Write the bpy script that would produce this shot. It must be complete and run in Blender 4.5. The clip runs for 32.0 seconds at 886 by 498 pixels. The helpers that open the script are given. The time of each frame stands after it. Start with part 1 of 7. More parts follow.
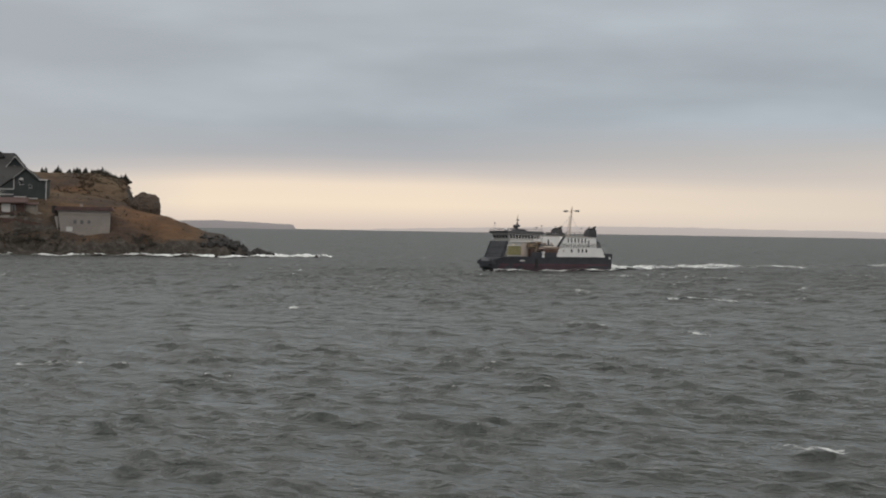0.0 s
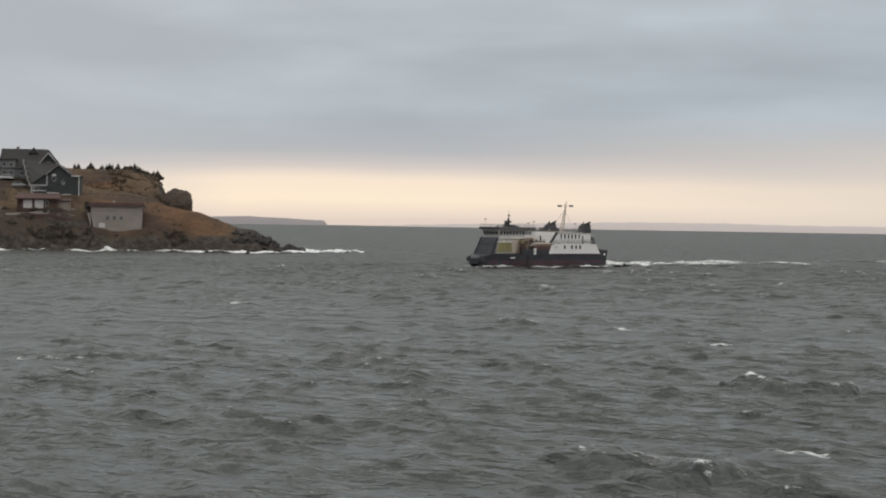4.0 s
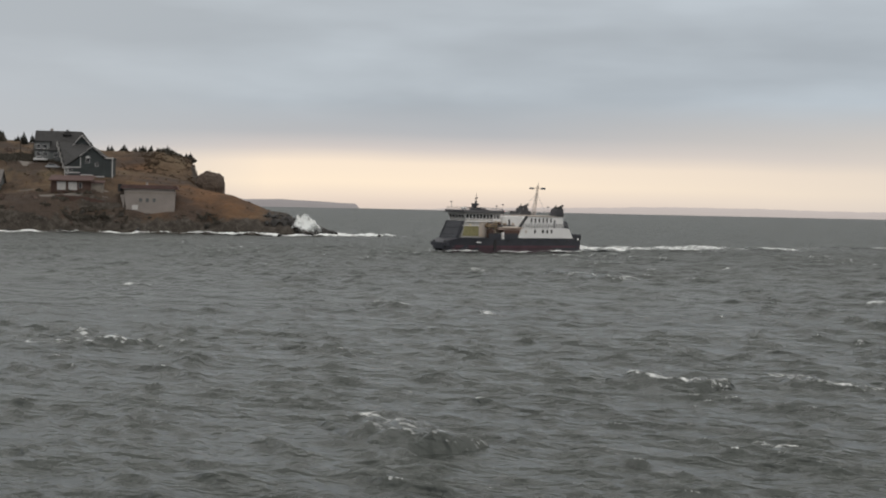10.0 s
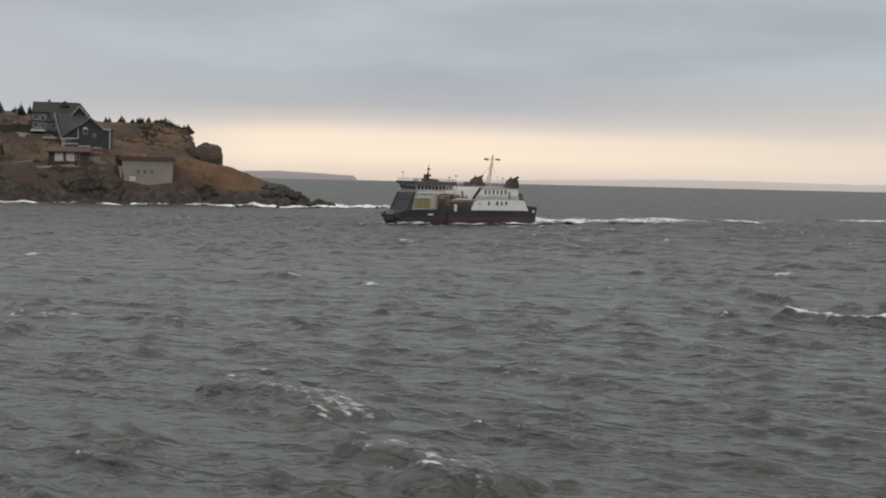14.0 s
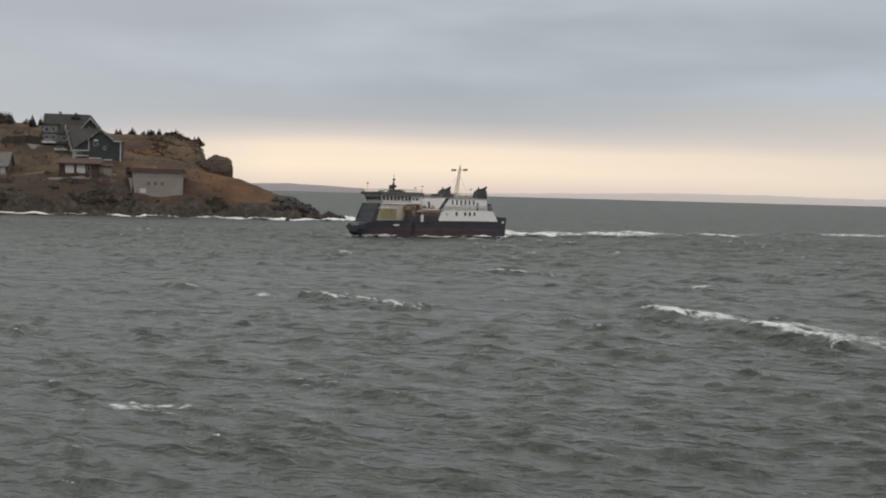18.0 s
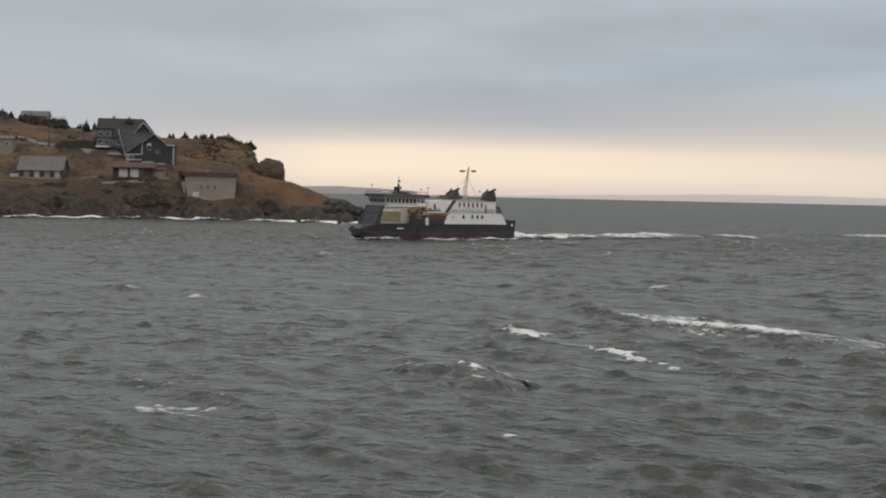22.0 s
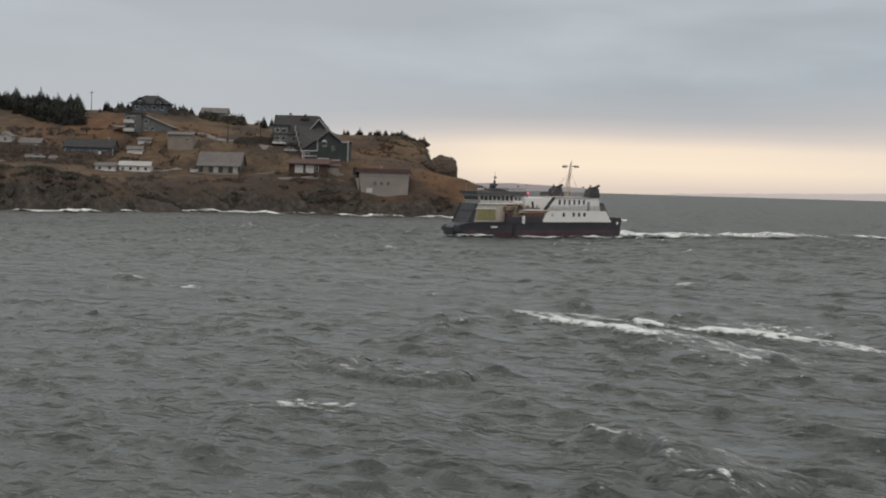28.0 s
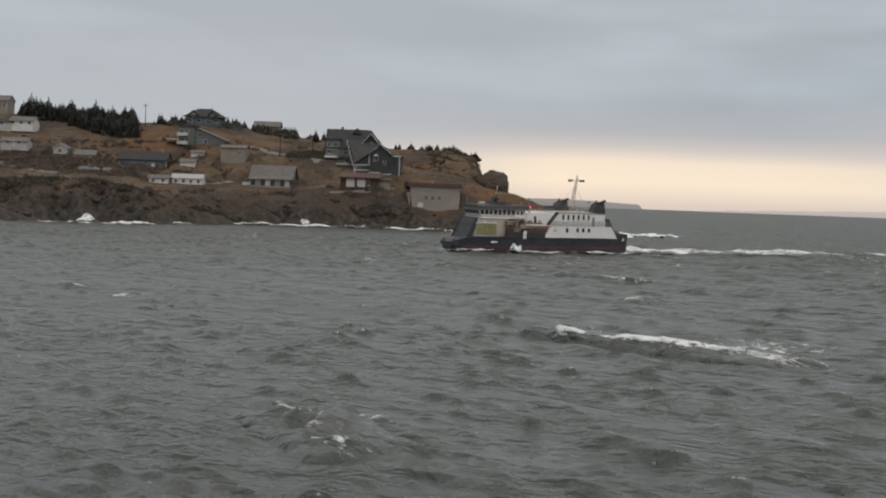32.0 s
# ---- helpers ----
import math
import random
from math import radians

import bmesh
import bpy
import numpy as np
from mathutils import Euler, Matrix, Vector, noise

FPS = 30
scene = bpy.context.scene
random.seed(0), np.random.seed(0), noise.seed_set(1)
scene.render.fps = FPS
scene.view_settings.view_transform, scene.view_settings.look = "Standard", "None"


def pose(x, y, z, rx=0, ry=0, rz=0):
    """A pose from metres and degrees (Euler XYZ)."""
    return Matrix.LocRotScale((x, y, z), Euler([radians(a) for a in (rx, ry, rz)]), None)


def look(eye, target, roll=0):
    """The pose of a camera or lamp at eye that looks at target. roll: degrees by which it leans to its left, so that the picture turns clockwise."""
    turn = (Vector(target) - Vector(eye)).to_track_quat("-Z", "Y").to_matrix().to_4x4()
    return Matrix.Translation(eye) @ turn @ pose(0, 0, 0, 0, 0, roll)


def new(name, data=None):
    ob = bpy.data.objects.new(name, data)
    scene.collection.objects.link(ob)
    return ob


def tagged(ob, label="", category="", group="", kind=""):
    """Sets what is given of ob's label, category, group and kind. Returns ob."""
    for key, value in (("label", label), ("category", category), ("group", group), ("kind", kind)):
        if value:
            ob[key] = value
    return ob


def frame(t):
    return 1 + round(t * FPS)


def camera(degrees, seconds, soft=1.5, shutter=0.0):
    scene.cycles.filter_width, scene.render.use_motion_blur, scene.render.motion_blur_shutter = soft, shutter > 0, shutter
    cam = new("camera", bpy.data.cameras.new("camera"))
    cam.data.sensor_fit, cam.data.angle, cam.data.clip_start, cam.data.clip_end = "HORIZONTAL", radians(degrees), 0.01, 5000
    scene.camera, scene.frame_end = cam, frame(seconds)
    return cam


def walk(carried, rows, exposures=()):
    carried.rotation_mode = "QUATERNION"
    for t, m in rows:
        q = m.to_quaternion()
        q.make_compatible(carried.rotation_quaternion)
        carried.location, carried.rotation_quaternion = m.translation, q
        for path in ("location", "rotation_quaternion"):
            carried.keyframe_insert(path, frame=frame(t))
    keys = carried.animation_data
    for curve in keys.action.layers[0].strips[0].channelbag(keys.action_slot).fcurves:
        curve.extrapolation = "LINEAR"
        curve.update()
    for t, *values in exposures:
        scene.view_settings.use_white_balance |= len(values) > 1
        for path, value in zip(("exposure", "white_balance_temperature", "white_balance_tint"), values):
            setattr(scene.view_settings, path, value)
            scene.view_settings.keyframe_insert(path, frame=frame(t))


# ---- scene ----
def aim(yaw, pitch, roll):
    """The camera's pose on the bank, ten metres above the sea: degrees to the left of +y, up, and of lean."""
    y, p = radians(yaw), radians(pitch)
    way = Vector((-math.sin(y) * math.cos(p), math.cos(y) * math.cos(p), math.sin(p)))
    return look(EYE, Vector(EYE) + way * 100, roll)


EYE = (0.0, 0.0, 10.0)
cam = camera(30.89, 32.0, soft=2.0, shutter=0.5)
walk(cam, [
    (0, aim(-9.708, -0.746, 0.952)), (0.5, aim(-9.906, -0.674, 0.806)), (1, aim(-9.760, -0.657, 0.964)), (1.5, aim(-9.618, -0.655, 0.953)),
    (2, aim(-9.385, -0.716, 0.983)), (2.5, aim(-9.436, -0.728, 0.920)), (3, aim(-9.256, -0.833, 1.026)), (3.5, aim(-8.890, -0.890, 0.943)),
    (5.5, aim(-8.158, -0.903, 1.095)), (6, aim(-8.097, -0.868, 0.979)), (6.5, aim(-8.134, -0.849, 1.107)), (7, aim(-8.042, -0.823, 1.121)),
    (7.5, aim(-7.825, -0.892, 1.054)), (8, aim(-7.896, -0.913, 1.071)), (8.5, aim(-7.833, -0.968, 1.100)), (9, aim(-7.808, -1.022, 1.198)),
    (9.5, aim(-7.638, -1.203, 1.241)), (10, aim(-7.482, -1.509, 1.236)), (10.5, aim(-7.491, -1.618, 1.160)), (11, aim(-7.487, -1.609, 1.256)),
    (11.5, aim(-7.398, -1.686, 1.140)), (12, aim(-7.756, -1.884, 1.171)), (12.5, aim(-7.894, -2.017, 1.335)), (13, aim(-7.572, -2.278, 1.365)),
    (13.5, aim(-7.641, -2.365, 1.413)), (14, aim(-7.580, -2.509, 1.336)), (14.5, aim(-7.684, -2.623, 1.317)), (16.5, aim(-7.093, -2.335, 1.251)),
    (17, aim(-7.425, -2.151, 1.392)), (17.5, aim(-7.282, -2.053, 1.364)), (18, aim(-7.224, -2.052, 1.531)), (18.5, aim(-7.054, -2.111, 1.316)),
    (19, aim(-6.946, -2.133, 1.516)), (19.5, aim(-6.810, -2.011, 1.632)), (20, aim(-6.798, -2.021, 1.416)), (20.5, aim(-6.496, -2.122, 1.258)),
    (21, aim(-6.214, -2.126, 1.273)), (21.5, aim(-6.049, -1.960, 1.087)), (22, aim(-5.381, -2.017, 1.252)), (22.5, aim(-4.684, -2.057, 1.283)),
    (23, aim(-3.811, -2.098, 1.354)), (23.5, aim(-3.131, -2.121, 1.297)), (24, aim(-2.628, -2.191, 1.333)), (24.5, aim(-1.573, -2.406, 1.433)),
    (25, aim(-0.746, -2.856, 1.473)), (25.5, aim(-0.177, -2.637, 1.282)), (27.5, aim(0.596, -2.590, 1.632)), (28, aim(0.738, -2.270, 1.595)),
    (28.5, aim(2.334, -2.321, 1.860)), (29, aim(2.214, -2.222, 2.019)), (29.5, aim(2.487, -2.164, 2.074)), (30, aim(2.428, -2.130, 1.999)),
    (30.5, aim(2.551, -2.014, 2.049)), (31, aim(2.356, -2.102, 2.199)), (31.5, aim(2.391, -2.163, 2.043)), (32, aim(2.558, -1.798, 2.071)),
], exposures=[(0, -0.1), (3, 0.0), (6, 0.04), (32, 0.0)])

# ---- sky and light ----
world = bpy.data.worlds.new("overcast_evening")
scene.world = world
world.use_nodes = True
wn = world.node_tree
wn.nodes.clear()


def wnode(kind, **inputs):
    n = wn.nodes.new(kind)
    for k, v in inputs.items():
        n.inputs[k.replace("_", " ")].default_value = v
    return n


def wmath(op, a, b=0.0, clamp=False):
    n = wn.nodes.new("ShaderNodeMath")
    n.operation, n.use_clamp = op, clamp
    for s, v in zip(n.inputs, (a, b)):
        if isinstance(v, (int, float)):
            s.default_value = v
        else:
            wn.links.new(v, s)
    return n.outputs[0]


def wmix(fac, a, b):
    n = wn.nodes.new("ShaderNodeMix")
    n.data_type = "RGBA"
    for s, v in ((n.inputs[0], fac), (n.inputs[6], a), (n.inputs[7], b)):
        if isinstance(v, tuple):
            s.default_value = (*v, 1)
        elif isinstance(v, (int, float)):
            s.default_value = v
        else:
            wn.links.new(v, s)
    return n.outputs[2]


def wramp(fac, stops):
    n = wn.nodes.new("ShaderNodeValToRGB")
    while len(n.color_ramp.elements) < len(stops):
        n.color_ramp.elements.new(0.5)
    for e, (at, c) in zip(n.color_ramp.elements, stops):
        e.position, e.color = at, (c[0] * 1.004, c[1], c[2] * 0.992, 1)
    wn.links.new(fac, n.inputs[0])
    return n.outputs[0]


coord = wn.nodes.new("ShaderNodeTexCoord")
sep = wn.nodes.new("ShaderNodeSeparateXYZ")
wn.links.new(coord.outputs["Generated"], sep.inputs[0])
height = sep.outputs[2]
# long flat cloud decks: noise squeezed hard in height
squeeze = wn.nodes.new("ShaderNodeMapping")
squeeze.inputs["Scale"].default_value = (1.7, 1.7, 7.5)
wn.links.new(coord.outputs["Generated"], squeeze.inputs[0])
deck = wnode("ShaderNodeTexNoise", Scale=2.3, Detail=4.0, Roughness=0.45, Distortion=0.3)
wn.links.new(squeeze.outputs[0], deck.inputs["Vector"])
fine = wnode("ShaderNodeTexNoise", Scale=5.5, Detail=4.0, Roughness=0.5)
wn.links.new(squeeze.outputs[0], fine.inputs["Vector"])
# the deck's lower edge wavers a little
wave = wmath("MULTIPLY", wmath("SUBTRACT", deck.outputs[0], 0.5), 0.010)
level = wmath("ADD", height, wave)
scaled = wmath("MULTIPLY", level, 2.0, clamp=True)
base = wramp(scaled, SKY_STOPS := [
    (0.0, (0.69, 0.585, 0.52)), (0.010, (0.79, 0.67, 0.57)), (0.026, (0.92, 0.775, 0.615)), (0.050, (0.88, 0.745, 0.61)), (0.068, (0.59, 0.545, 0.53)),
    (0.088, (0.43, 0.445, 0.475)), (0.13, (0.380, 0.428, 0.482)), (0.30, (0.450, 0.490, 0.535)), (0.55, (0.625, 0.635, 0.645)), (1.0, (0.865, 0.865, 0.86))])
patch = wmath("MULTIPLY", wmath("SUBTRACT", wmath("ADD", wmath("MULTIPLY", deck.outputs[0], 0.75), wmath("MULTIPLY", fine.outputs[0], 0.25)), 0.42), 4.0, clamp=True)
above = wmath("MULTIPLY", wmath("SUBTRACT", level, 0.045), 40.0, clamp=True)
cloudy = wmix(wmath("MULTIPLY", wmath("MULTIPLY", patch, above), 0.46), base, (0.58, 0.645, 0.70))
darker = wmix(wmath("MULTIPLY", wmath("MULTIPLY", wmath("SUBTRACT", 1.0, patch), above), 0.35), cloudy, (0.303, 0.335, 0.364))
# the glow under the deck fades to the sides
side = wmath("MULTIPLY", wmath("SUBTRACT", sep.outputs[0], 0.16), 3.4, clamp=True)
low = wmath("SUBTRACT", 1.0, above)
faded = wmix(wmath("MULTIPLY", wmath("MULTIPLY", side, low), 0.75), darker, (0.68, 0.61, 0.545))
left_side = wmath("MULTIPLY", wmath("SUBTRACT", wmath("MULTIPLY", sep.outputs[0], -1.0), -0.02), 5.5, clamp=True)
faded = wmix(wmath("MULTIPLY", left_side, wmath("SUBTRACT", 1.0, wmath("MULTIPLY", wmath("SUBTRACT", height, 0.05), 12.0, clamp=True))), faded, (0.436, 0.47, 0.51))
# overhead the deck is thinner, brighter and neutral
overhead = wmath("MULTIPLY", wmath("SUBTRACT", height, 0.17), 4.0, clamp=True)
faded = wmix(wmath("MULTIPLY", overhead, 0.8), faded, (0.672, 0.664, 0.641))
sky = wn.nodes.new("ShaderNodeTexSky")
sky.sky_type, sky.sun_disc, sky.sun_elevation, sky.sun_rotation = "NISHITA", False, radians(24), radians(-8)
sky_bg = wnode("ShaderNodeBackground", Strength=0.05)
wn.links.new(sky.outputs[0], sky_bg.inputs[0])
cloud_bg = wnode("ShaderNodeBackground", Strength=1.04)
wn.links.new(faded, cloud_bg.inputs[0])
both = wn.nodes.new("ShaderNodeMixShader")
both.inputs[0].default_value = 0.97
wn.links.new(sky_bg.outputs[0], both.inputs[1])
wn.links.new(cloud_bg.outputs[0], both.inputs[2])
out = wn.nodes.new("ShaderNodeOutputWorld")
wn.links.new(both.outputs[0], out.inputs[0])

sun = new("sun", bpy.data.lights.new("sun", "SUN"))
sun.data.energy, sun.data.angle, sun.data.color = 0.72, radians(40), (1.0, 0.93, 0.85)
sun.matrix_world = look((0, 0, 300), (-60, 190, 0))


# ---- materials ----
def material(name, colour, rough=0.6, metal=0.0, vary=0.25, size=1.0, bump=0.2, second=None, spread=0.5, spec=0.4, glow=None):
    """A painted or natural surface: two scales of stain and grain over its base colour, with fine relief. size: metres of the larger stain."""
    m = bpy.data.materials.new(name)
    m.use_nodes = True
    t = m.node_tree
    b = t.nodes["Principled BSDF"]
    tc, n1, n2 = t.nodes.new("ShaderNodeTexCoord"), t.nodes.new("ShaderNodeTexNoise"), t.nodes.new("ShaderNodeTexNoise")
    n1.inputs["Scale"].default_value, n2.inputs["Scale"].default_value = 1.0 / size, 9.0 / size
    for n in (n1, n2):
        n.inputs["Detail"].default_value = 5.0
        t.links.new(tc.outputs["Object"], n.inputs["Vector"])
    add = t.nodes.new("ShaderNodeMath")
    add.operation = "MULTIPLY_ADD"
    add.inputs[1].default_value = 0.6
    half = t.nodes.new("ShaderNodeMath")
    half.operation = "MULTIPLY"
    half.inputs[1].default_value = 0.4
    t.links.new(n2.outputs[0], half.inputs[0])
    t.links.new(n1.outputs[0], add.inputs[0])
    t.links.new(half.outputs[0], add.inputs[2])
    ramp = t.nodes.new("ShaderNodeValToRGB")
    lo = [c * (1 - vary) for c in colour]
    hi = [min(1, c * (1 + vary)) for c in (second or colour)]
    ramp.color_ramp.elements[0].position, ramp.color_ramp.elements[0].color = 0.5 - spread * 0.4, (*lo, 1)
    ramp.color_ramp.elements[1].position, ramp.color_ramp.elements[1].color = 0.5 + spread * 0.4, (*hi, 1)
    t.links.new(add.outputs[0], ramp.inputs[0])
    t.links.new(ramp.outputs[0], b.inputs["Base Color"])
    b.inputs["Roughness"].default_value, b.inputs["Metallic"].default_value = rough, metal
    b.inputs["Specular IOR Level"].default_value = spec
    if bump:
        bp = t.nodes.new("ShaderNodeBump")
        bp.inputs["Strength"].default_value, bp.inputs["Distance"].default_value = bump, 0.05 * size
        t.links.new(add.outputs[0], bp.inputs["Height"])
        t.links.new(bp.outputs[0], b.inputs["Normal"])
    if glow:
        b.inputs["Emission Color"].default_value, b.inputs["Emission Strength"].default_value = (*glow[:3], 1), glow[3]
    return m


M = {
    "navy": material("navy_paint", (0.040, 0.041, 0.050), 0.45, vary=0.35, size=2.5, bump=0.05),
    "ramp": material("worn_navy_steel", (0.050, 0.052, 0.060), 0.6, vary=0.35, size=1.5, bump=0.1),
    "boot": material("antifouling_red", (0.056, 0.034, 0.042), 0.6, vary=0.35, size=2.0, bump=0.1),
    "white": material("ship_white", (0.78, 0.77, 0.76), 0.45, vary=0.07, size=3.0, bump=0.04),
    "dull_white": material("weathered_ship_white", (0.47, 0.45, 0.43), 0.55, vary=0.15, size=2.0, bump=0.05),
    "dirty": material("ship_white_stained", (0.56, 0.53, 0.50), 0.55, vary=0.2, size=1.2, bump=0.06, second=(0.48, 0.38, 0.30)),
    "deck": material("deck_grey", (0.07, 0.075, 0.08), 0.8, vary=0.3, size=1.5, bump=0.1),
    "bridge_roof": material("grey_roof_paint", (0.066, 0.063, 0.066), 0.6, vary=0.25, size=1.5, bump=0.05),
    "roof_dark": material("dark_roof_paint", (0.062, 0.060, 0.066), 0.65, vary=0.3, size=1.5, bump=0.05),
    "olive": material("yellow_olive_paint", (0.255, 0.232, 0.115), 0.65, vary=0.22, size=1.0, bump=0.06),
    "orange": material("faded_pink_orange_plastic", (0.43, 0.32, 0.27), 0.6, vary=0.2, size=0.8, bump=0.03),
    "tan": material("tan_canvas", (0.27, 0.20, 0.13), 0.8, vary=0.25, size=0.6, bump=0.1),
    "steel": material("galvanised_steel", (0.30, 0.30, 0.30), 0.45, 0.6, vary=0.2, size=0.5, bump=0.03),
    "black": material("black_rubber", (0.030, 0.029, 0.030), 0.75, vary=0.3, size=0.5, bump=0.1),
    "glass": material("dark_window_glass", (0.022, 0.023, 0.026), 0.12, vary=0.2, size=2.0, bump=0.0, spec=0.6),
    "red_lamp": material("red_lamp", (0.6, 0.02, 0.05), 0.4, vary=0.0, bump=0.0, glow=(1.0, 0.06, 0.16, 2.2)),
    "white_lamp": material("masthead_lamp", (0.9, 0.85, 0.7), 0.4, vary=0.0, bump=0.0, glow=(1.0, 0.9, 0.75, 0.8)),
    "amber_lamp": material("amber_lamp", (0.7, 0.62, 0.42), 0.4, vary=0.0, bump=0.0, glow=(1.0, 0.85, 0.6, 0.12)),
    "siding_dark": material("dark_blue_green_siding", (0.040, 0.047, 0.048), 0.75, vary=0.25, size=2.0, bump=0.1),
    "siding_grey": material("grey_siding", (0.12, 0.127, 0.127), 0.8, vary=0.2, size=2.0, bump=0.1),
    "siding_blue": material("slate_blue_siding", (0.078, 0.098, 0.116), 0.75, vary=0.2, size=2.0, bump=0.1),
    "siding_white": material("white_siding", (0.62, 0.61, 0.60), 0.7, vary=0.1, size=2.0, bump=0.08),
    "siding_pale": material("weathered_white_siding", (0.42, 0.405, 0.39), 0.75, vary=0.15, size=2.0, bump=0.08),
    "siding_beige": material("weathered_beige_boards", (0.24, 0.21, 0.18), 0.8, vary=0.2, size=2.0, bump=0.12),
    "siding_brown": material("brown_boards", (0.085, 0.05, 0.04), 0.8, vary=0.25, size=1.5, bump=0.12),
    "trim": material("white_trim", (0.52, 0.51, 0.50), 0.6, vary=0.08, size=1.5, bump=0.03),
    "shingle": material("charcoal_shingles", (0.049, 0.048, 0.048), 0.9, vary=0.3, size=1.2, bump=0.3),
    "shingle_grey": material("grey_shingles", (0.155, 0.142, 0.134), 0.9, vary=0.25, size=1.2, bump=0.3),
    "shingle_red": material("red_brown_shingles", (0.098, 0.060, 0.055), 0.9, vary=0.3, size=1.2, bump=0.3),
    "concrete": material("stained_concrete", (0.315, 0.282, 0.262), 0.9, vary=0.28, size=3.5, bump=0.25, second=(0.255, 0.222, 0.203)),
    "door": material("pale_door_panel", (0.55, 0.53, 0.51), 0.6, vary=0.08, size=1.0, bump=0.04),
    "gravel": material("gravel_road", (0.19, 0.172, 0.155), 0.95, vary=0.25, size=2.0, bump=0.4),
    "bark": material("spruce_bark", (0.055, 0.042, 0.034), 0.95, vary=0.3, size=0.4, bump=0.4),
    "needles": material("spruce_needles", (0.070, 0.073, 0.063), 0.9, vary=0.25, size=1.2, bump=0.1),
    "twigs": material("bare_brown_shrub", (0.132, 0.097, 0.080), 0.95, vary=0.4, size=1.2, bump=0.1),
    "heath": material("dark_green_shrub", (0.074, 0.066, 0.053), 0.95, vary=0.4, size=1.2, bump=0.1),
    "bracken": material("dead_brown_bracken", (0.104, 0.073, 0.050), 0.95, vary=0.3, size=2.0, bump=0.1),
    "rock": material("dark_shore_rock", (0.044, 0.040, 0.035), 0.9, vary=0.3, size=2.2, bump=0.6, second=(0.056, 0.050, 0.043)),
    "wet_rock": material("wet_black_rock", (0.032, 0.029, 0.027), 0.65, vary=0.4, size=1.5, bump=0.7),
    "stripe": material("red_line_paint", (0.088, 0.042, 0.053), 0.6, vary=0.3, size=2.0, bump=0.05),
    "rust": material("rusty_brown_steel", (0.115, 0.066, 0.052), 0.8, vary=0.3, size=0.8, bump=0.15),
    "straw": material("brown_autumn_grass", (0.10, 0.076, 0.050), 0.95, vary=0.3, size=3.0, bump=0.1, second=(0.125, 0.085, 0.05)),
    "knob_rock": material("brown_scrub_rock", (0.080, 0.059, 0.046), 0.95, vary=0.4, size=1.6, bump=0.9, second=(0.074, 0.055, 0.042)),
    "car_white": material("white_car_paint", (0.60, 0.60, 0.60), 0.3, vary=0.05, size=2.0, bump=0.0),
    "car_grey": material("silver_car_paint", (0.35, 0.36, 0.37), 0.3, 0.3, vary=0.05, size=2.0, bump=0.0),
}


def vary_islands(m):
    """Each clump of a joined mesh a little lighter or darker than the next."""
    t = m.node_tree
    b = t.nodes["Principled BSDF"]
    src = b.inputs["Base Color"].links[0].from_socket
    g, r, h = t.nodes.new("ShaderNodeNewGeometry"), t.nodes.new("ShaderNodeMapRange"), t.nodes.new("ShaderNodeHueSaturation")
    r.inputs["To Min"].default_value, r.inputs["To Max"].default_value = 0.82, 1.18
    t.links.new(g.outputs["Random Per Island"], r.inputs["Value"])
    t.links.new(r.outputs[0], h.inputs["Value"])
    t.links.new(src, h.inputs["Color"])
    t.links.new(h.outputs[0], b.inputs["Base Color"])


for k in ("twigs", "heath", "bracken", "needles", "straw"):
    vary_islands(M[k])


def foam_material(name, scale, cover, stretch=(1.0, 1.0, 1.0)):
    """White water that breaks into lace: a noise cuts it open, and the sea shows between."""
    m = bpy.data.materials.new(name)
    m.use_nodes = True
    t = m.node_tree
    b = t.nodes["Principled BSDF"]
    b.inputs["Base Color"].default_value, b.inputs["Roughness"].default_value = (0.80, 0.82, 0.81, 1), 0.8
    tc, mp = t.nodes.new("ShaderNodeTexCoord"), t.nodes.new("ShaderNodeMapping")
    mp.inputs["Scale"].default_value = stretch
    n = t.nodes.new("ShaderNodeTexNoise")
    n.inputs["Scale"].default_value, n.inputs["Detail"].default_value, n.inputs["Roughness"].default_value = scale, 6.0, 0.62
    at = t.nodes.new("ShaderNodeAttribute")
    at.attribute_name = "foam"
    t.links.new(tc.outputs["Object"], mp.inputs[0])
    t.links.new(mp.outputs[0], n.inputs["Vector"])
    s = t.nodes.new("ShaderNodeMath")
    s.operation = "ADD"
    t.links.new(n.outputs[0], s.inputs[0])
    t.links.new(at.outputs["Fac"], s.inputs[1])
    r = t.nodes.new("ShaderNodeMapRange")
    r.inputs["From Min"].default_value, r.inputs["From Max"].default_value = 1.5 - cover, 1.80 - cover
    t.links.new(s.outputs[0], r.inputs["Value"])
    t.links.new(r.outputs[0], b.inputs["Alpha"])
    return m


M["foam"] = foam_material("sea_foam", 0.8, 0.54, (0.35, 1.9, 2.2))
M["surf"] = foam_material("surf_foam", 0.8, 0.62)
M["lace"] = foam_material("foam_lace", 3.4, 0.50, (0.45, 1.1, 1.0))


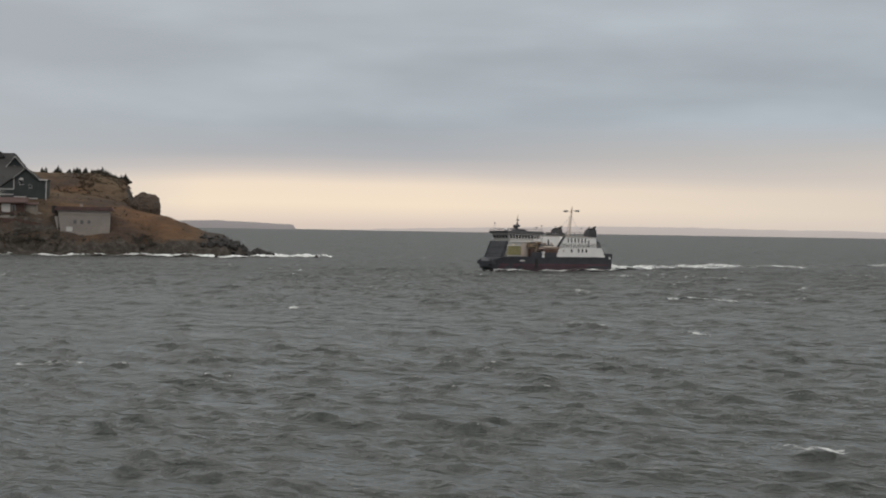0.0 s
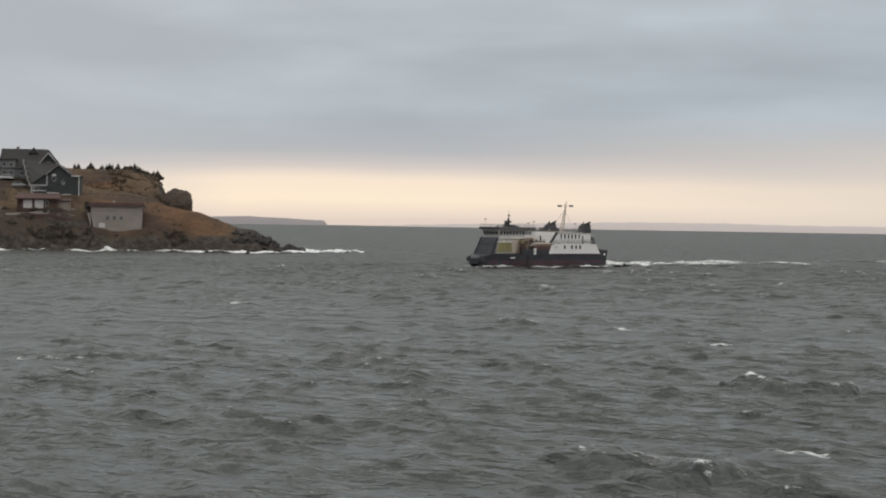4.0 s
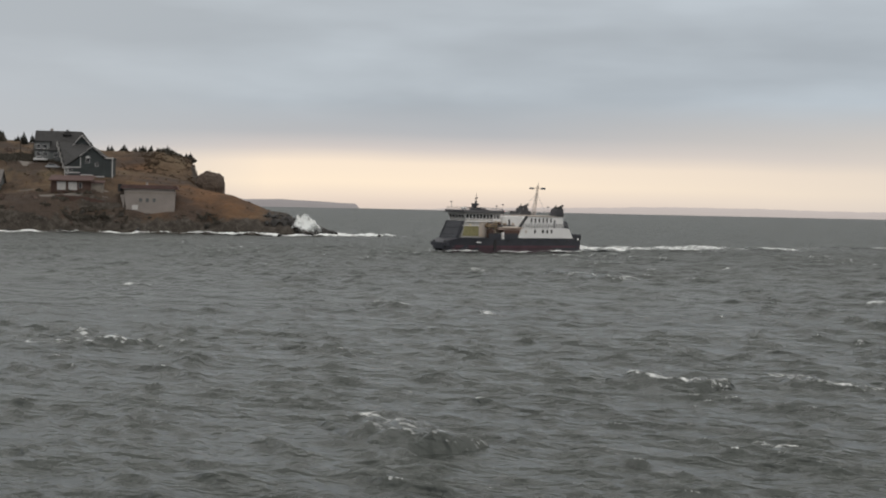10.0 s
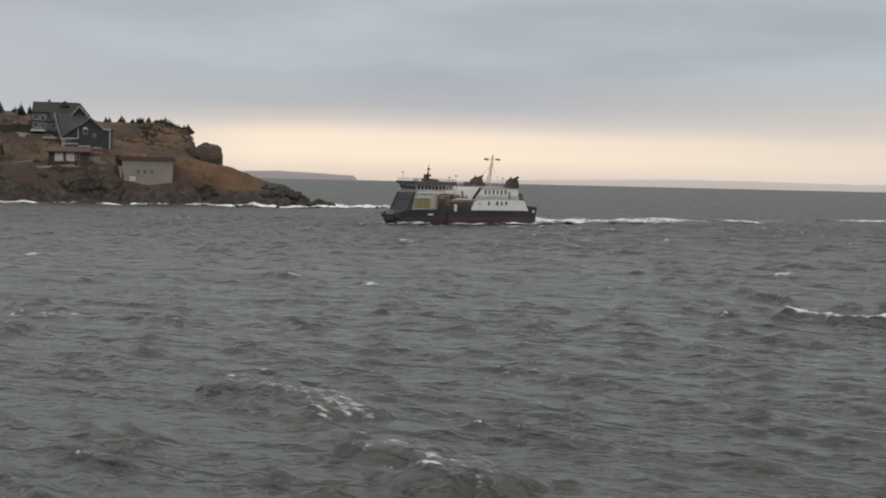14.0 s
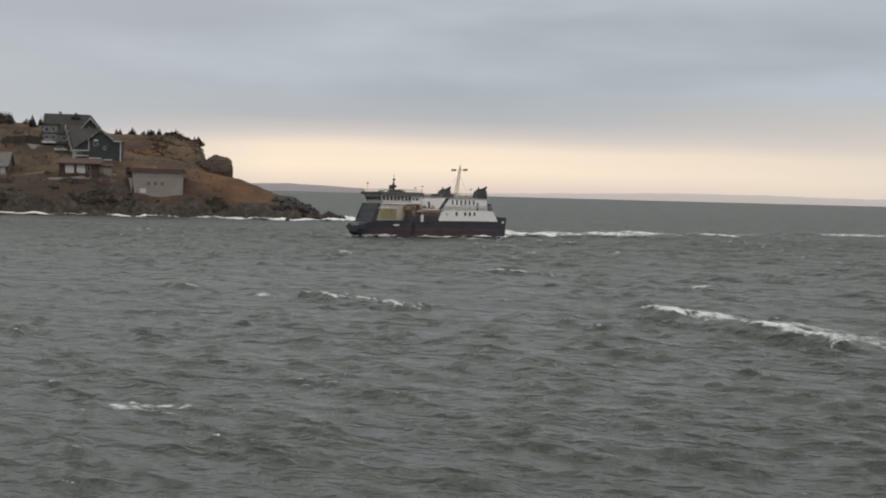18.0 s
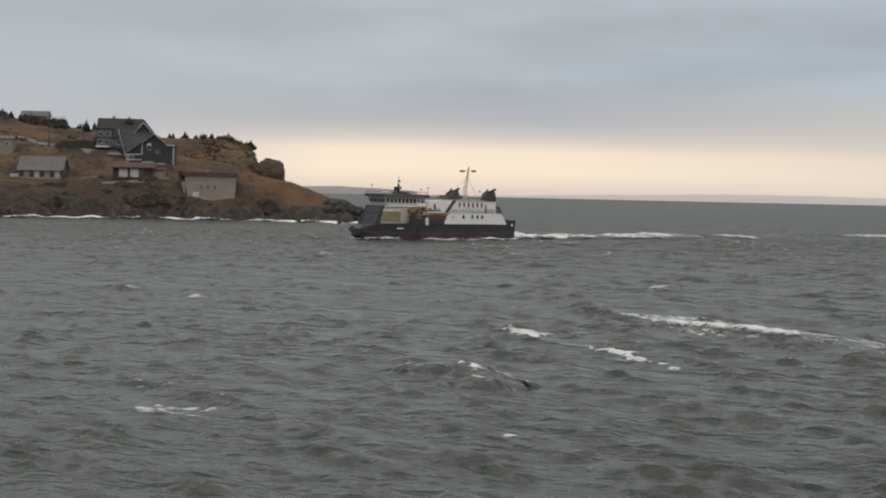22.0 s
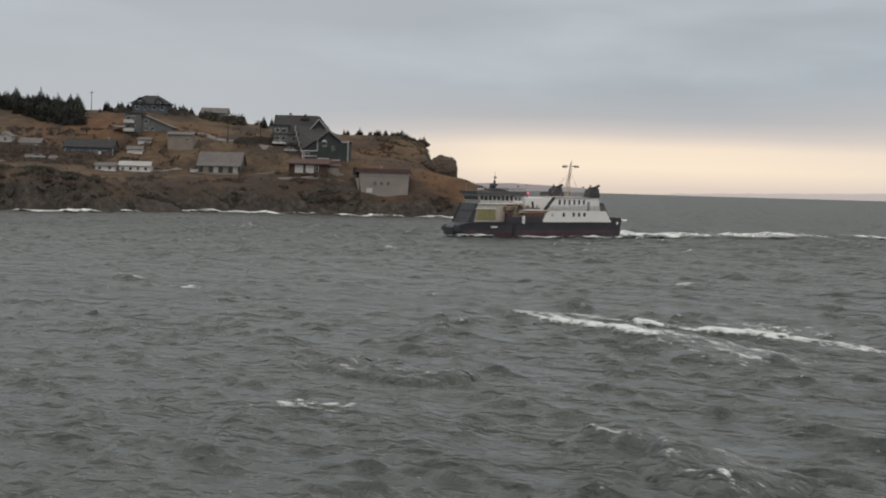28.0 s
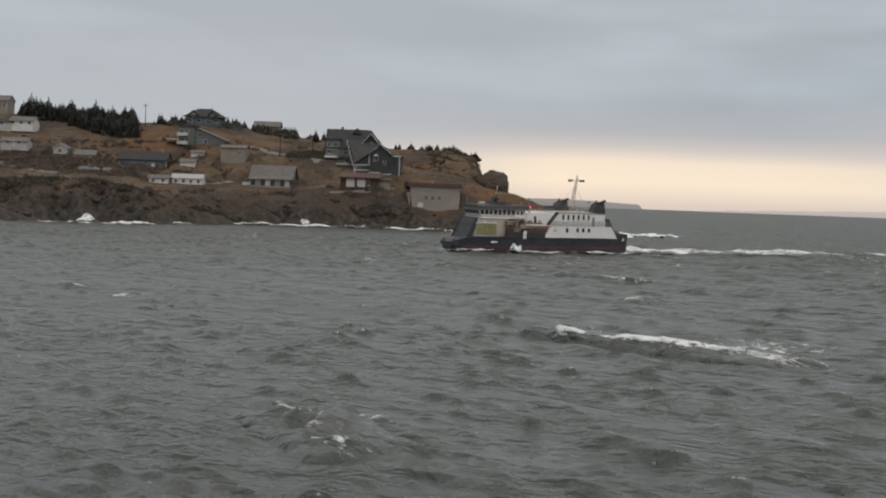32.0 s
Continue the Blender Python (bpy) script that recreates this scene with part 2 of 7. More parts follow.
def sea_material():
    m = bpy.data.materials.new("grey_green_sea")
    m.use_nodes = True
    t = m.node_tree
    b = t.nodes["Principled BSDF"]
    b.inputs["IOR"].default_value = 1.333
    tc, at = t.nodes.new("ShaderNodeTexCoord"), t.nodes.new("ShaderNodeAttribute")
    at.attribute_name = "foam"

    def noise_at(scale, stretch, detail, rough=0.6):
        mp, n = t.nodes.new("ShaderNodeMapping"), t.nodes.new("ShaderNodeTexNoise")
        mp.vector_type = "TEXTURE"  # long along the crests, short across them
        mp.inputs["Scale"].default_value, mp.inputs["Rotation"].default_value = stretch, (0, 0, radians(52))
        n.inputs["Scale"].default_value, n.inputs["Detail"].default_value, n.inputs["Roughness"].default_value = scale, detail, rough
        t.links.new(tc.outputs["Object"], mp.inputs[0])
        t.links.new(mp.outputs[0], n.inputs["Vector"])
        return n.outputs[0]

    def calc(op, a, c, d=None):
        n = t.nodes.new("ShaderNodeMath")
        n.operation = op
        for s, v in zip(n.inputs, (a, c, d)):
            if v is None:
                continue
            if isinstance(v, (int, float)):
                s.default_value = v
            else:
                t.links.new(v, s)
        return n.outputs[0]

    swell, chop, ripple = noise_at(0.05, (1, 2, 1), 3), noise_at(1.2, (1, 1.5, 1), 2, 0.55), noise_at(3.2, (1, 1.6, 1), 2)
    roll_, far_roll = noise_at(0.45, (1, 2.2, 1), 3), noise_at(0.10, (1, 2.0, 1), 3)
    ramp = t.nodes.new("ShaderNodeValToRGB")
    e = ramp.color_ramp.elements
    e[0].position, e[0].color, e[1].position, e[1].color = 0.35, (0.060, 0.067, 0.062, 1), 0.68, (0.075, 0.083, 0.076, 1)
    t.links.new(swell, ramp.inputs[0])
    # foam where the sheet's crests break, torn by two noises
    lace = calc("SUBTRACT", calc("ADD", calc("MULTIPLY", noise_at(3.0, (1, 2.2, 1), 7, 0.75), 2.6), calc("MULTIPLY", roll_, 0.3)), 0.95)
    r = t.nodes.new("ShaderNodeMapRange")
    r.inputs["From Min"].default_value, r.inputs["From Max"].default_value = 0.90, 1.26
    t.links.new(calc("ADD", lace, at.outputs["Fac"]), r.inputs["Value"])
    mix = t.nodes.new("ShaderNodeMix")
    mix.data_type = "RGBA"
    mix.inputs[7].default_value = (0.82, 0.84, 0.83, 1)
    t.links.new(r.outputs[0], mix.inputs[0])
    t.links.new(ramp.outputs[0], mix.inputs[6])
    t.links.new(mix.outputs[2], b.inputs["Base Color"])
    # the chop too fine to build counts as gloss: more of it the wider the water
    spot, wide = t.nodes.new("ShaderNodeSeparateXYZ"), t.nodes.new("ShaderNodeMapRange")
    t.links.new(tc.outputs["Object"], spot.inputs[0])
    t.links.new(spot.outputs[1], wide.inputs["Value"])
    for key, value in (("From Min", 80.0), ("From Max", 360.0), ("To Min", 0.22), ("To Max", 0.43)):
        wide.inputs[key].default_value = value
    t.links.new(calc("MULTIPLY_ADD", r.outputs[0], 0.4, wide.outputs[0]), b.inputs["Roughness"])
    bp = t.nodes.new("ShaderNodeBump")
    bp.inputs["Strength"].default_value, bp.inputs["Distance"].default_value = 1.0, 0.95
    # sharp little crests: the noise is folded at its middle
    fold = calc("SUBTRACT", 1.0, calc("ABSOLUTE", calc("MULTIPLY_ADD", chop, 3.0, -1.5), 0.0))
    relief = calc("ADD", calc("MULTIPLY", fold, 0.24), calc("MULTIPLY", ripple, 0.18))
    relief = calc("ADD", relief, calc("ADD", calc("MULTIPLY", roll_, 1.5), calc("MULTIPLY", far_roll, 4.0)))
    t.links.new(relief, bp.inputs["Height"])
    t.links.new(bp.outputs[0], b.inputs["Normal"])
    return m


M["sea"] = sea_material()


def land_material():
    """Autumn heath over dark rock: rock where it is steep or near the tide, grass in rust, straw and moss patches elsewhere."""
    m = bpy.data.materials.new("autumn_heath")
    m.use_nodes = True
    t = m.node_tree
    b = t.nodes["Principled BSDF"]
    b.inputs["Roughness"].default_value, b.inputs["Specular IOR Level"].default_value = 0.95, 0.2
    tc, geo = t.nodes.new("ShaderNodeTexCoord"), t.nodes.new("ShaderNodeNewGeometry")

    def noise_at(scale, detail=6, stretch=(1, 1, 1)):
        n, mp = t.nodes.new("ShaderNodeTexNoise"), t.nodes.new("ShaderNodeMapping")
        mp.inputs["Scale"].default_value = stretch
        n.inputs["Scale"].default_value, n.inputs["Detail"].default_value = scale, detail
        t.links.new(tc.outputs["Object"], mp.inputs[0])
        t.links.new(mp.outputs[0], n.inputs["Vector"])
        return n.outputs[0]

    def ramp(fac, stops):
        r = t.nodes.new("ShaderNodeValToRGB")
        while len(r.color_ramp.elements) < len(stops):
            r.color_ramp.elements.new(0.5)
        for e, (at, c) in zip(r.color_ramp.elements, stops):
            e.position, e.color = at, (*c, 1)
        t.links.new(fac, r.inputs[0])
        return r.outputs[0]

    def calc(op, a, c, clamp=False):
        n = t.nodes.new("ShaderNodeMath")
        n.operation, n.use_clamp = op, clamp
        for s, v in zip(n.inputs, (a, c)):
            if isinstance(v, (int, float)):
                s.default_value = v
            else:
                t.links.new(v, s)
        return n.outputs[0]

    def blend(fac, a, c):
        n = t.nodes.new("ShaderNodeMix")
        n.data_type = "RGBA"
        t.links.new(fac, n.inputs[0])
        t.links.new(a, n.inputs[6])
        t.links.new(c, n.inputs[7])
        return n.outputs[2]

    broad, tuft, grain = noise_at(0.045, 4, (1, 0.6, 1)), noise_at(0.55), noise_at(2.6)
    patchy = noise_at(0.13, 5, (1, 0.5, 1))
    grass = ramp(calc("ADD", calc("ADD", calc("MULTIPLY", broad, 0.35), calc("MULTIPLY", patchy, 0.4)), calc("MULTIPLY", tuft, 0.25)), [
        (0.40, (0.060, 0.045, 0.034)), (0.46, (0.094, 0.065, 0.044)), (0.51, (0.118, 0.080, 0.051)), (0.55, (0.138, 0.100, 0.064)), (0.60, (0.088, 0.071, 0.047))])

    def swathe(x, y, reach):
        """1 at the middle of a swathe of rust-red grass, 0 outside it."""
        d = t.nodes.new("ShaderNodeVectorMath")
        d.operation = "DISTANCE"
        flat = t.nodes.new("ShaderNodeMapping")
        flat.inputs["Scale"].default_value = (1, 1, 0)
        t.links.new(geo.outputs["Position"], flat.inputs[0])
        t.links.new(flat.outputs[0], d.inputs[0])
        d.inputs[1].default_value = (x, y, 0)
        return calc("SUBTRACT", 1.0, calc("DIVIDE", d.outputs["Value"], reach), True)

    rusty = calc("MULTIPLY", calc("MAXIMUM", calc("MAXIMUM", swathe(-128, 561, 32), swathe(-7, 516, 33)), calc("MAXIMUM", swathe(-95, 560, 14), swathe(-36, 556, 12))), calc("MULTIPLY", tuft, 3.0), True)
    red = ramp(patchy, [(0.35, (0.098, 0.060, 0.038)), (0.62, (0.156, 0.084, 0.044))])
    grass = blend(rusty, grass, red)
    thick = calc("MULTIPLY", calc("SUBTRACT", noise_at(0.075, 5, (1, 0.7, 1)), 0.51), 9.0, True)
    for x, y, reach in ((-114, 453, 22), (-145, 445, 26), (-84, 482, 18), (-66, 494, 16), (-46, 500, 14), (-67, 541, 13), (-160, 530, 24), (-148, 524, 20), (-132, 523, 16), (-93, 471, 13), (-58, 496, 11), (-34, 498, 11), (-14, 499, 9), (-66, 534, 11), (-70, 547, 14)):
        thick = calc("MAXIMUM", thick, calc("MULTIPLY", calc("MULTIPLY", swathe(x, y, reach), tuft), 4.2, True))
    growth = ramp(grain, [(0.42, (0.042, 0.034, 0.030)), (0.58, (0.070, 0.053, 0.045))])
    grass = blend(calc("MULTIPLY", thick, 0.8), grass, growth)
    stone = ramp(calc("ADD", calc("MULTIPLY", tuft, 0.5), calc("MULTIPLY", grain, 0.5)), [(0.41, (0.042, 0.036, 0.030)), (0.50, (0.060, 0.051, 0.043)), (0.60, (0.100, 0.089, 0.077))])
    parts = t.nodes.new("ShaderNodeSeparateXYZ")
    t.links.new(geo.outputs["Normal"], parts.inputs[0])
    spot = t.nodes.new("ShaderNodeSeparateXYZ")
    t.links.new(geo.outputs["Position"], spot.inputs[0])
    steep = calc("MULTIPLY", calc("SUBTRACT", calc("ADD", 0.74, calc("MULTIPLY", calc("SUBTRACT", tuft, 0.5), 0.5)), parts.outputs[2]), 7.0, True)
    tide = calc("MULTIPLY", calc("SUBTRACT", calc("ADD", 4.6, calc("MULTIPLY", calc("SUBTRACT", noise_at(0.16), 0.5), 9.0)), spot.outputs[2]), 0.9, True)
    tail = calc("MULTIPLY", calc("SUBTRACT", calc("ADD", spot.outputs[0], calc("MULTIPLY", tuft, 9.0)), 12.5), 0.2, True)
    rocky = calc("MAXIMUM", calc("MAXIMUM", steep, tide), tail)
    t.links.new(blend(rocky, grass, stone), b.inputs["Base Color"])
    bp = t.nodes.new("ShaderNodeBump")
    bp.inputs["Strength"].default_value, bp.inputs["Distance"].default_value = 0.9, 0.5
    t.links.new(calc("ADD", tuft, calc("MULTIPLY", grain, 0.4)), bp.inputs["Height"])
    t.links.new(bp.outputs[0], b.inputs["Normal"])
    return m


M["land"] = land_material()


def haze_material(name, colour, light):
    """Land so far off that the air between glows more than the land itself; that haze is painted on as emission."""
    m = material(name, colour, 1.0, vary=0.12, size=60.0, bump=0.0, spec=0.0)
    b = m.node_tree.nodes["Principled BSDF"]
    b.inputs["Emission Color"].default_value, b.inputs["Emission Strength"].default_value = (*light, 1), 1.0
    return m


# the second colour is the painted haze: an even glow over the whole ridge
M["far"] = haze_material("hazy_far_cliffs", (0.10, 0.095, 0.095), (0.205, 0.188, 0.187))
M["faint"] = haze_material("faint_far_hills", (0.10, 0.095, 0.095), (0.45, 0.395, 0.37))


# ---- mesh helpers ----
def mesh_of(bm, name, mat, smooth=False):
    me = bpy.data.meshes.new(name)
    bm.to_mesh(me)
    bm.free()
    me.materials.append(M[mat] if isinstance(mat, str) else mat)
    if smooth:
        me.shade_smooth()
    return me


def part(name, bm, mat, parent, label="", smooth=False):
    """One mesh object under a thing or under a part."""
    ob = new(name, mesh_of(bm, name, mat, smooth))
    ob.parent = parent
    return tagged(ob, label=label)


def thing(name, at, label, category, group="", kind="", rz=0.0):
    ob = new(name)
    ob.matrix_basis = pose(*at, 0, 0, rz)
    return tagged(ob, label, category, group, kind)


def add_box(bm, x0, x1, y0, y1, z0, z1, bevel=0.0):
    b2 = bmesh.new()
    v = [b2.verts.new(p) for p in ((x0, y0, z0), (x1, y0, z0), (x1, y1, z0), (x0, y1, z0), (x0, y0, z1), (x1, y0, z1), (x1, y1, z1), (x0, y1, z1))]
    for f in ((3, 2, 1, 0), (4, 5, 6, 7), (0, 1, 5, 4), (1, 2, 6, 5), (2, 3, 7, 6), (3, 0, 4, 7)):
        b2.faces.new([v[i] for i in f])
    if bevel:
        bmesh.ops.bevel(b2, geom=b2.edges[:], offset=bevel, segments=1, affect="EDGES")
    join(bm, b2)
    return bm


def join(bm, b2):
    m = {v: bm.verts.new(v.co) for v in b2.verts}
    for f in b2.faces:
        bm.faces.new([m[v] for v in f.verts])
    b2.free()


def box(x0, x1, y0, y1, z0, z1, bevel=0.0):
    return add_box(bmesh.new(), x0, x1, y0, y1, z0, z1, bevel)


def add_prism(bm, pts, axis, a, b):
    """A flat outline pushed from a to b along an axis; its points give the other two coordinates in order."""
    def at(p, s):
        q = list(p)
        q.insert(axis, s)
        return q
    lo, hi = [bm.verts.new(at(p, a)) for p in pts], [bm.verts.new(at(p, b)) for p in pts]
    n = len(pts)
    bm.faces.new(lo)
    bm.faces.new(hi[::-1])
    for i in range(n):
        bm.faces.new((lo[(i + 1) % n], lo[i], hi[i], hi[(i + 1) % n]))
    bmesh.ops.recalc_face_normals(bm, faces=bm.faces[:])
    return bm


def prism(pts, axis, a, b):
    return add_prism(bmesh.new(), pts, axis, a, b)


def add_rod(bm, p, q, r, r2=None, n=8):
    p, q = Vector(p), Vector(q)
    d = (q - p).normalized()
    u = d.orthogonal().normalized()
    w = d.cross(u)
    r2 = r if r2 is None else r2
    lo = [bm.verts.new(p + (u * math.cos(k * math.tau / n) + w * math.sin(k * math.tau / n)) * r) for k in range(n)]
    hi = [bm.verts.new(q + (u * math.cos(k * math.tau / n) + w * math.sin(k * math.tau / n)) * r2) for k in range(n)]
    bm.faces.new(lo[::-1])
    bm.faces.new(hi)
    for k in range(n):
        bm.faces.new((lo[k], lo[(k + 1) % n], hi[(k + 1) % n], hi[k]))
    return bm


def rod(p, q, r, r2=None, n=8):
    return add_rod(bmesh.new(), p, q, r, r2, n)


def ball(at, r, n=8):
    bm = bmesh.new()
    bmesh.ops.create_icosphere(bm, subdivisions=2, radius=r, matrix=Matrix.Translation(at))
    return bm


def grid_mesh(name, xs, ys, zs, mat, attribute=None, smooth=True, trim=None):
    """A sheet from arrays of one shape, with a foam value a vertex where given."""
    rows, cols = xs.shape
    me = bpy.data.meshes.new(name)
    co = np.stack([xs, ys, zs], -1).reshape(-1, 3).astype(np.float32)
    i = np.arange(rows * cols).reshape(rows, cols)
    quads = np.stack([i[:-1, :-1], i[:-1, 1:], i[1:, 1:], i[1:, :-1]], -1).reshape(-1, 4).astype(np.int32)
    if trim is not None:  # leave out what carries no foam at all
        quads = quads[attribute.reshape(-1)[quads].max(1) > trim]
    me.vertices.add(len(co))
    me.vertices.foreach_set("co", co.ravel())
    me.loops.add(quads.size)
    me.loops.foreach_set("vertex_index", quads.ravel())
    me.polygons.add(len(quads))
    me.polygons.foreach_set("loop_start", np.arange(0, quads.size, 4, dtype=np.int32))
    me.update(calc_edges=True)
    if attribute is not None:
        a = me.attributes.new("foam", "FLOAT", "POINT")
        a.data.foreach_set("value", attribute.reshape(-1).astype(np.float32))
    me.materials.append(M[mat] if isinstance(mat, str) else mat)
    if smooth:
        me.shade_smooth()
    return me
# ---- sea ----
DRIFT = (-2.7, -0.15)  # metres a second: the chop runs to the left and a little inshore


def smooth01(v):
    v = np.clip(v, 0, 1)
    return v * v * (3 - 2 * v)


def lattice_noise(x, y, cell, seed):
    """Soft value noise from -1 to 1 with cells of that many metres."""
    table = np.random.default_rng(seed).uniform(-1, 1, (257, 257))
    u, v = x / cell + 700, y / cell + 700
    i, j = np.floor(u).astype(int), np.floor(v).astype(int)
    f, g = smooth01(u - i), smooth01(v - j)
    def pick(a, b):
        return table[a % 257, b % 257]
    return (pick(i, j) * (1 - f) + pick(i + 1, j) * f) * (1 - g) + (pick(i, j + 1) * (1 - f) + pick(i + 1, j + 1) * f) * g


# far crests that break on the sheet itself, each from one end to the other (x, y, x, y)
BREAKERS = (
    (63.3, 252.3, 66.1, 238.5), (73.3, 240.0, 77.6, 235.1), (13.4, 196.5, 18.0, 188.5), (90.9, 226.8, 93.0, 222.9),
    (48.9, 151.9, 51.4, 148.2), (40.4, 163.1, 44.9, 158.5), (98.0, 176.0, 100.0, 171.0), (84.0, 140.0, 86.5, 136.0))
AHEAD = math.atan2(-0.42, -0.91)  # the way the seas run


def build_sea():
    rng = np.random.default_rng(7)
    ys = np.concatenate([44.0 * 1.0021 ** np.arange(525), 132.4 * 1.0030 ** np.arange(370), 401 * 1.0052 ** np.arange(156), 901 * 1.012 ** np.arange(142)])
    u = np.linspace(0, 1, 610)
    left = np.minimum(-0.13 * ys - 8, -0.345 * ys + 70)
    right = np.maximum(np.maximum(0.49 * ys, 0.42 * ys + 54), 0.25 * ys + 90) + 4
    x0 = left[:, None] + (right - left)[:, None] * u[None, :]
    y0 = np.repeat(ys[:, None], len(u), 1)
    dx, dy = ((right - left) / len(u))[:, None], np.gradient(ys)[:, None]
    z, jac, mx, my = (np.zeros_like(x0) for _ in range(4))
    waves = 110
    # the short chop comes in small groups
    squall = 0.70 + 0.62 * smooth01(0.5 + 0.5 * lattice_noise(x0, y0 * 0.6, 3.1, 71) + 0.4 * lattice_noise(x0, y0 * 0.6, 1.4, 72) + 0.2 * lattice_noise(x0, y0, 14, 73))
    far_sea = smooth01((y0 - 80) / 260)
    wide_squall = 0.62 + 0.8 * smooth01(0.5 + 0.5 * lattice_noise(x0, y0 * 0.6, 7, 74) + 0.4 * lattice_noise(x0, y0 * 0.6, 3, 75) + 0.2 * lattice_noise(x0, y0, 30, 76))
    for k in range(waves):
        length = 0.55 * (11.0 / 0.55) ** (k / (waves - 1)) * rng.uniform(0.9, 1.1)
        th = AHEAD + (rng.normal(0.48, 0.5) if length < 2.6 else rng.normal(0.12, 0.5))
        kx, ky = math.cos(th) * math.tau / length, math.sin(th) * math.tau / length
        amp = 0.036 * length / math.tau * rng.uniform(0.5, 1.5) * (1.30 if length < 1.1 else (1.20 if length < 1.8 else (0.85 if length < 2.6 else (0.52 if length < 4.5 else 0.32))))
        ripple = np.maximum(abs(kx) * dx, abs(ky) * dy) / math.pi  # 1 where the sheet is too coarse for it
        keep = smooth01((0.62 - ripple) / 0.36) * amp * (squall if length < 2.3 else (wide_squall * (1 + 2.0 * far_sea) if length < 4.5 else 1.0 + 0.6 * far_sea))
        ph = kx * x0 + ky * y0 + rng.uniform(0, math.tau)
        c, s = np.cos(ph), np.sin(ph)
        z += keep * c
        jac += keep * c * (math.tau / length)
        mx -= 0.9 * keep * s * math.cos(th)
        my -= 0.9 * keep * s * math.sin(th)
    # steep crests over flat troughs
    spread = z[:300].std()
    z += 0.20 * spread * (np.clip(z / spread, -2.2, 2.6) ** 2 - 1)
    # patches where the wind has torn the crests open
    gust = np.zeros_like(x0)
    for k in range(14):
        length, th = rng.uniform(18, 90), rng.uniform(0, math.tau)
        gust += np.cos((math.cos(th) * x0 + math.sin(th) * y0) * math.tau / length + rng.uniform(0, math.tau))
    gust /= math.sqrt(7)
    tear = jac / jac[:200].std()
    foam = 0.62 * smooth01((tear + 0.35 * gust - 2.85 + 0.60 * smooth01((y0 - 90) / 80) + 0.30 * smooth01((y0 - 160) / 200)) / 0.9)
    foam += 0.42 * smooth01((np.sin(x0 * 0.013 + 3) + gust - 1.1) / 2.5) * smooth01((y0 - 90) / 160) * smooth01((tear - 1.0) / 1.6)
    # small whitecaps in scattered groups on the wide water
    flecks = smooth01((lattice_noise(x0, y0 * 0.5, 1.5, 81) - 0.70) / 0.2) * smooth01((lattice_noise(x0, y0 * 0.5, 38, 82) + 0.5 * lattice_noise(x0, y0 * 0.6, 11, 83) - 0.05) / 0.5)
    foam = np.maximum(foam, 0.66 * flecks * smooth01((y0 - 120) / 130))
    for ax, ay, bx, by in BREAKERS:
        d = np.array([bx - ax, by - ay])
        size = float(np.hypot(*d))
        d /= size
        n = np.array([d[1], -d[0]])
        along = (x0 - ax) * d[0] + (y0 - ay) * d[1]
        across = (x0 - ax) * n[0] + (y0 - ay) * n[1]
        across = across + 0.5 * np.sin(along * 1.1) + 0.25 * np.sin(along * 2.7 + 1)
        ends = smooth01((along + 1.0) / 2.0) * smooth01((size + 1.0 - along) / 2.0)
        broken = 0.74 + 0.30 * lattice_noise(along, 0 * along, 1.7, 300 + int(ax * 10)) + 0.15 * lattice_noise(x0, y0, 0.5, 91)
        z += 0.34 * ends * np.exp(-(np.where(across > 0, across / 0.7, across / 2.2)) ** 2)
        thick = (0.6 + 0.5 * lattice_noise(along + ax, 0 * along, 2.4, 92))
        foam = np.maximum(foam, 0.8 * ends * broken * np.exp(-(np.where(across > 0, across / 0.8, across / 1.3) / thick) ** 2))
    me = grid_mesh("water", x0 + mx, y0 + my, z, "sea", foam)
    return tagged(new("water", me), "choppy grey-green sea with small breaking crests", "sea", kind="structure")


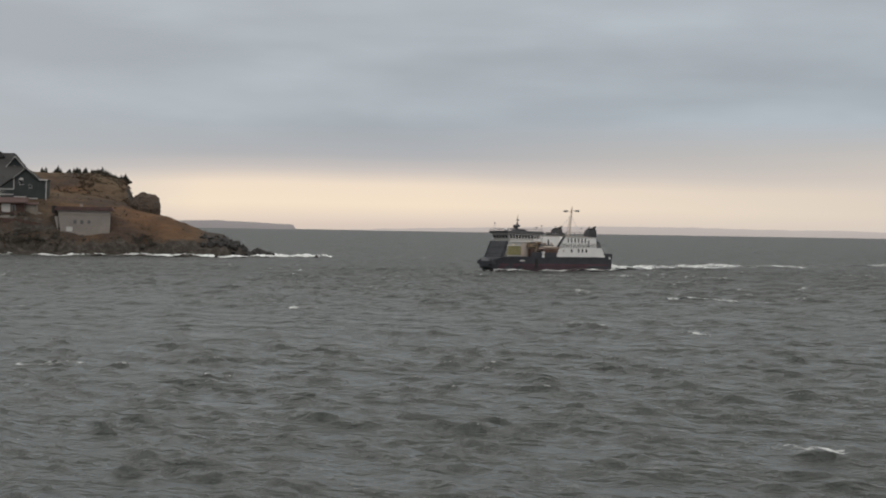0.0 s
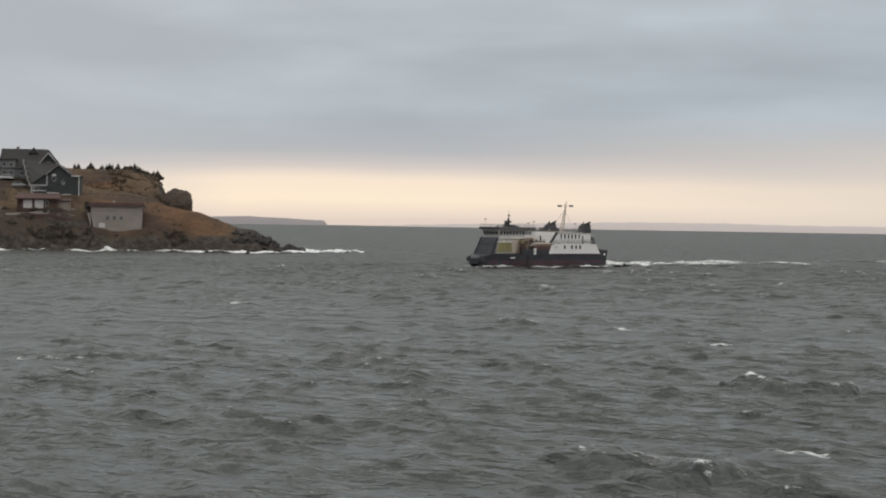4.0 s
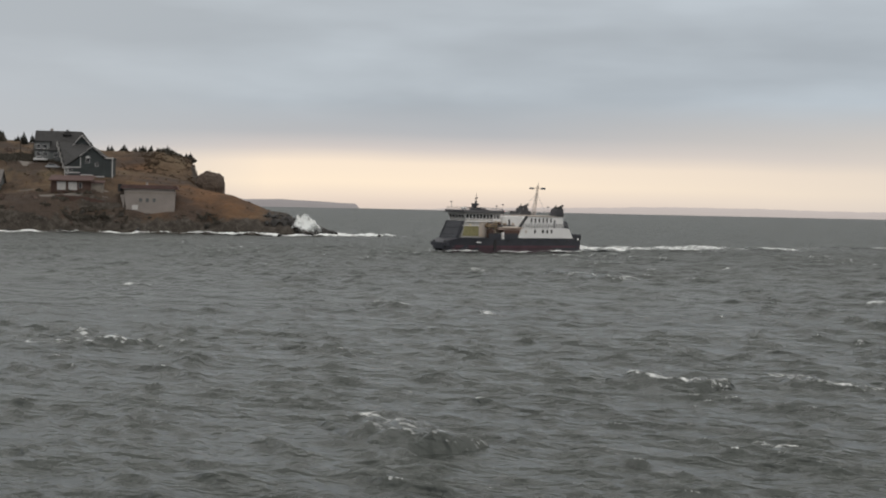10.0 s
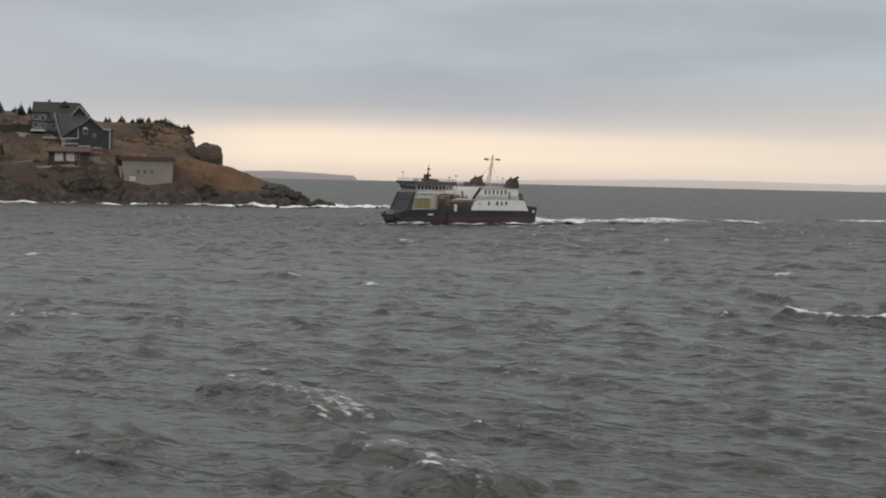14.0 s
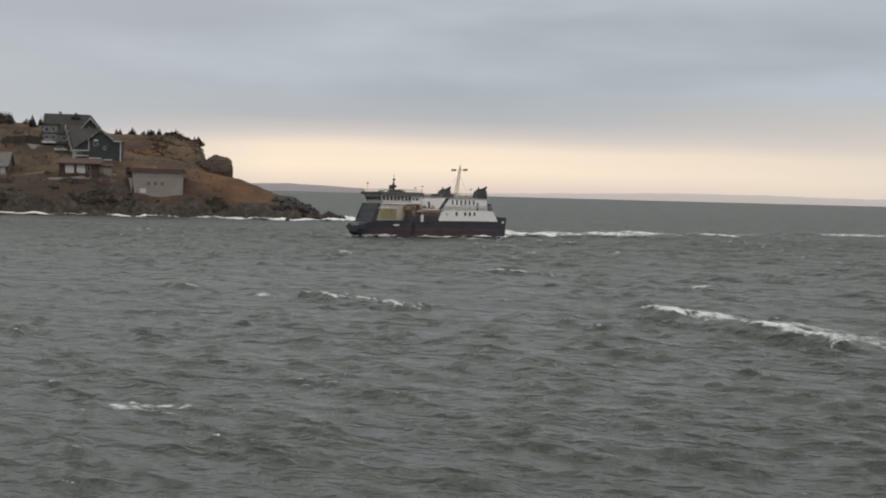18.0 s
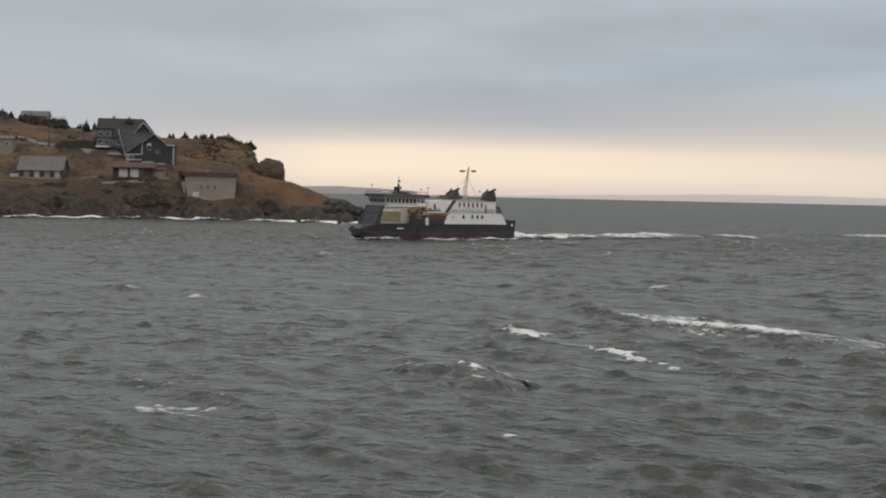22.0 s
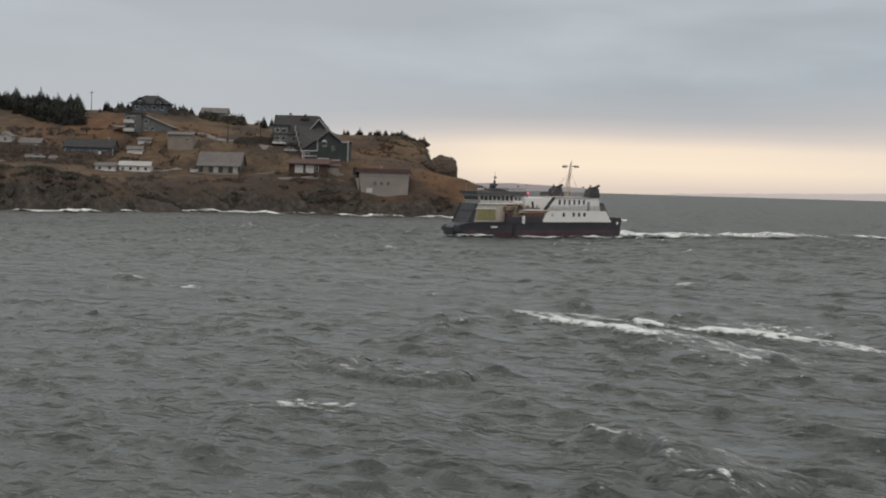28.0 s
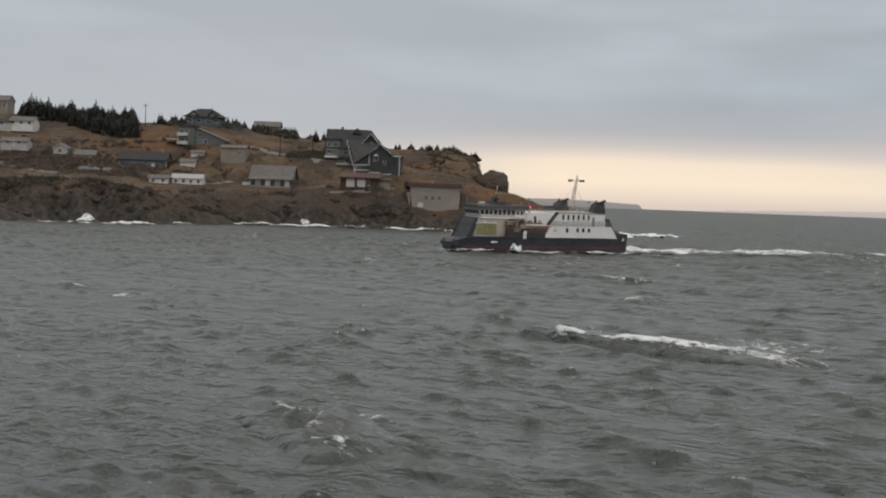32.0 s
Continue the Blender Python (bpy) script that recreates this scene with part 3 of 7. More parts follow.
def wave_crest(size, high, white, turn, seed, name="wave_crest", label="short steep sea with a torn white crest"):
    """A sea that breaks: a steep face, its torn lip and the lace behind it. size: metres along the crest; turn: its line over the ground, in degrees."""
    half = size / 2
    fine = 0.15 if size < 20 else 0.2
    reach = 2.6 + 0.22 * size
    p, q = np.meshgrid(np.arange(-half - 1, half + 1.01, fine), np.concatenate([np.arange(-reach, -2, 0.35), np.arange(-2, 2.61, 0.13)]))
    bend = q + (0.06 if size < 26 else 0.025) * size * np.sin(p * 5.0 / size + seed) + 0.30 * np.sin(p * 1.1 + seed) + 0.30 * lattice_noise(p, 0 * p, 0.9, seed)
    ends = smooth01((half + 1 - np.abs(p)) / (0.18 * size))
    rim = smooth01((2.6 - q) / 1.2) * smooth01((q + reach) / (0.5 * reach))
    hump = np.exp(-(np.where(bend > 0, bend / (0.6 if size < 20 else 1.7), bend / (0.6 * reach))) ** 2)
    surge = 0.60 + 0.34 * lattice_noise(p, 0 * p, 0.13 * size + 0.6, seed + 1) + (0.16 if size < 20 else 0.06) * lattice_noise(p, 0 * p, 0.9, seed + 11)
    chop = (0.13 * lattice_noise(p, q, 1.1, seed + 2) + 0.08 * lattice_noise(p, q, 0.5, seed + 3)) * (1 if size < 20 else 0.55)
    z = (high * surge * hump + chop) * ends * rim + 0.24 * ends * rim - 0.75 * (1 - ends * rim)
    # lumps of white along the lip, with gaps of dark face between
    lumps = smooth01(0.42 + 0.80 * lattice_noise(p, 0 * p, (0.07 if size < 20 else 0.11) * size + 0.4, seed + 4) + 0.40 * lattice_noise(p, 0 * p, 0.6 if size < 20 else 1.7, seed + 5))
    thick = 0.30 + 0.95 * lumps
    lip = np.exp(-(np.where(bend > 0, bend / 0.30, bend / 0.50) / thick) ** 2)
    foam = white * lip * (0.52 + 0.24 * lumps + 0.30 * lattice_noise(p, q, 0.4, seed + 6)) * smooth01((half + 0.4 - np.abs(p)) / (0.12 * size))
    if size > 26:  # a heavy sea: a few solid masses of white with bare face between
        mass = smooth01((lattice_noise(p, 0 * p, 0.085 * size, seed + 12) + 0.30 * lattice_noise(p, q, 1.2, seed + 13) + 0.12) / 0.5)
        lip = np.exp(-(np.where(bend > 0, bend / 0.5, bend / 1.6) / (0.30 + 0.90 * mass)) ** 2)
        z += 0.25 * mass * lip * ends
        foam = white * lip * (0.50 + 0.40 * mass + 0.22 * lattice_noise(p, q, 0.8, seed + 6)) * smooth01((half + 0.4 - np.abs(p)) / (0.30 * size))
    web = np.exp(-((bend + 0.30 * reach) / (0.36 * reach)) ** 2) * ((0.38 if size < 30 else 0.50) + 0.30 * lattice_noise(p * 0.4, q, 0.8, seed + 7) + 0.25 * lattice_noise(p, q, 0.3 * size, seed + 8))
    z += (0.16 if size < 20 else 0.20) * np.clip(foam, 0, 1) * (0.6 + (0.5 * lattice_noise(p, q, 0.5, seed + 9) if size < 20 else 0.45 * lattice_noise(p, q, 1.5, seed + 9) + 0.2 * lattice_noise(p, q, 0.6, seed + 10)))
    foam = np.maximum(foam, white * web * ends * rim * (bend < 0.2))
    a, c = math.cos(radians(turn)), -math.sin(radians(turn))
    ob = new(name, grid_mesh(name, a * p - c * q, -c * p - a * q, z, "sea", foam))
    return tagged(ob, label, "wave", "breaking seas")


def foam_patch(long, deep, turn, seed):
    """Old foam that lies on the water: drawn-out lace, thick in the middle."""
    p, q = np.meshgrid(np.linspace(-1, 1, 90), np.linspace(-1, 1, 40))
    r = np.sqrt(p**2 + q**2) + 0.22 * lattice_noise(p * long, q * deep, 1.5, seed)
    foam = 0.69 * smooth01((1.05 - r) / 0.8) * (0.72 + 0.34 * lattice_noise(p * long * 0.5, q * deep, 0.7, seed + 1)) - 0.5 * (r > 1)
    z = 0.44 + 0.16 * lattice_noise(p * long, q * deep, 1.2, seed + 2) - 0.6 * smooth01((r - 0.85) / 0.3)
    a, c = math.cos(radians(turn)), math.sin(radians(turn))
    me = grid_mesh("foam_patch", long / 2 * a * p - deep / 2 * c * q, long / 2 * c * p + deep / 2 * a * q, z, "lace", foam, trim=0.15)
    return tagged(new("foam_patch", me), "drifting patch of old white foam lace", "foam", "foam patches")


# each breaking sea: when it rises and when it is spent, where it rises, its way in metres a second, its length, height, whiteness and line
SEAS = (
    (7.4, 10.5, 14.9, 69.0, -3.1, 0.0, 9, 0.48, 0.72, -74), (11.0, 14.4, 16.7, 55.3, -3.4, -0.6, 9, 0.52, 0.74, -66), (12.4, 14.9, 8.2, 69.0, -4.0, 0.9, 12, 0.54, 0.76, -68),
    (8.4, 10.7, 29.2, 91.6, -2.9, -1.5, 6, 0.45, 1.05, -55), (11.4, 14.8, 49.0, 117.8, -1.6, -1.6, 11, 0.55, 1.05, -50), (10.4, 13.5, 25.4, 137.2, -3.0, 0.0, 11, 0.45, 0.95, -60),
    (16.4, 19.3, 17.4, 139.4, -5.0, 0.6, 18, 0.40, 0.90, -66), (18.6, 21.7, 23.4, 63.5, -3.5, 0.0, 11, 0.50, 0.85, -74), (23.4, 26.3, 14.0, 57.8, -3.0, 1.0, 14, 0.50, 0.60, -66),
    (27.6, 32.0, 8.9, 57.8, -3.9, 1.8, 13, 0.55, 0.62, -66), (20.4, 24.6, 14.8, 82.8, -4.2, 1.9, 10, 0.55, 0.95, -68), (27.4, 29.8, -3.0, 84.8, -2.0, -1.4, 10, 0.40, 0.55, -45),
    (8.5, 10.6, -5.0, 121.0, -3.1, -4.0, 8, 0.45, 1.00, -58), (5.5, 8.2, 26.0, 64.0, -4.6, -0.4, 7, 0.45, 0.95, -70), (7.4, 10.6, 60.5, 247.0, -3.4, -5.4, 26, 0.45, 1.00, -78),
    (0.0, 3.4, 78.4, 224.0, 1.6, 1.6, 24, 0.45, 1.00, -62), (0.8, 2.8, 4.0, 190.0, -1.0, 1.0, 14, 0.40, 1.00, -66), (5.4, 7.4, 0.9, 190.0, -1.1, -4.0, 9, 0.40, 1.00, -48),
    (0.6, 3.3, 18.0, 121.5, -4.4, -3.6, 6, 0.50, 0.95, -50), (7.4, 8.7, 29.0, 90.8, -2.0, 0.0, 10, 0.45, 0.80, -45), (8.6, 10.2, 37.4, 90.6, -2.5, 0.0, 8, 0.40, 0.95, -62),
    (1.5, 3.6, 36.4, 102.6, -1.6, -2.6, 7, 0.40, 1.00, -45), (2.5, 3.9, 47.0, 131.2, -2.0, 0.0, 5, 0.40, 1.10, -30), (22.4, 24.8, -27.6, 151.0, -2.2, 3.0, 8, 0.40, 1.05, -40),
    (28.5, 30.6, -30.2, 153.0, -1.8, -2.4, 12, 0.40, 0.95, -48), (5.4, 6.9, 31.4, 147.4, -2.0, 0.0, 6, 0.40, 0.95, -30), (7.5, 8.8, 26.0, 137.6, -2.4, 0.0, 5, 0.40, 1.05, -30),
    (2.4, 4.4, 22.6, 64.5, -3.0, 0.0, 9, 0.45, 0.60, -66), (3.4, 5.6, 38.0, 96.0, -3.0, 0.0, 8, 0.45, 0.95, -60), (14.4, 16.6, 31.0, 99.0, -3.2, 0.0, 9, 0.50, 0.95, -64),
    (29.8, 32.0, 19.5, 215.0, -3.0, -2.0, 12, 0.40, 1.00, -60), (16.2, 18.3, 40.0, 200.0, -3.0, -2.0, 14, 0.40, 1.00, -66), (23.2, 25.6, 22.0, 205.0, -3.0, -1.0, 12, 0.40, 1.00, -62),
    (15.3, 21.3, 47.2, 124.5, -3.9, -2.8, 38, 0.60, 1.00, -70), (21.9, 27.9, 32.5, 114.0, -3.6, -0.6, 44, 0.72, 1.08, -72), (27.9, 32.0, 18.6, 110.5, -2.3, 0.3, 29, 0.46, 1.20, -50))


water = build_sea()
CRESTS = [(row, wave_crest(row[6], row[7], row[8], row[9], 400 + 11 * k, *(("breaking_wave", "large sea that breaks white over the shoal") if row[6] > 26 else ()))) for k, row in enumerate(SEAS)]
# old foam: size, line, then when and where it lies
PATCHES = [(foam_patch(*form, 900 + 7 * k), rows) for k, (form, rows) in enumerate((
    ((10, 7.5, 4), ((0, -7.8, 111.0, 0), (6, -10.8, 111.5, 0), (12, -11.8, 110.0, -0.1), (16, -13.0, 109.5, -0.3), (18, -13.6, 109.5, -1.5))),
    ((8.5, 5.2, 8), ((14.6, -3.0, 69.0, -1.5), (16.2, -3.2, 69.0, 0), (20, -4.4, 69.6, -0.02), (25, -5.6, 69.2, -0.10), (32, -7.4, 70.2, -0.20))),
    ((5.5, 4.0, 10), ((0, 28.8, 67.9, 0), (3, 26.4, 66.4, -0.08), (9, 24.6, 67.0, -0.12), (12, 23.5, 67.0, -1.5))),
    ((21, 11, -52), ((17.5, 33.0, 108.5, -1.5), (19.6, 31.5, 108.5, 0.3), (22, 28.8, 108.5, 0.4), (26, 24.0, 110, 0.4), (32, 18.0, 110.0, 0.4))),
    ((13, 6, -40), ((27.6, 17.5, 106.0, -1.5), (29.5, 17.0, 106.0, 0.35), (32, 15.5, 107.0, 0.4)))))]
outer = new("water_beyond", mesh_of(box(-4850, 4850, -4850, 4850, -1.6, -1.15), "water_beyond", "sea"))
tagged(outer, "open grey-green sea beyond the near chop", "sea", kind="structure")
bed = new("ground", mesh_of(box(-4900, 4900, -4900, 4900, -9, -6), "ground", "wet_rock"))
tagged(bed, "dark sea bed under the water", "sea bed", kind="structure")

# ---- headland ----
SECTIONS = (  # x, then y and height from the near shore over the crest to the far shore
    (-230, ((390, -3), (398, 10), (500, 16), (540, 24.5), (575, 31.5), (610, 38), (660, 39), (740, 10), (760, -3))),
    (-150, ((418, -3), (424, 7), (440, 11), (500, 13), (520, 15), (540, 21), (570, 27.5), (600, 34.5), (650, 36), (730, 10), (750, -3))),
    (-120, ((433, -3), (438, 8), (446, 11.5), (470, 9), (505, 11.5), (528, 16), (550, 25.5), (577, 33.5), (600, 34.5), (640, 35), (710, 8), (730, -3))),
    (-104, ((436, -3), (441, 5), (448, 9), (465, 7.5), (505, 11.5), (520, 12.5), (536, 19.5), (550, 25.8), (590, 34), (640, 33), (700, 8), (715, -3))),
    (-94, ((458, -3), (463, 4.5), (470, 7), (505, 11), (520, 13), (536, 19.5), (552, 25), (595, 32.5), (640, 31), (690, 8), (700, -3))),
    (-78, ((479, -3), (485, 5.5), (492, 9), (510, 10.8), (522, 13), (535, 22.5), (560, 25), (600, 30.5), (640, 28), (685, -3))),
    (-60, ((487, -3), (491, 5.5), (498, 9), (503, 11.8), (512, 13), (522, 18.5), (530, 19.5), (541, 22.8), (570, 27), (600, 29.4), (640, 24), (675, -3))),
    (-45, ((490, -3), (494, 4), (499, 7.5), (503, 12), (510, 14), (517, 17.2), (530, 18.5), (550, 21.5), (575, 27), (600, 27.6), (625, 21), (655, -3))),
    (-25, ((492, -3), (496, 3.2), (498.5, 4.9), (499.6, 5.4), (505, 8), (508.7, 13), (515, 15.5), (530, 17), (555, 19.0), (572, 26), (585, 27.6), (605, 24), (635, -3))),
    (-15, ((492.5, -3), (496, 3.8), (500, 6.4), (510, 11.5), (530, 15.0), (552, 17), (570, 23.5), (580, 25), (592, 21), (620, -3))),
    (-11, ((492.5, -3), (496, 3.4), (500, 6), (510, 11), (530, 14.2), (552, 15), (568, 15), (580, 14), (590, 11), (608, -3))),
    (0, ((491, -3), (494, 2.5), (498, 5), (506, 9), (515, 12.0), (530, 12), (540, 10.5), (560, 5), (580, -3))),
    (12, ((490, -3), (494, 2.2), (499, 4.8), (510, 7.4), (520, 7.2), (535, 5), (555, -3))),
    (17, ((491, -3), (495, 2.5), (500, 5.0), (510, 7.0), (520, 6.0), (532, 2), (545, -3))),
    (20.5, ((494, -3), (499, 2.0), (505, 4.2), (512, 4.6), (522, 2), (534, -3))),
    (24, ((500, -3), (506, 1.4), (512, 2.2), (520, 0.5), (526, -3))),
    (28, ((503, -3), (508, 0.6), (513, 0.8), (518, -1), (524, -3))),
    (34, ((504, -4), (515, -2), (528, -4))),
    (46, ((500, -5), (530, -5))))


def ground_z(x, y):
    """The headland's height, by straight lines between its sections."""
    x, y = np.asarray(x, float), np.asarray(y, float)
    z = np.full(np.broadcast(x, y).shape, -6.0)
    x, y = np.broadcast_to(x, z.shape), np.broadcast_to(y, z.shape)
    at = np.array([s[0] for s in SECTIONS])
    for i in range(len(at) - 1):
        k = (x >= at[i]) & (x < at[i + 1])
        if k.any():
            f = (x[k] - at[i]) / (at[i + 1] - at[i])
            lo, hi = (np.interp(y[k], *zip(*s[1])) for s in SECTIONS[i:i + 2])
            z[k] = lo * (1 - f) + hi * f
    return z


def gz(x, y):
    return float(ground_z(x, y))


def build_land():
    xs, ys = np.meshgrid(np.arange(-228, 45, 0.8), np.concatenate([np.arange(392, 480, 0.8), np.arange(480, 520, 0.5), np.arange(520, 762, 1.3)]))
    warp = 1.6 * lattice_noise(xs, ys, 7, 1) + 0.8 * lattice_noise(xs, ys, 2.6, 2)
    z = ground_z(xs + 0.6 * warp, ys + warp)
    slope = np.clip(np.abs(np.gradient(z, axis=0)) / np.gradient(ys, axis=0) - 0.35, 0, 1.2)
    rough = 0.28 + 1.3 * slope + 0.5 * smooth01((5 - z) / 4)
    z += rough * (0.55 * lattice_noise(xs, ys, 4.2, 3) + 0.4 * lattice_noise(xs, ys, 1.9, 4) + 0.25 * lattice_noise(xs, ys, 1.0, 5))
    me = grid_mesh("headland_ground", xs, ys, z, "land", smooth=False)
    return tagged(new("headland_ground", me), "headland of rust-brown autumn heath over dark rock", "headland", kind="structure")


land = build_land()


def ragged_ridge(name, spans, y, depth, mat, label, step=6.0, rough=0.8, seed=3):
    """Far land: a long wall of hills whose top follows (x, height) with a ragged edge."""
    x = np.arange(spans[0][0], spans[-1][0] + step, step)
    top = np.interp(x, *zip(*spans)) + rough * (lattice_noise(x, x * 0, 40, seed) + 0.5 * lattice_noise(x, x * 0, 13, seed + 1))
    top[0] = top[-1] = -1
    rows = np.array([-1.0, 0.45, 0.85, 1.0, 0.9])
    xs = np.repeat(x[None], 5, 0)
    yy = y + depth * np.array([0, 0.05, 0.2, 0.6, 1.0])[:, None] + 0 * xs
    zz = np.maximum(top, 0.2)[None] * rows[:, None]
    return tagged(new(name, grid_mesh(name, xs, yy, zz, mat)), label, "far coast", kind="structure")


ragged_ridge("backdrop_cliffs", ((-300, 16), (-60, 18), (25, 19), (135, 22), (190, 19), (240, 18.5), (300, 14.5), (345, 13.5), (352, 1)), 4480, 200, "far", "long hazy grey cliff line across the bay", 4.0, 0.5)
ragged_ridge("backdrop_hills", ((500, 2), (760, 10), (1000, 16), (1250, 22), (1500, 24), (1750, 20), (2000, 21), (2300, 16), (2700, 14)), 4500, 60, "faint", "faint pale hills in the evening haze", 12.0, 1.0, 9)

# ---- houses ----
def window(parent, x, z, w, h, y, mullion=True, mat="glass"):
    """A window set in the face towards -y: four frame bars, a pane, a sill."""
    f = bmesh.new()
    t = 0.09
    add_box(f, x - w / 2 - t, x + w / 2 + t, y - 0.07, y + 0.02, z + h, z + h + t)
    add_box(f, x - w / 2 - t, x + w / 2 + t, y - 0.10, y + 0.02, z - t, z)
    add_box(f, x - w / 2 - t, x - w / 2, y - 0.07, y + 0.02, z, z + h)
    add_box(f, x + w / 2, x + w / 2 + t, y - 0.07, y + 0.02, z, z + h)
    if mullion:
        add_box(f, x - 0.03, x + 0.03, y - 0.06, y + 0.02, z, z + h)
    ob = part("window", f, "trim", parent)
    part("pane", box(x - w / 2, x + w / 2, y - 0.03, y + 0.01, z, z + h), mat, ob, "dark glass pane")
    return ob


def gable_roof(w, d, h, rise, over=0.4, thick=0.22, along="x"):
    """Two slabs that meet at a ridge. along: the axis of the ridge."""
    bm = bmesh.new()
    half = (d if along == "x" else w) / 2
    run = half + over
    drop = rise * over / half
    for s in (-1, 1):
        pts = [(s * run, h - drop), (0, h + rise), (0, h + rise + thick), (s * run, h - drop + thick)]
        if along == "x":
            add_prism(bm, pts, 0, -w / 2 - over, w / 2 + over)
        else:
            b2 = bmesh.new()
            add_prism(b2, pts, 1, -d / 2 - over, d / 2 + over)
            join(bm, b2)
    bmesh.ops.recalc_face_normals(bm, faces=bm.faces[:])
    return bm


def gable_body(w, d, h, rise, along="x", sink=1.5):
    if along == "x":
        return prism([(-d / 2, -sink), (d / 2, -sink), (d / 2, h), (0, h + rise), (-d / 2, h)], 0, -w / 2, w / 2)
    return prism([(-w / 2, -sink), (w / 2, -sink), (w / 2, h), (0, h + rise), (-w / 2, h)], 1, -d / 2, d / 2)


def house(label, x, y, z, w, d, h, rise, wall, roof, along="x", rz=0.0, wins=(), door=None, chimney=None, name="house", category="house", corner=True):
    """A gabled house; its face is towards -y. wins: x, height, width, height of each window on that face."""
    ob = thing(name, (x, y, z), label, category, "houses on the headland", rz=rz)
    part("wall", gable_body(w, d, h, rise, along), wall, ob)
    part("roof", gable_roof(w, d, h, rise, along=along), roof, ob)
    face = -d / 2
    for wx, wz, ww, wh in wins:
        window(ob, wx, wz, ww, wh, face, ww > 0.8)
    if door is not None:
        dr = part("door", box(door - 0.48, door + 0.48, face - 0.06, face + 0.02, 0, 2.05, 0.01), "door", ob, "pale panelled door")
        part("handle", ball((door + 0.36, face - 0.1, 1.0), 0.05), "steel", dr)
    if chimney is not None:
        part("chimney", box(chimney - 0.4, chimney + 0.4, -0.4, 0.4, h + rise * 0.3, h + rise + 1.0, 0.03), "concrete", ob, "plain pale chimney")
    if corner:
        for s in (-1, 1):
            part("corner_board", box(s * w / 2 - 0.12 if s > 0 else -w / 2 - 0.02, s * w / 2 + 0.02 if s > 0 else -w / 2 + 0.12, face - 0.03, face + 0.1, -0.3, h), "trim", ob)
        if along == "y":
            for s in (-1, 1):
                dr = rise * 0.4 / (w / 2)
                part("barge_board", prism([(s * (w / 2 + 0.4), h - dr - 0.05), (0, h + rise - 0.05), (0, h + rise + 0.24), (s * (w / 2 + 0.4), h - dr + 0.24)], 1, face - 0.52, face - 0.41), "trim", ob)
    return ob


def dark_house():
    ob = thing("house", (-44.5, 518.2, 17.3), "dark blue-green gabled house with white trim above the shore", "house", "houses on the headland")
    part("wall", prism([(-3.7, -1.5), (3.7, -1.5), (3.7, 6.1), (0, 9.1), (-3.7, 6.1)], 1, 0, 20), "siding_dark", ob)
    part("roof", gable_roof(7.4, 21, 6.1, 3.0, 0.35, 0.2, "y"), "shingle", ob).location = (0, 10.2, 0)
    part("wing_wall", box(3.7, 6.3, 0.15, 14, -1.5, 5.7), "siding_dark", ob, "narrow side wing under a flat roof")
    part("wing_roof", box(3.72, 6.7, -0.2, 14.4, 5.7, 5.95, 0.03), "shingle", ob)
    part("porch_wall", box(-8.4, -3.7, 0.6, 12, -1.5, 2.6), "siding_dark", ob)
    part("porch_roof", prism([(-8.8, 2.6), (-3.7, 6.4), (-3.7, 6.65), (-8.8, 2.85)], 1, 0.2, 12.4), "shingle", ob, "long charcoal lean-to roof")
    part("porch_gable", prism([(-8.4, 2.58), (-3.72, 2.58), (-3.72, 6.2)], 1, 0.62, 0.9), "siding_dark", ob)
    for s in (-1, 1):
        part("barge_board", prism([(s * 4.05, 5.75), (0, 9.05), (0, 9.45), (s * 4.05, 6.15)], 1, -0.42, -0.30), "trim", ob)
    part("fascia", box(-8.8, -3.9, 0.08, 0.19, 2.55, 2.85), "trim", ob)
    part("fascia", box(3.9, 6.7, -0.32, -0.21, 5.6, 5.95), "trim", ob)
    part("corner_board", box(6.08, 6.36, 0.05, 0.3, -1.0, 5.7), "trim", ob)
    part("corner_board", box(-3.75, -3.5, -0.06, 0.2, 2.6, 6.0), "trim", ob)
    for i, (a, b, zz) in enumerate(((-8.5, -3.6, 0.9), (-3.6, 0.2, 0.2), (0.2, 3.8, -0.25))):
        part("base_board", box(a, b, -0.14 if i else 0.45, 0.02 if i else 0.6, zz, zz + 0.28), "trim", ob)
    w = window(ob, -1.4, 4.2, 1.1, 1.5, 0)
    part("window_arch", prism([(-1.4 + 0.75 * math.cos(a), 5.75 + 0.6 * math.sin(a)) for a in np.linspace(0, math.pi, 9)], 1, -0.06, 0.02), "trim", ob)
    window(ob, 1.4, 3.2, 0.7, 0.9, 0, False)
    window(ob, -6.8, 0.9, 1.0, 1.2, 0.6)
    part("porch_post", box(-8.6, -8.3, 0.2, 0.5, -1, 2.6), "trim", ob)
    part("porch_post", box(-7.9, -7.7, 0.2, 0.45, -1, 2.6), "trim", ob)
    return ob


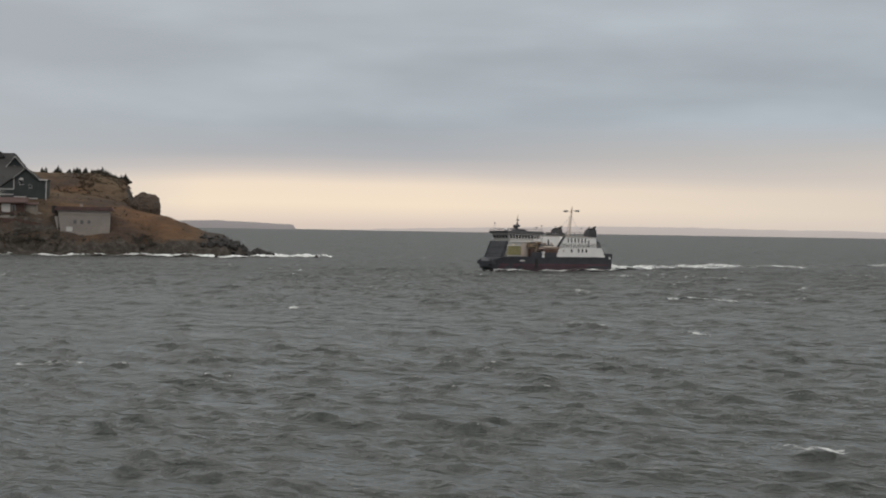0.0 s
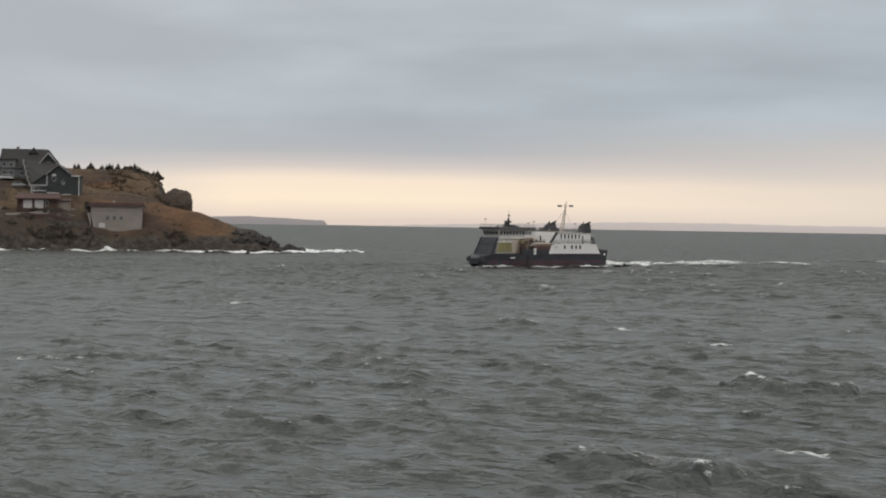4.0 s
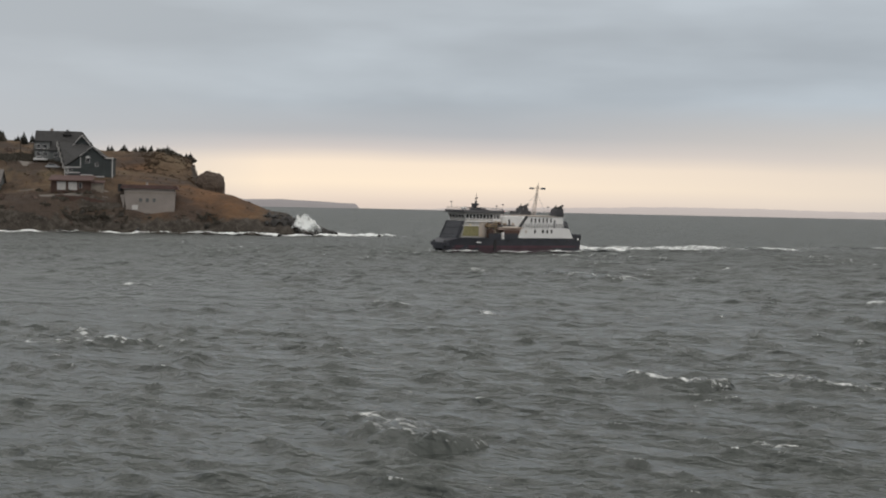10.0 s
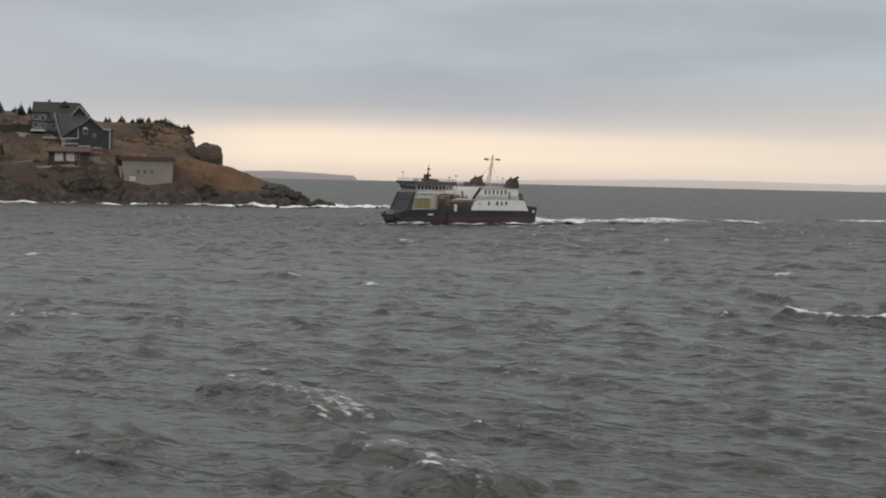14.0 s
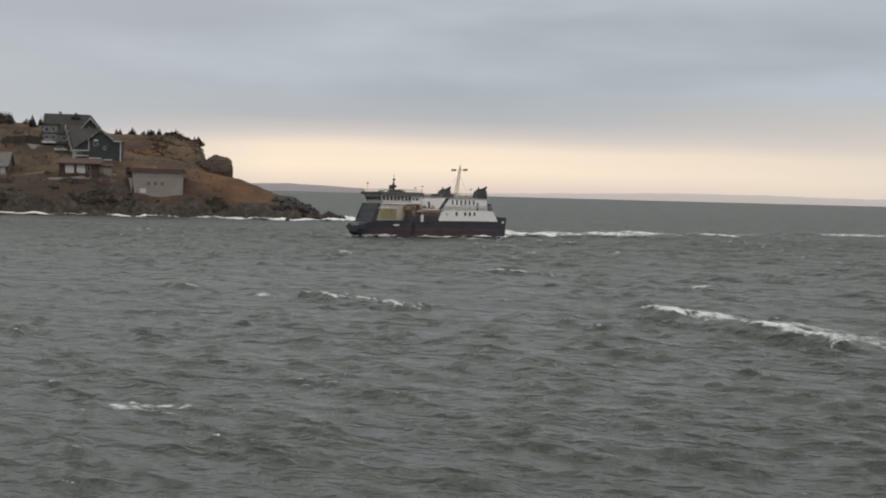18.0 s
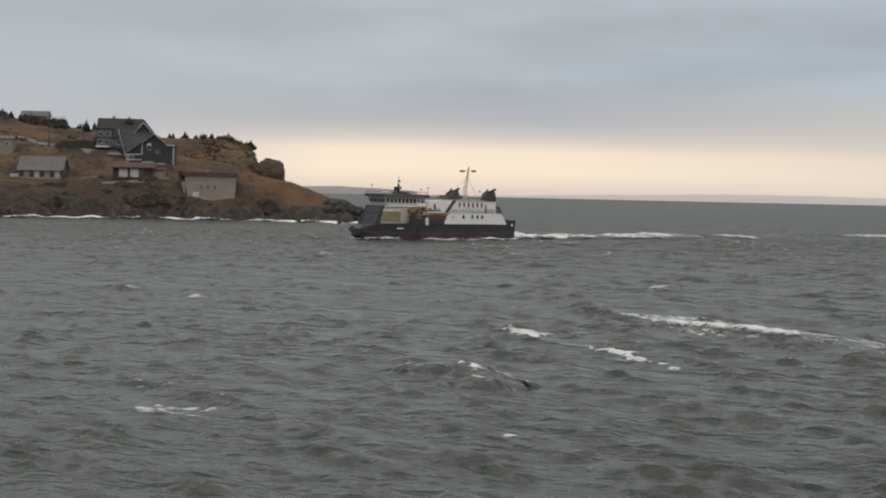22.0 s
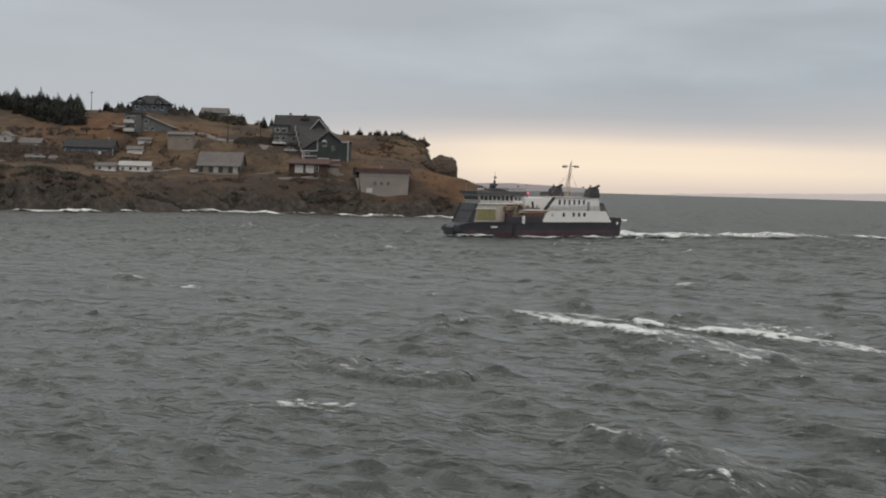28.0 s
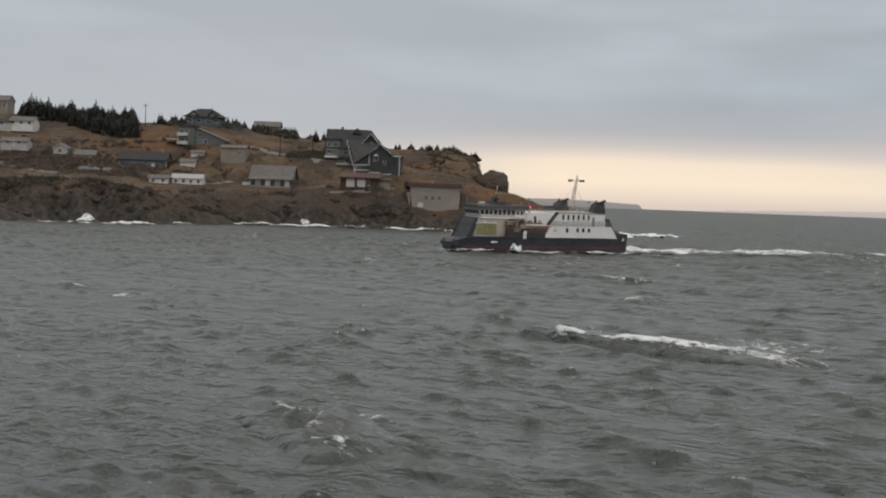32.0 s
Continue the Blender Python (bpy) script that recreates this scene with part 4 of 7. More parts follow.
def big_house():
    ob = thing("house", (-55.5, 546, 23.0), "large grey two-storey house with a charcoal roof and white gable trim", "house", "houses on the headland")
    part("wall", prism([(-6.5, -1.5), (6.5, -1.5), (6.5, 3.0), (0, 9.2), (-6.5, 3.0)], 0, -9.5, 4.5), "siding_grey", ob)
    g = gable_roof(14, 13, 3.0, 6.2)
    bmesh.ops.translate(g, verts=g.verts, vec=(-2.5, 0, 0))
    part("roof", g, "shingle", ob)
    part("end_wall", box(4.5, 9.4, -5.8, 5.8, -1.5, 3.2), "siding_grey", ob)
    bm = bmesh.new()
    a, b, c, d, e, f = (bm.verts.new(p) for p in ((4.2, -6.6, 3.1), (9.9, -6.6, 3.1), (9.9, 6.6, 3.1), (4.2, 6.6, 3.1), (4.2, 0, 9.3), (5.4, 0, 9.2)))
    for face in ((d, c, b, a), (a, b, f, e), (b, c, f), (c, d, e, f), (d, a, e)):
        bm.faces.new(face)
    part("end_roof", bm, "shingle", ob, "charcoal hipped end of the roof")
    part("left_bay", prism([(-9.3, -1.5), (-4.6, -1.5), (-4.6, 5.6), (-9.3, 5.6)], 1, -6.7, 0), "siding_grey", ob)
    part("bay_roof", box(-9.7, -4.2, -7.1, 0, 5.6, 5.85, 0.03), "shingle", ob)
    part("cross_gable", prism([(3.2, -1.5), (8.6, -1.5), (8.6, 4.6), (5.9, 7.8), (3.2, 4.6)], 1, -7.6, 0), "siding_dark", ob)
    g = gable_roof(5.4, 8.2, 4.6, 3.2, 0.4, 0.2, "y")
    bmesh.ops.translate(g, verts=g.verts, vec=(5.9, -3.9, 0))
    part("gable_roof", g, "shingle", ob)
    for s in (-1, 1):
        part("barge_board", prism([(5.9 + s * 3.1, 4.1), (5.9, 7.75), (5.9, 8.05), (5.9 + s * 3.1, 4.4)], 1, -8.55, -8.42), "trim", ob)
    part("turret_roof", prism([(-1.0, 8.0), (2.2, 8.0), (0.6, 9.9)], 1, -2.4, 1.0), "shingle", ob)
    for x, z in ((-8.2, 0.8), (-6.0, 0.8), (-8.2, 3.3), (-6.0, 3.3)):
        window(ob, x, z, 1.2, 1.3, -6.7)
    window(ob, -2.6, 0.6, 1.2, 1.3, -6.5)
    window(ob, 5.9, 3.6, 1.0, 1.3, -7.6)
    bm = bmesh.new()
    top = [bm.verts.new(p) for p in ((2.6, -26.0, -3.3), (7.4, -26.0, -1.8), (9.0, -6.2, 5.6), (-1.8, -6.2, 5.6))]
    low = [bm.verts.new(v.co - Vector((0, 0, 0.35))) for v in top]
    bm.faces.new(top)
    bm.faces.new(low[::-1])
    for k in range(4):
        bm.faces.new((low[k], low[(k + 1) % 4], top[(k + 1) % 4], top[k]))
    part("long_roof", bm, "shingle", ob, "long charcoal roof down to the dark house")
    for k in range(5):
        a, b = Vector((2.6, -26.0, -3.3)).lerp(Vector((-1.8, -6.2, 5.6)), k / 5), Vector((2.6, -26.0, -3.3)).lerp(Vector((-1.8, -6.2, 5.6)), (k + 1) / 5)
        part("rake_board", box(min(a.x, b.x) - 0.2, min(a.x, b.x), min(a.y, b.y), max(a.y, b.y), min(a.z, b.z) - 0.1, max(a.z, b.z) - 0.1), "siding_pale", ob)
    part("side_wall", prism([(-26.0, -4.5), (-6.2, -1.0), (-6.2, 5.2), (-26.0, -3.7)], 0, 2.7, 3.0), "siding_grey", ob)
    part("chimney", box(-5.2, -4.3, 0.5, 1.4, 8.0, 10.2, 0.03), "concrete", ob)
    for s in (-9.5, 4.4):
        part("corner_board", box(s, s + 0.15, -6.06, -5.9, -0.3, 5.0), "trim", ob)
    return ob


def concrete_house():
    """The low concrete house that stands into the slope over the rocks."""
    ob = thing("concrete_building", (-25.6, 499.9, 7.3), "low weathered concrete building with a brown roof above the rocks", "building")
    part("wall", prism([(-6.6, -2.4), (4.2, -2.2), (7.7, -0.8), (7.7, 6.0), (-7.6, 6.0), (-7.6, 4.2)], 1, 0, 9), "concrete", ob)
    part("parapet", box(-7.9, 7.9, -0.18, 0.25, 5.9, 6.25, 0.03), "concrete", ob)
    part("roof", prism([(-8.8, 6.25), (8.8, 6.25), (8.3, 7.35), (-8.2, 7.45)], 1, -0.5, 10.5), "shingle_red", ob)
    part("band", box(-7.2, 7.72, -0.06, 0.05, 4.7, 5.25, 0.02), "siding_beige", ob, "paler band under the eaves")
    for x in (-2.6, -0.6, 1.5):
        part("window", box(x - 0.45, x + 0.45, -0.05, 0.06, 2.2, 3.3), "siding_grey", ob, "small boarded window")
        part("sill", box(x - 0.55, x + 0.55, -0.12, 0.04, 2.05, 2.18), "concrete", ob)
    dr = part("door", box(-5.2, -3.4, -0.1, 0.04, -0.2, 1.2, 0.02), "door", ob, "low pale hatch door")
    part("handle", ball((-3.7, -0.15, 0.5), 0.06), "steel", dr)
    part("buttress", prism([(-8.8, 4.3), (-7.6, 4.3), (-7.6, -0.5)], 1, 0.4, 6), "concrete", ob)
    part("vent_pipe", rod((-1.0, 4.5, 7.3), (-1.0, 4.5, 8.3), 0.35), "concrete", ob, "short pale roof vent")
    part("water_tank", rod((-8.9, 1.5, 5.2), (-8.9, 1.5, 7.6), 0.75, n=14), "black", ob, "dark upright tank beside the wall")
    for k in range(5):
        x = -6.4 + k * 3.2
        part("joint", box(x - 0.04, x + 0.04, -0.03, 0.03, -0.4 if x < 4.5 else 0.2, 5.9), "concrete", ob)
    return ob


def low_house():
    """The low house with two pale doors."""
    ob = thing("garage_building", (-48.2, 503.5, 12.2), "low brown building with two pale doors and a red-brown roof", "garage")
    part("wall", box(-7.4, 4.6, 0, 7, -1.5, 3.4), "siding_brown", ob)
    part("roof", prism([(-0.9, 3.3), (8, 4.9), (8, 5.15), (-0.9, 3.55)], 0, -8.0, 5.4), "shingle_red", ob)
    part("fascia", box(-8.0, 5.4, -1.0, -0.88, 3.2, 3.55), "siding_brown", ob)
    for x in (-4.2, -0.8):
        dr = part("garage_door", box(x - 1.3, x + 1.3, -0.08, 0.04, 0.5, 3.0, 0.02), "door", ob, "pale panelled garage door")
        for k in range(3):
            part("panel_groove", box(x - 1.25, x + 1.25, -0.1, -0.07, 1.05 + k * 0.6, 1.09 + k * 0.6), "concrete", dr)
    window(ob, 1.5, 1.2, 0.7, 1.5, 0, False)
    part("annex", box(2.6, 8.2, 1.5, 6, -1.5, 2.8), "siding_beige", ob)
    part("annex_roof", prism([(1.0, 2.8), (6.5, 3.5), (6.5, 3.7), (1.0, 3.0)], 0, 2.4, 8.6), "shingle_red", ob)
    part("post", box(-7.3, -7.1, -0.8, -0.6, -1, 3.3), "siding_brown", ob)
    return ob


def lodge():
    ob = thing("house", (-78.8, 517.5, 11.0), "grey shingled bungalow with a glazed front porch", "house", "houses on the headland", rz=-4)
    part("wall", gable_body(13.5, 8, 3.6, 3.6), "siding_grey", ob)
    part("roof", gable_roof(13.5, 8, 3.7, 3.9, 0.6), "shingle_grey", ob)
    part("porch_wall", box(-6.6, 6.6, -5.4, -4, -1.5, 1.1), "siding_beige", ob)
    part("porch_roof", prism([(-5.8, 3.1), (-3.6, 4.2), (-3.6, 4.35), (-5.8, 3.25)], 0, -7.1, 7.1), "shingle_grey", ob)
    for k in range(9):
        x = -6.4 + k * 1.6
        part("porch_post", box(x - 0.1, x + 0.1, -5.4, -5.2, 1.1, 3.2), "siding_beige", ob)
        if k < 8:
            part("porch_pane", box(x + 0.1, x + 1.5, -5.32, -5.28, 1.1, 3.05), ("glass", "siding_beige", "glass", "siding_pale")[k % 4], ob)
    part("shed", box(-9.6, -6.9, -3.4, 1.0, -1.5, 2.2), "siding_white", ob, "small pale lean-to shed")
    part("shed_roof", prism([(-10.0, 2.1), (-6.6, 2.9), (-6.6, 3.05), (-10.0, 2.25)], 1, -3.8, 1.4), "shingle_grey", ob)
    return ob


def modern_house():
    ob = thing("house", (-111, 552, 25.4), "grey modern house with stacked white-edged balconies", "house", "houses on the headland")
    part("tower", box(-6.0, -0.5, -3.5, 5, -1.5, 6.4), "siding_grey", ob)
    part("tower_roof", box(-6.6, 0.0, -4.0, 5.4, 6.4, 6.7, 0.03), "shingle", ob)
    for z in (0.1, 3.0):
        b = part("balcony", box(-6.2, -2.6, -5.2, -3.5, z, z + 0.25), "trim", ob)
        part("railing", box(-6.2, -2.6, -5.2, -5.12, z + 0.25, z + 1.1), "trim", b, "white balcony railing")
        window(ob, -4.9, z + 0.5, 1.3, 1.8, -3.5)
        window(ob, -3.1, z + 0.5, 0.9, 1.8, -3.5)
    part("wing", prism([(-0.5, -1.5), (10, -1.5), (10, 1.8), (-0.5, 6.0)], 1, -2.5, 5), "siding_grey", ob)
    part("wing_roof", prism([(-0.5, 6.0), (10.6, 1.6), (10.6, 1.85), (-0.5, 6.25)], 1, -3.0, 5.5), "shingle_grey", ob)
    for x, z in ((1.2, 0.6), (3.2, 0.6), (1.2, 3.0)):
        window(ob, x, z, 1.1, 1.2, -2.5)
    part("deck", box(-10, -6, -4.4, 0, 1.6, 1.9), "trim", ob, "pale timber deck")
    for x in (-9.8, -6.4):
        part("deck_post", box(x - 0.1, x + 0.1, -4.3, -4.1, -2, 1.6), "siding_grey", ob)
    return ob


def hip_house():
    ob = thing("house", (-116, 590, 33.8), "charcoal hip-roofed house on the crest", "house", "houses on the headland")
    part("wall", box(-6.5, 6.5, -4.5, 4.5, -1.5, 3.2), "siding_blue", ob)
    for x, w in ((-3.6, 3.4), (3.4, 2.8)):
        part("dormer", prism([(x - w / 2, 2.6), (x + w / 2, 2.6), (x + w / 2, 3.9), (x, 5.2), (x - w / 2, 3.9)], 1, -5.0, -1.0), "siding_dark", ob)
        for sd in (-1, 1):
            part("dormer_roof", prism([(x + sd * (w / 2 + 0.3), 3.65), (x, 5.25), (x, 5.45), (x + sd * (w / 2 + 0.3), 3.85)], 1, -5.3, -0.9), "shingle", ob)
        window(ob, x, 3.0, 1.0, 1.0, -5.0)
    bm = bmesh.new()
    lo = [bm.verts.new(p) for p in ((-7.6, -5.3, 3.0), (7.6, -5.3, 3.0), (7.6, 5.3, 3.0), (-7.6, 5.3, 3.0))]
    hi = [bm.verts.new(p) for p in ((-2.6, -0.4, 6.2), (2.4, -0.4, 6.2), (2.4, 0.4, 6.2), (-2.6, 0.4, 6.2))]
    bm.faces.new(lo[::-1])
    bm.faces.new(hi)
    for k in range(4):
        bm.faces.new((lo[k], lo[(k + 1) % 4], hi[(k + 1) % 4], hi[k]))
    part("roof", bm, "shingle", ob)
    for x in (-4.6, -1.6, 1.6, 4.6):
        window(ob, x, 0.9, 1.3, 1.4, -4.5)
    part("aerial", rod((2.0, 0, 6.1), (2.0, 0, 7.8), 0.04), "steel", ob)
    return ob


dark_house()
big_house()
concrete_house()
low_house()
lodge()
modern_house()
hip_house()
house("slate-blue bungalow with pale window frames and a chimney", -125.2, 535, 16.2, 16.0, 8, 3.3, 2.6, "siding_blue", "shingle",
      wins=((-5.2, 0.9, 1.3, 1.2), (-2.6, 0.9, 1.3, 1.2), (0.0, 0.9, 1.1, 1.2), (2.3, 0.6, 0.9, 1.6), (5.2, 0.9, 1.3, 1.2)), door=3.6, chimney=5.8)
house("weathered beige two-storey house without trim", -95.8, 540, 19.3, 8.3, 8, 5.2, 0.9, "siding_beige", "shingle_grey",
      wins=((2.4, 3.2, 0.7, 0.8),), corner=False)
house("white trailer home with a low roof", -114.2, 509, 11.6, 6.4, 4, 1.7, 0.9, "siding_white", "shingle_grey", wins=((-1.8, 0.6, 0.8, 0.7), (1.4, 0.6, 0.8, 0.7)), corner=False)
house("white cottage with a row of small windows", -105.3, 511, 11.5, 9.8, 5, 2.1, 1.2, "siding_white", "siding_pale", wins=((-3.6, 0.7, 0.8, 0.8), (-1.2, 0.7, 0.8, 0.8), (1.2, 0.7, 0.8, 0.8), (3.6, 0.7, 0.8, 0.8)), corner=False)
house("white two-storey house below the wood", -178.5, 573, 30.2, 8.5, 8, 2.2, 1.6, "siding_white", "shingle_grey", wins=((-3, 1.2, 1, 1.1), (0, 1.2, 1, 1.1), (3, 1.2, 1, 1.1)))
house("white bungalow with an attached garage below the wood", -186, 572, 29.9, 8, 7, 2.0, 1.3, "siding_pale", "shingle", wins=((-2.6, 1.0, 1, 1), (0.6, 1.0, 1, 1)))
house("pale beige house on the crest", -200, 610, 37.4, 9, 9, 4.0, 2.0, "siding_beige", "shingle_grey", wins=((1.5, 1.6, 1.0, 1.2), (3.2, 1.6, 1.0, 1.2)))
house("white bungalow among brown shrubs", -170.5, 539, 22.6, 9.0, 6, 1.6, 1.2, "siding_pale", "shingle_grey", wins=((-2, 0.9, 1, 1), (1.8, 0.9, 1, 1)), door=0)
house("pale shed with a white gable", -155.0, 540, 20.2, 4.5, 5, 2.3, 1.3, "siding_pale", "shingle_grey", along="y", wins=((0, 0.9, 0.9, 0.9),))
house("pale grey cottage with two windows", -146.0, 538, 17.6, 7.0, 6, 2.8, 1.6, "siding_pale", "shingle_grey", wins=((-1.6, 0.9, 0.9, 1), (1.6, 0.9, 0.9, 1)))
house("white shed by the road", -141.5, 520, 13.6, 2.8, 3, 1.8, 0.8, "siding_white", "shingle_grey", name="shed", category="shed", corner=False)
house("white shed by the road", -134.5, 522, 13.6, 2.2, 3, 1.7, 0.7, "siding_white", "shingle_grey", name="shed", category="shed", corner=False)
house("white shed below the bungalow", -110.2, 534, 17.4, 5.0, 4, 1.8, 0.9, "siding_white", "shingle_grey", name="shed", category="shed", corner=False)
house("white shed beside the driveway", -108.5, 541, 20.6, 4.4, 3, 2.0, 0.6, "siding_white", "shingle_grey", name="shed", category="shed", corner=False)
house("pale low-roofed house behind dark shrubs on the crest", -94.3, 600, 30.6, 9.5, 7, 4.0, 1.8, "siding_beige", "shingle_grey", wins=((-2.5, 1.4, 1.2, 1.2), (2.5, 1.4, 1.2, 1.2)))


# ---- roads and cars ----
def strip(name, pts, width, label, lift=0.12):
    bm = bmesh.new()
    rows = []
    for i, (x, y) in enumerate(pts):
        a, b = Vector(pts[max(i - 1, 0)]), Vector(pts[min(i + 1, len(pts) - 1)])
        d = (b - a).normalized()
        n = Vector((-d.y, d.x)) * width / 2
        rows.append([bm.verts.new((x + n.x * s, y + n.y * s, gz(x + n.x * s, y + n.y * s) + lift + (0.1 if s == 0 else 0))) for s in (-1, 0, 1)] + [bm.verts.new((x + n.x * s, y + n.y * s, gz(x + n.x * s, y + n.y * s) - 1.0)) for s in (1, -1)])
    for a, b in zip(rows, rows[1:]):
        for k in range(5):
            bm.faces.new((a[k], a[(k + 1) % 5], b[(k + 1) % 5], b[k]))
    bmesh.ops.recalc_face_normals(bm, faces=bm.faces[:])
    return tagged(new(name, mesh_of(bm, name, "gravel")), label, "road", kind="structure")


def smooth_path(pts, n=40):
    t = np.linspace(0, len(pts) - 1, n)
    return [(float(np.interp(s, range(len(pts)), [p[0] for p in pts])), float(np.interp(s, range(len(pts)), [p[1] for p in pts]))) for s in t]


strip("road", smooth_path([(-192, 532), (-180, 526), (-169, 519.5), (-155, 511), (-147, 508.5)]), 4.0, "pale gravel road along the slope")
strip("driveway", smooth_path([(-93, 557), (-86, 549), (-81.5, 543.5), (-75, 538), (-71.9, 535), (-64, 533)]), 3.0, "pale gravel driveway down to the parked cars")
strip("path", smooth_path([(-102.5, 509.5), (-96, 516), (-89.6, 524.5)]), 3.2, "pale track beside the bungalow")
strip("footpath", smooth_path([(-66, 508.5), (-56.6, 513), (-47, 509.2), (-37.8, 506.6)]), 0.9, "narrow worn footpath below the garage")
strip("footpath", smooth_path([(-63, 500.6), (-50, 502.2), (-35, 503.4)]), 0.8, "narrow worn footpath along the terrace")


def car(x, y, z, rz, paint, label):
    ob = thing("car", (x, y, z), label, "car", "parked cars", rz=rz)
    part("body", prism([(-2.2, 0.35), (2.2, 0.35), (2.25, 0.75), (1.2, 0.92), (-2.1, 0.98), (-2.25, 0.7)], 1, -0.85, 0.85), paint, ob)
    cab = part("cabin", prism([(-1.7, 0.95), (1.15, 0.9), (0.5, 1.48), (-1.2, 1.5)], 1, -0.74, 0.74), paint, ob)
    part("side_window", prism([(-1.5, 1.0), (0.85, 0.98), (0.4, 1.38), (-1.15, 1.4)], 1, -0.78, -0.73), "glass", cab)
    for wx in (-1.35, 1.35):
        for wy in (-0.8, 0.62):
            w = part("wheel", rod((wx, wy, 0.33), (wx, wy + 0.2, 0.33), 0.33, n=14), "black", ob)
            part("hub", rod((wx, wy - 0.02, 0.33), (wx, wy + 0.02, 0.33), 0.18, n=10), "steel", w)
    return ob


car(-62.7, 537.0, gz(-62.7, 537.0) + 0.35, 3, "car_white", "white car parked at the end of the driveway")
car(-57.8, 528.7, gz(-57.8, 528.7) + 0.45, -3, "car_grey", "silver car parked beside the dark house")
car(-138.8, 519.4, gz(-138.8, 519.4) + 0.4, 8, "car_grey", "silver car parked on the road")


def pole(x, y, h, label="tall wooden utility pole with a crossarm"):
    ob = thing("utility_pole", (x, y, gz(x, y) - 0.5), label, "pole", "utility poles")
    part("post", rod((0, 0, 0), (0, 0, h), 0.16, 0.11), "bark", ob)
    part("crossarm", box(-0.9, 0.9, -0.06, 0.06, h - 0.8, h - 0.65), "bark", ob)
    for s in (-0.75, 0, 0.75):
        part("insulator", rod((s, 0, h - 0.65), (s, 0, h - 0.45), 0.05), "steel", ob)


for x, y, h in ((-138, 588, 9.0), (-80, 537, 8.0), (-69.5, 540, 8.0), (-171, 520, 8.0), (-130, 548, 8.0)):
    pole(x, y, h)


# ---- trees, shrubs and rocks ----
def spruce_meshes(seed, tall):
    """A small wind-worn spruce: trunk and a crown of drooping, uneven boughs."""
    rng = random.Random(seed)
    tr = rod((0, 0, -0.6), (0, 0, tall * 0.96), tall * 0.022, 0.02, 6)
    cr = bmesh.new()
    layers = 17
    for k in range(layers):
        f = k / (layers - 1)
        z = tall * (0.10 + 0.86 * f)
        reach = tall * 0.24 * (1 - f) ** 0.8 + 0.10
        for j in range(13 if f < 0.8 else 6):
            a = rng.uniform(0, math.tau)
            r = reach * rng.uniform(0.65, 1.1)
            if rng.random() < 0.1:
                continue
            d, n = Vector((math.cos(a), math.sin(a), 0)), Vector((-math.sin(a), math.cos(a), 0))
            w = r * 0.27
            tip = Vector((0, 0, z - r * rng.uniform(0.1, 0.45))) + d * r
            mid = Vector((0, 0, z + r * 0.05)) + d * r * 0.55
            root, under = Vector((0, 0, z + 0.12 * tall / 6)), mid - Vector((0, 0, r * 0.42))
            vs = [cr.verts.new(p) for p in (root, mid + n * w, tip, mid - n * w, under)]
            for tri in ((0, 1, 2), (0, 2, 3), (1, 4, 2), (4, 3, 2), (0, 4, 1), (0, 3, 4)):
                cr.faces.new([vs[i] for i in tri])
    add_rod(cr, (0, 0, tall * 0.9), (0, 0, tall * 1.03), 0.10, 0.01, 5)
    return mesh_of(tr, "trunk", "bark"), mesh_of(cr, "crown", "needles")


def shrub_mesh(seed, mat, n=46):
    """A low uneven thicket: small torn lumps with upright twigs that fray its outline."""
    rng = random.Random(seed)
    bm = bmesh.new()
    for _ in range(n):
        a, r = rng.uniform(0, math.tau), rng.uniform(0, 1) ** 0.6
        p = Vector((math.cos(a) * r * 1.1, math.sin(a) * r * 1.0, -0.1 + 0.25 * rng.random()))
        tip = p + Vector((rng.gauss(0, 0.16), rng.gauss(0, 0.16), (1.05 - 0.6 * r * r) * rng.uniform(0.45, 1.1)))
        t, w = rng.uniform(0, math.tau), rng.uniform(0.07, 0.15)
        side = Vector((math.cos(t), math.sin(t), 0)) * w
        mid = p.lerp(tip, 0.6)
        bm.faces.new([bm.verts.new(q) for q in (p, mid + side * 1.3, tip, mid - side * 1.3)])
    for _ in range(5):
        a, r = rng.uniform(0, math.tau), rng.uniform(0, 0.75)
        at = Vector((math.cos(a) * r, math.sin(a) * r, 0.05 + 0.38 * (1 - r) * rng.random()))
        b2 = bmesh.new()
        bmesh.ops.create_icosphere(b2, subdivisions=1, radius=rng.uniform(0.24, 0.40), matrix=Matrix.Translation(at))
        for v in b2.verts:
            v.co += Vector((rng.uniform(-1, 1), rng.uniform(-1, 1), rng.uniform(-1, 1))) * 0.13
        join(bm, b2)
    return mesh_of(bm, "shrub", mat)


def rock_mesh(seed, mat):
    rng = random.Random(seed)
    bm = bmesh.new()
    bmesh.ops.create_icosphere(bm, subdivisions=3, radius=1.0)
    off = Vector((rng.uniform(-50, 50), rng.uniform(-50, 50), 0))
    cuts = [(Vector((rng.gauss(0, 1), rng.gauss(0, 1), rng.gauss(0, 0.8))).normalized(), rng.uniform(0.5, 0.85)) for _ in range(9)]
    for v in bm.verts:
        for n, d in cuts:
            h = v.co.dot(n)
            if h > d:
                v.co -= n * (h - d)
        v.co *= 1 + 0.16 * noise.noise(v.co * 2.3 + off) + 0.07 * noise.noise(v.co * 6 + off)
    return mesh_of(bm, "rock", mat)


SPRUCES = [spruce_meshes(20 + k, 6.0) for k in range(5)]
rng = random.Random(11)


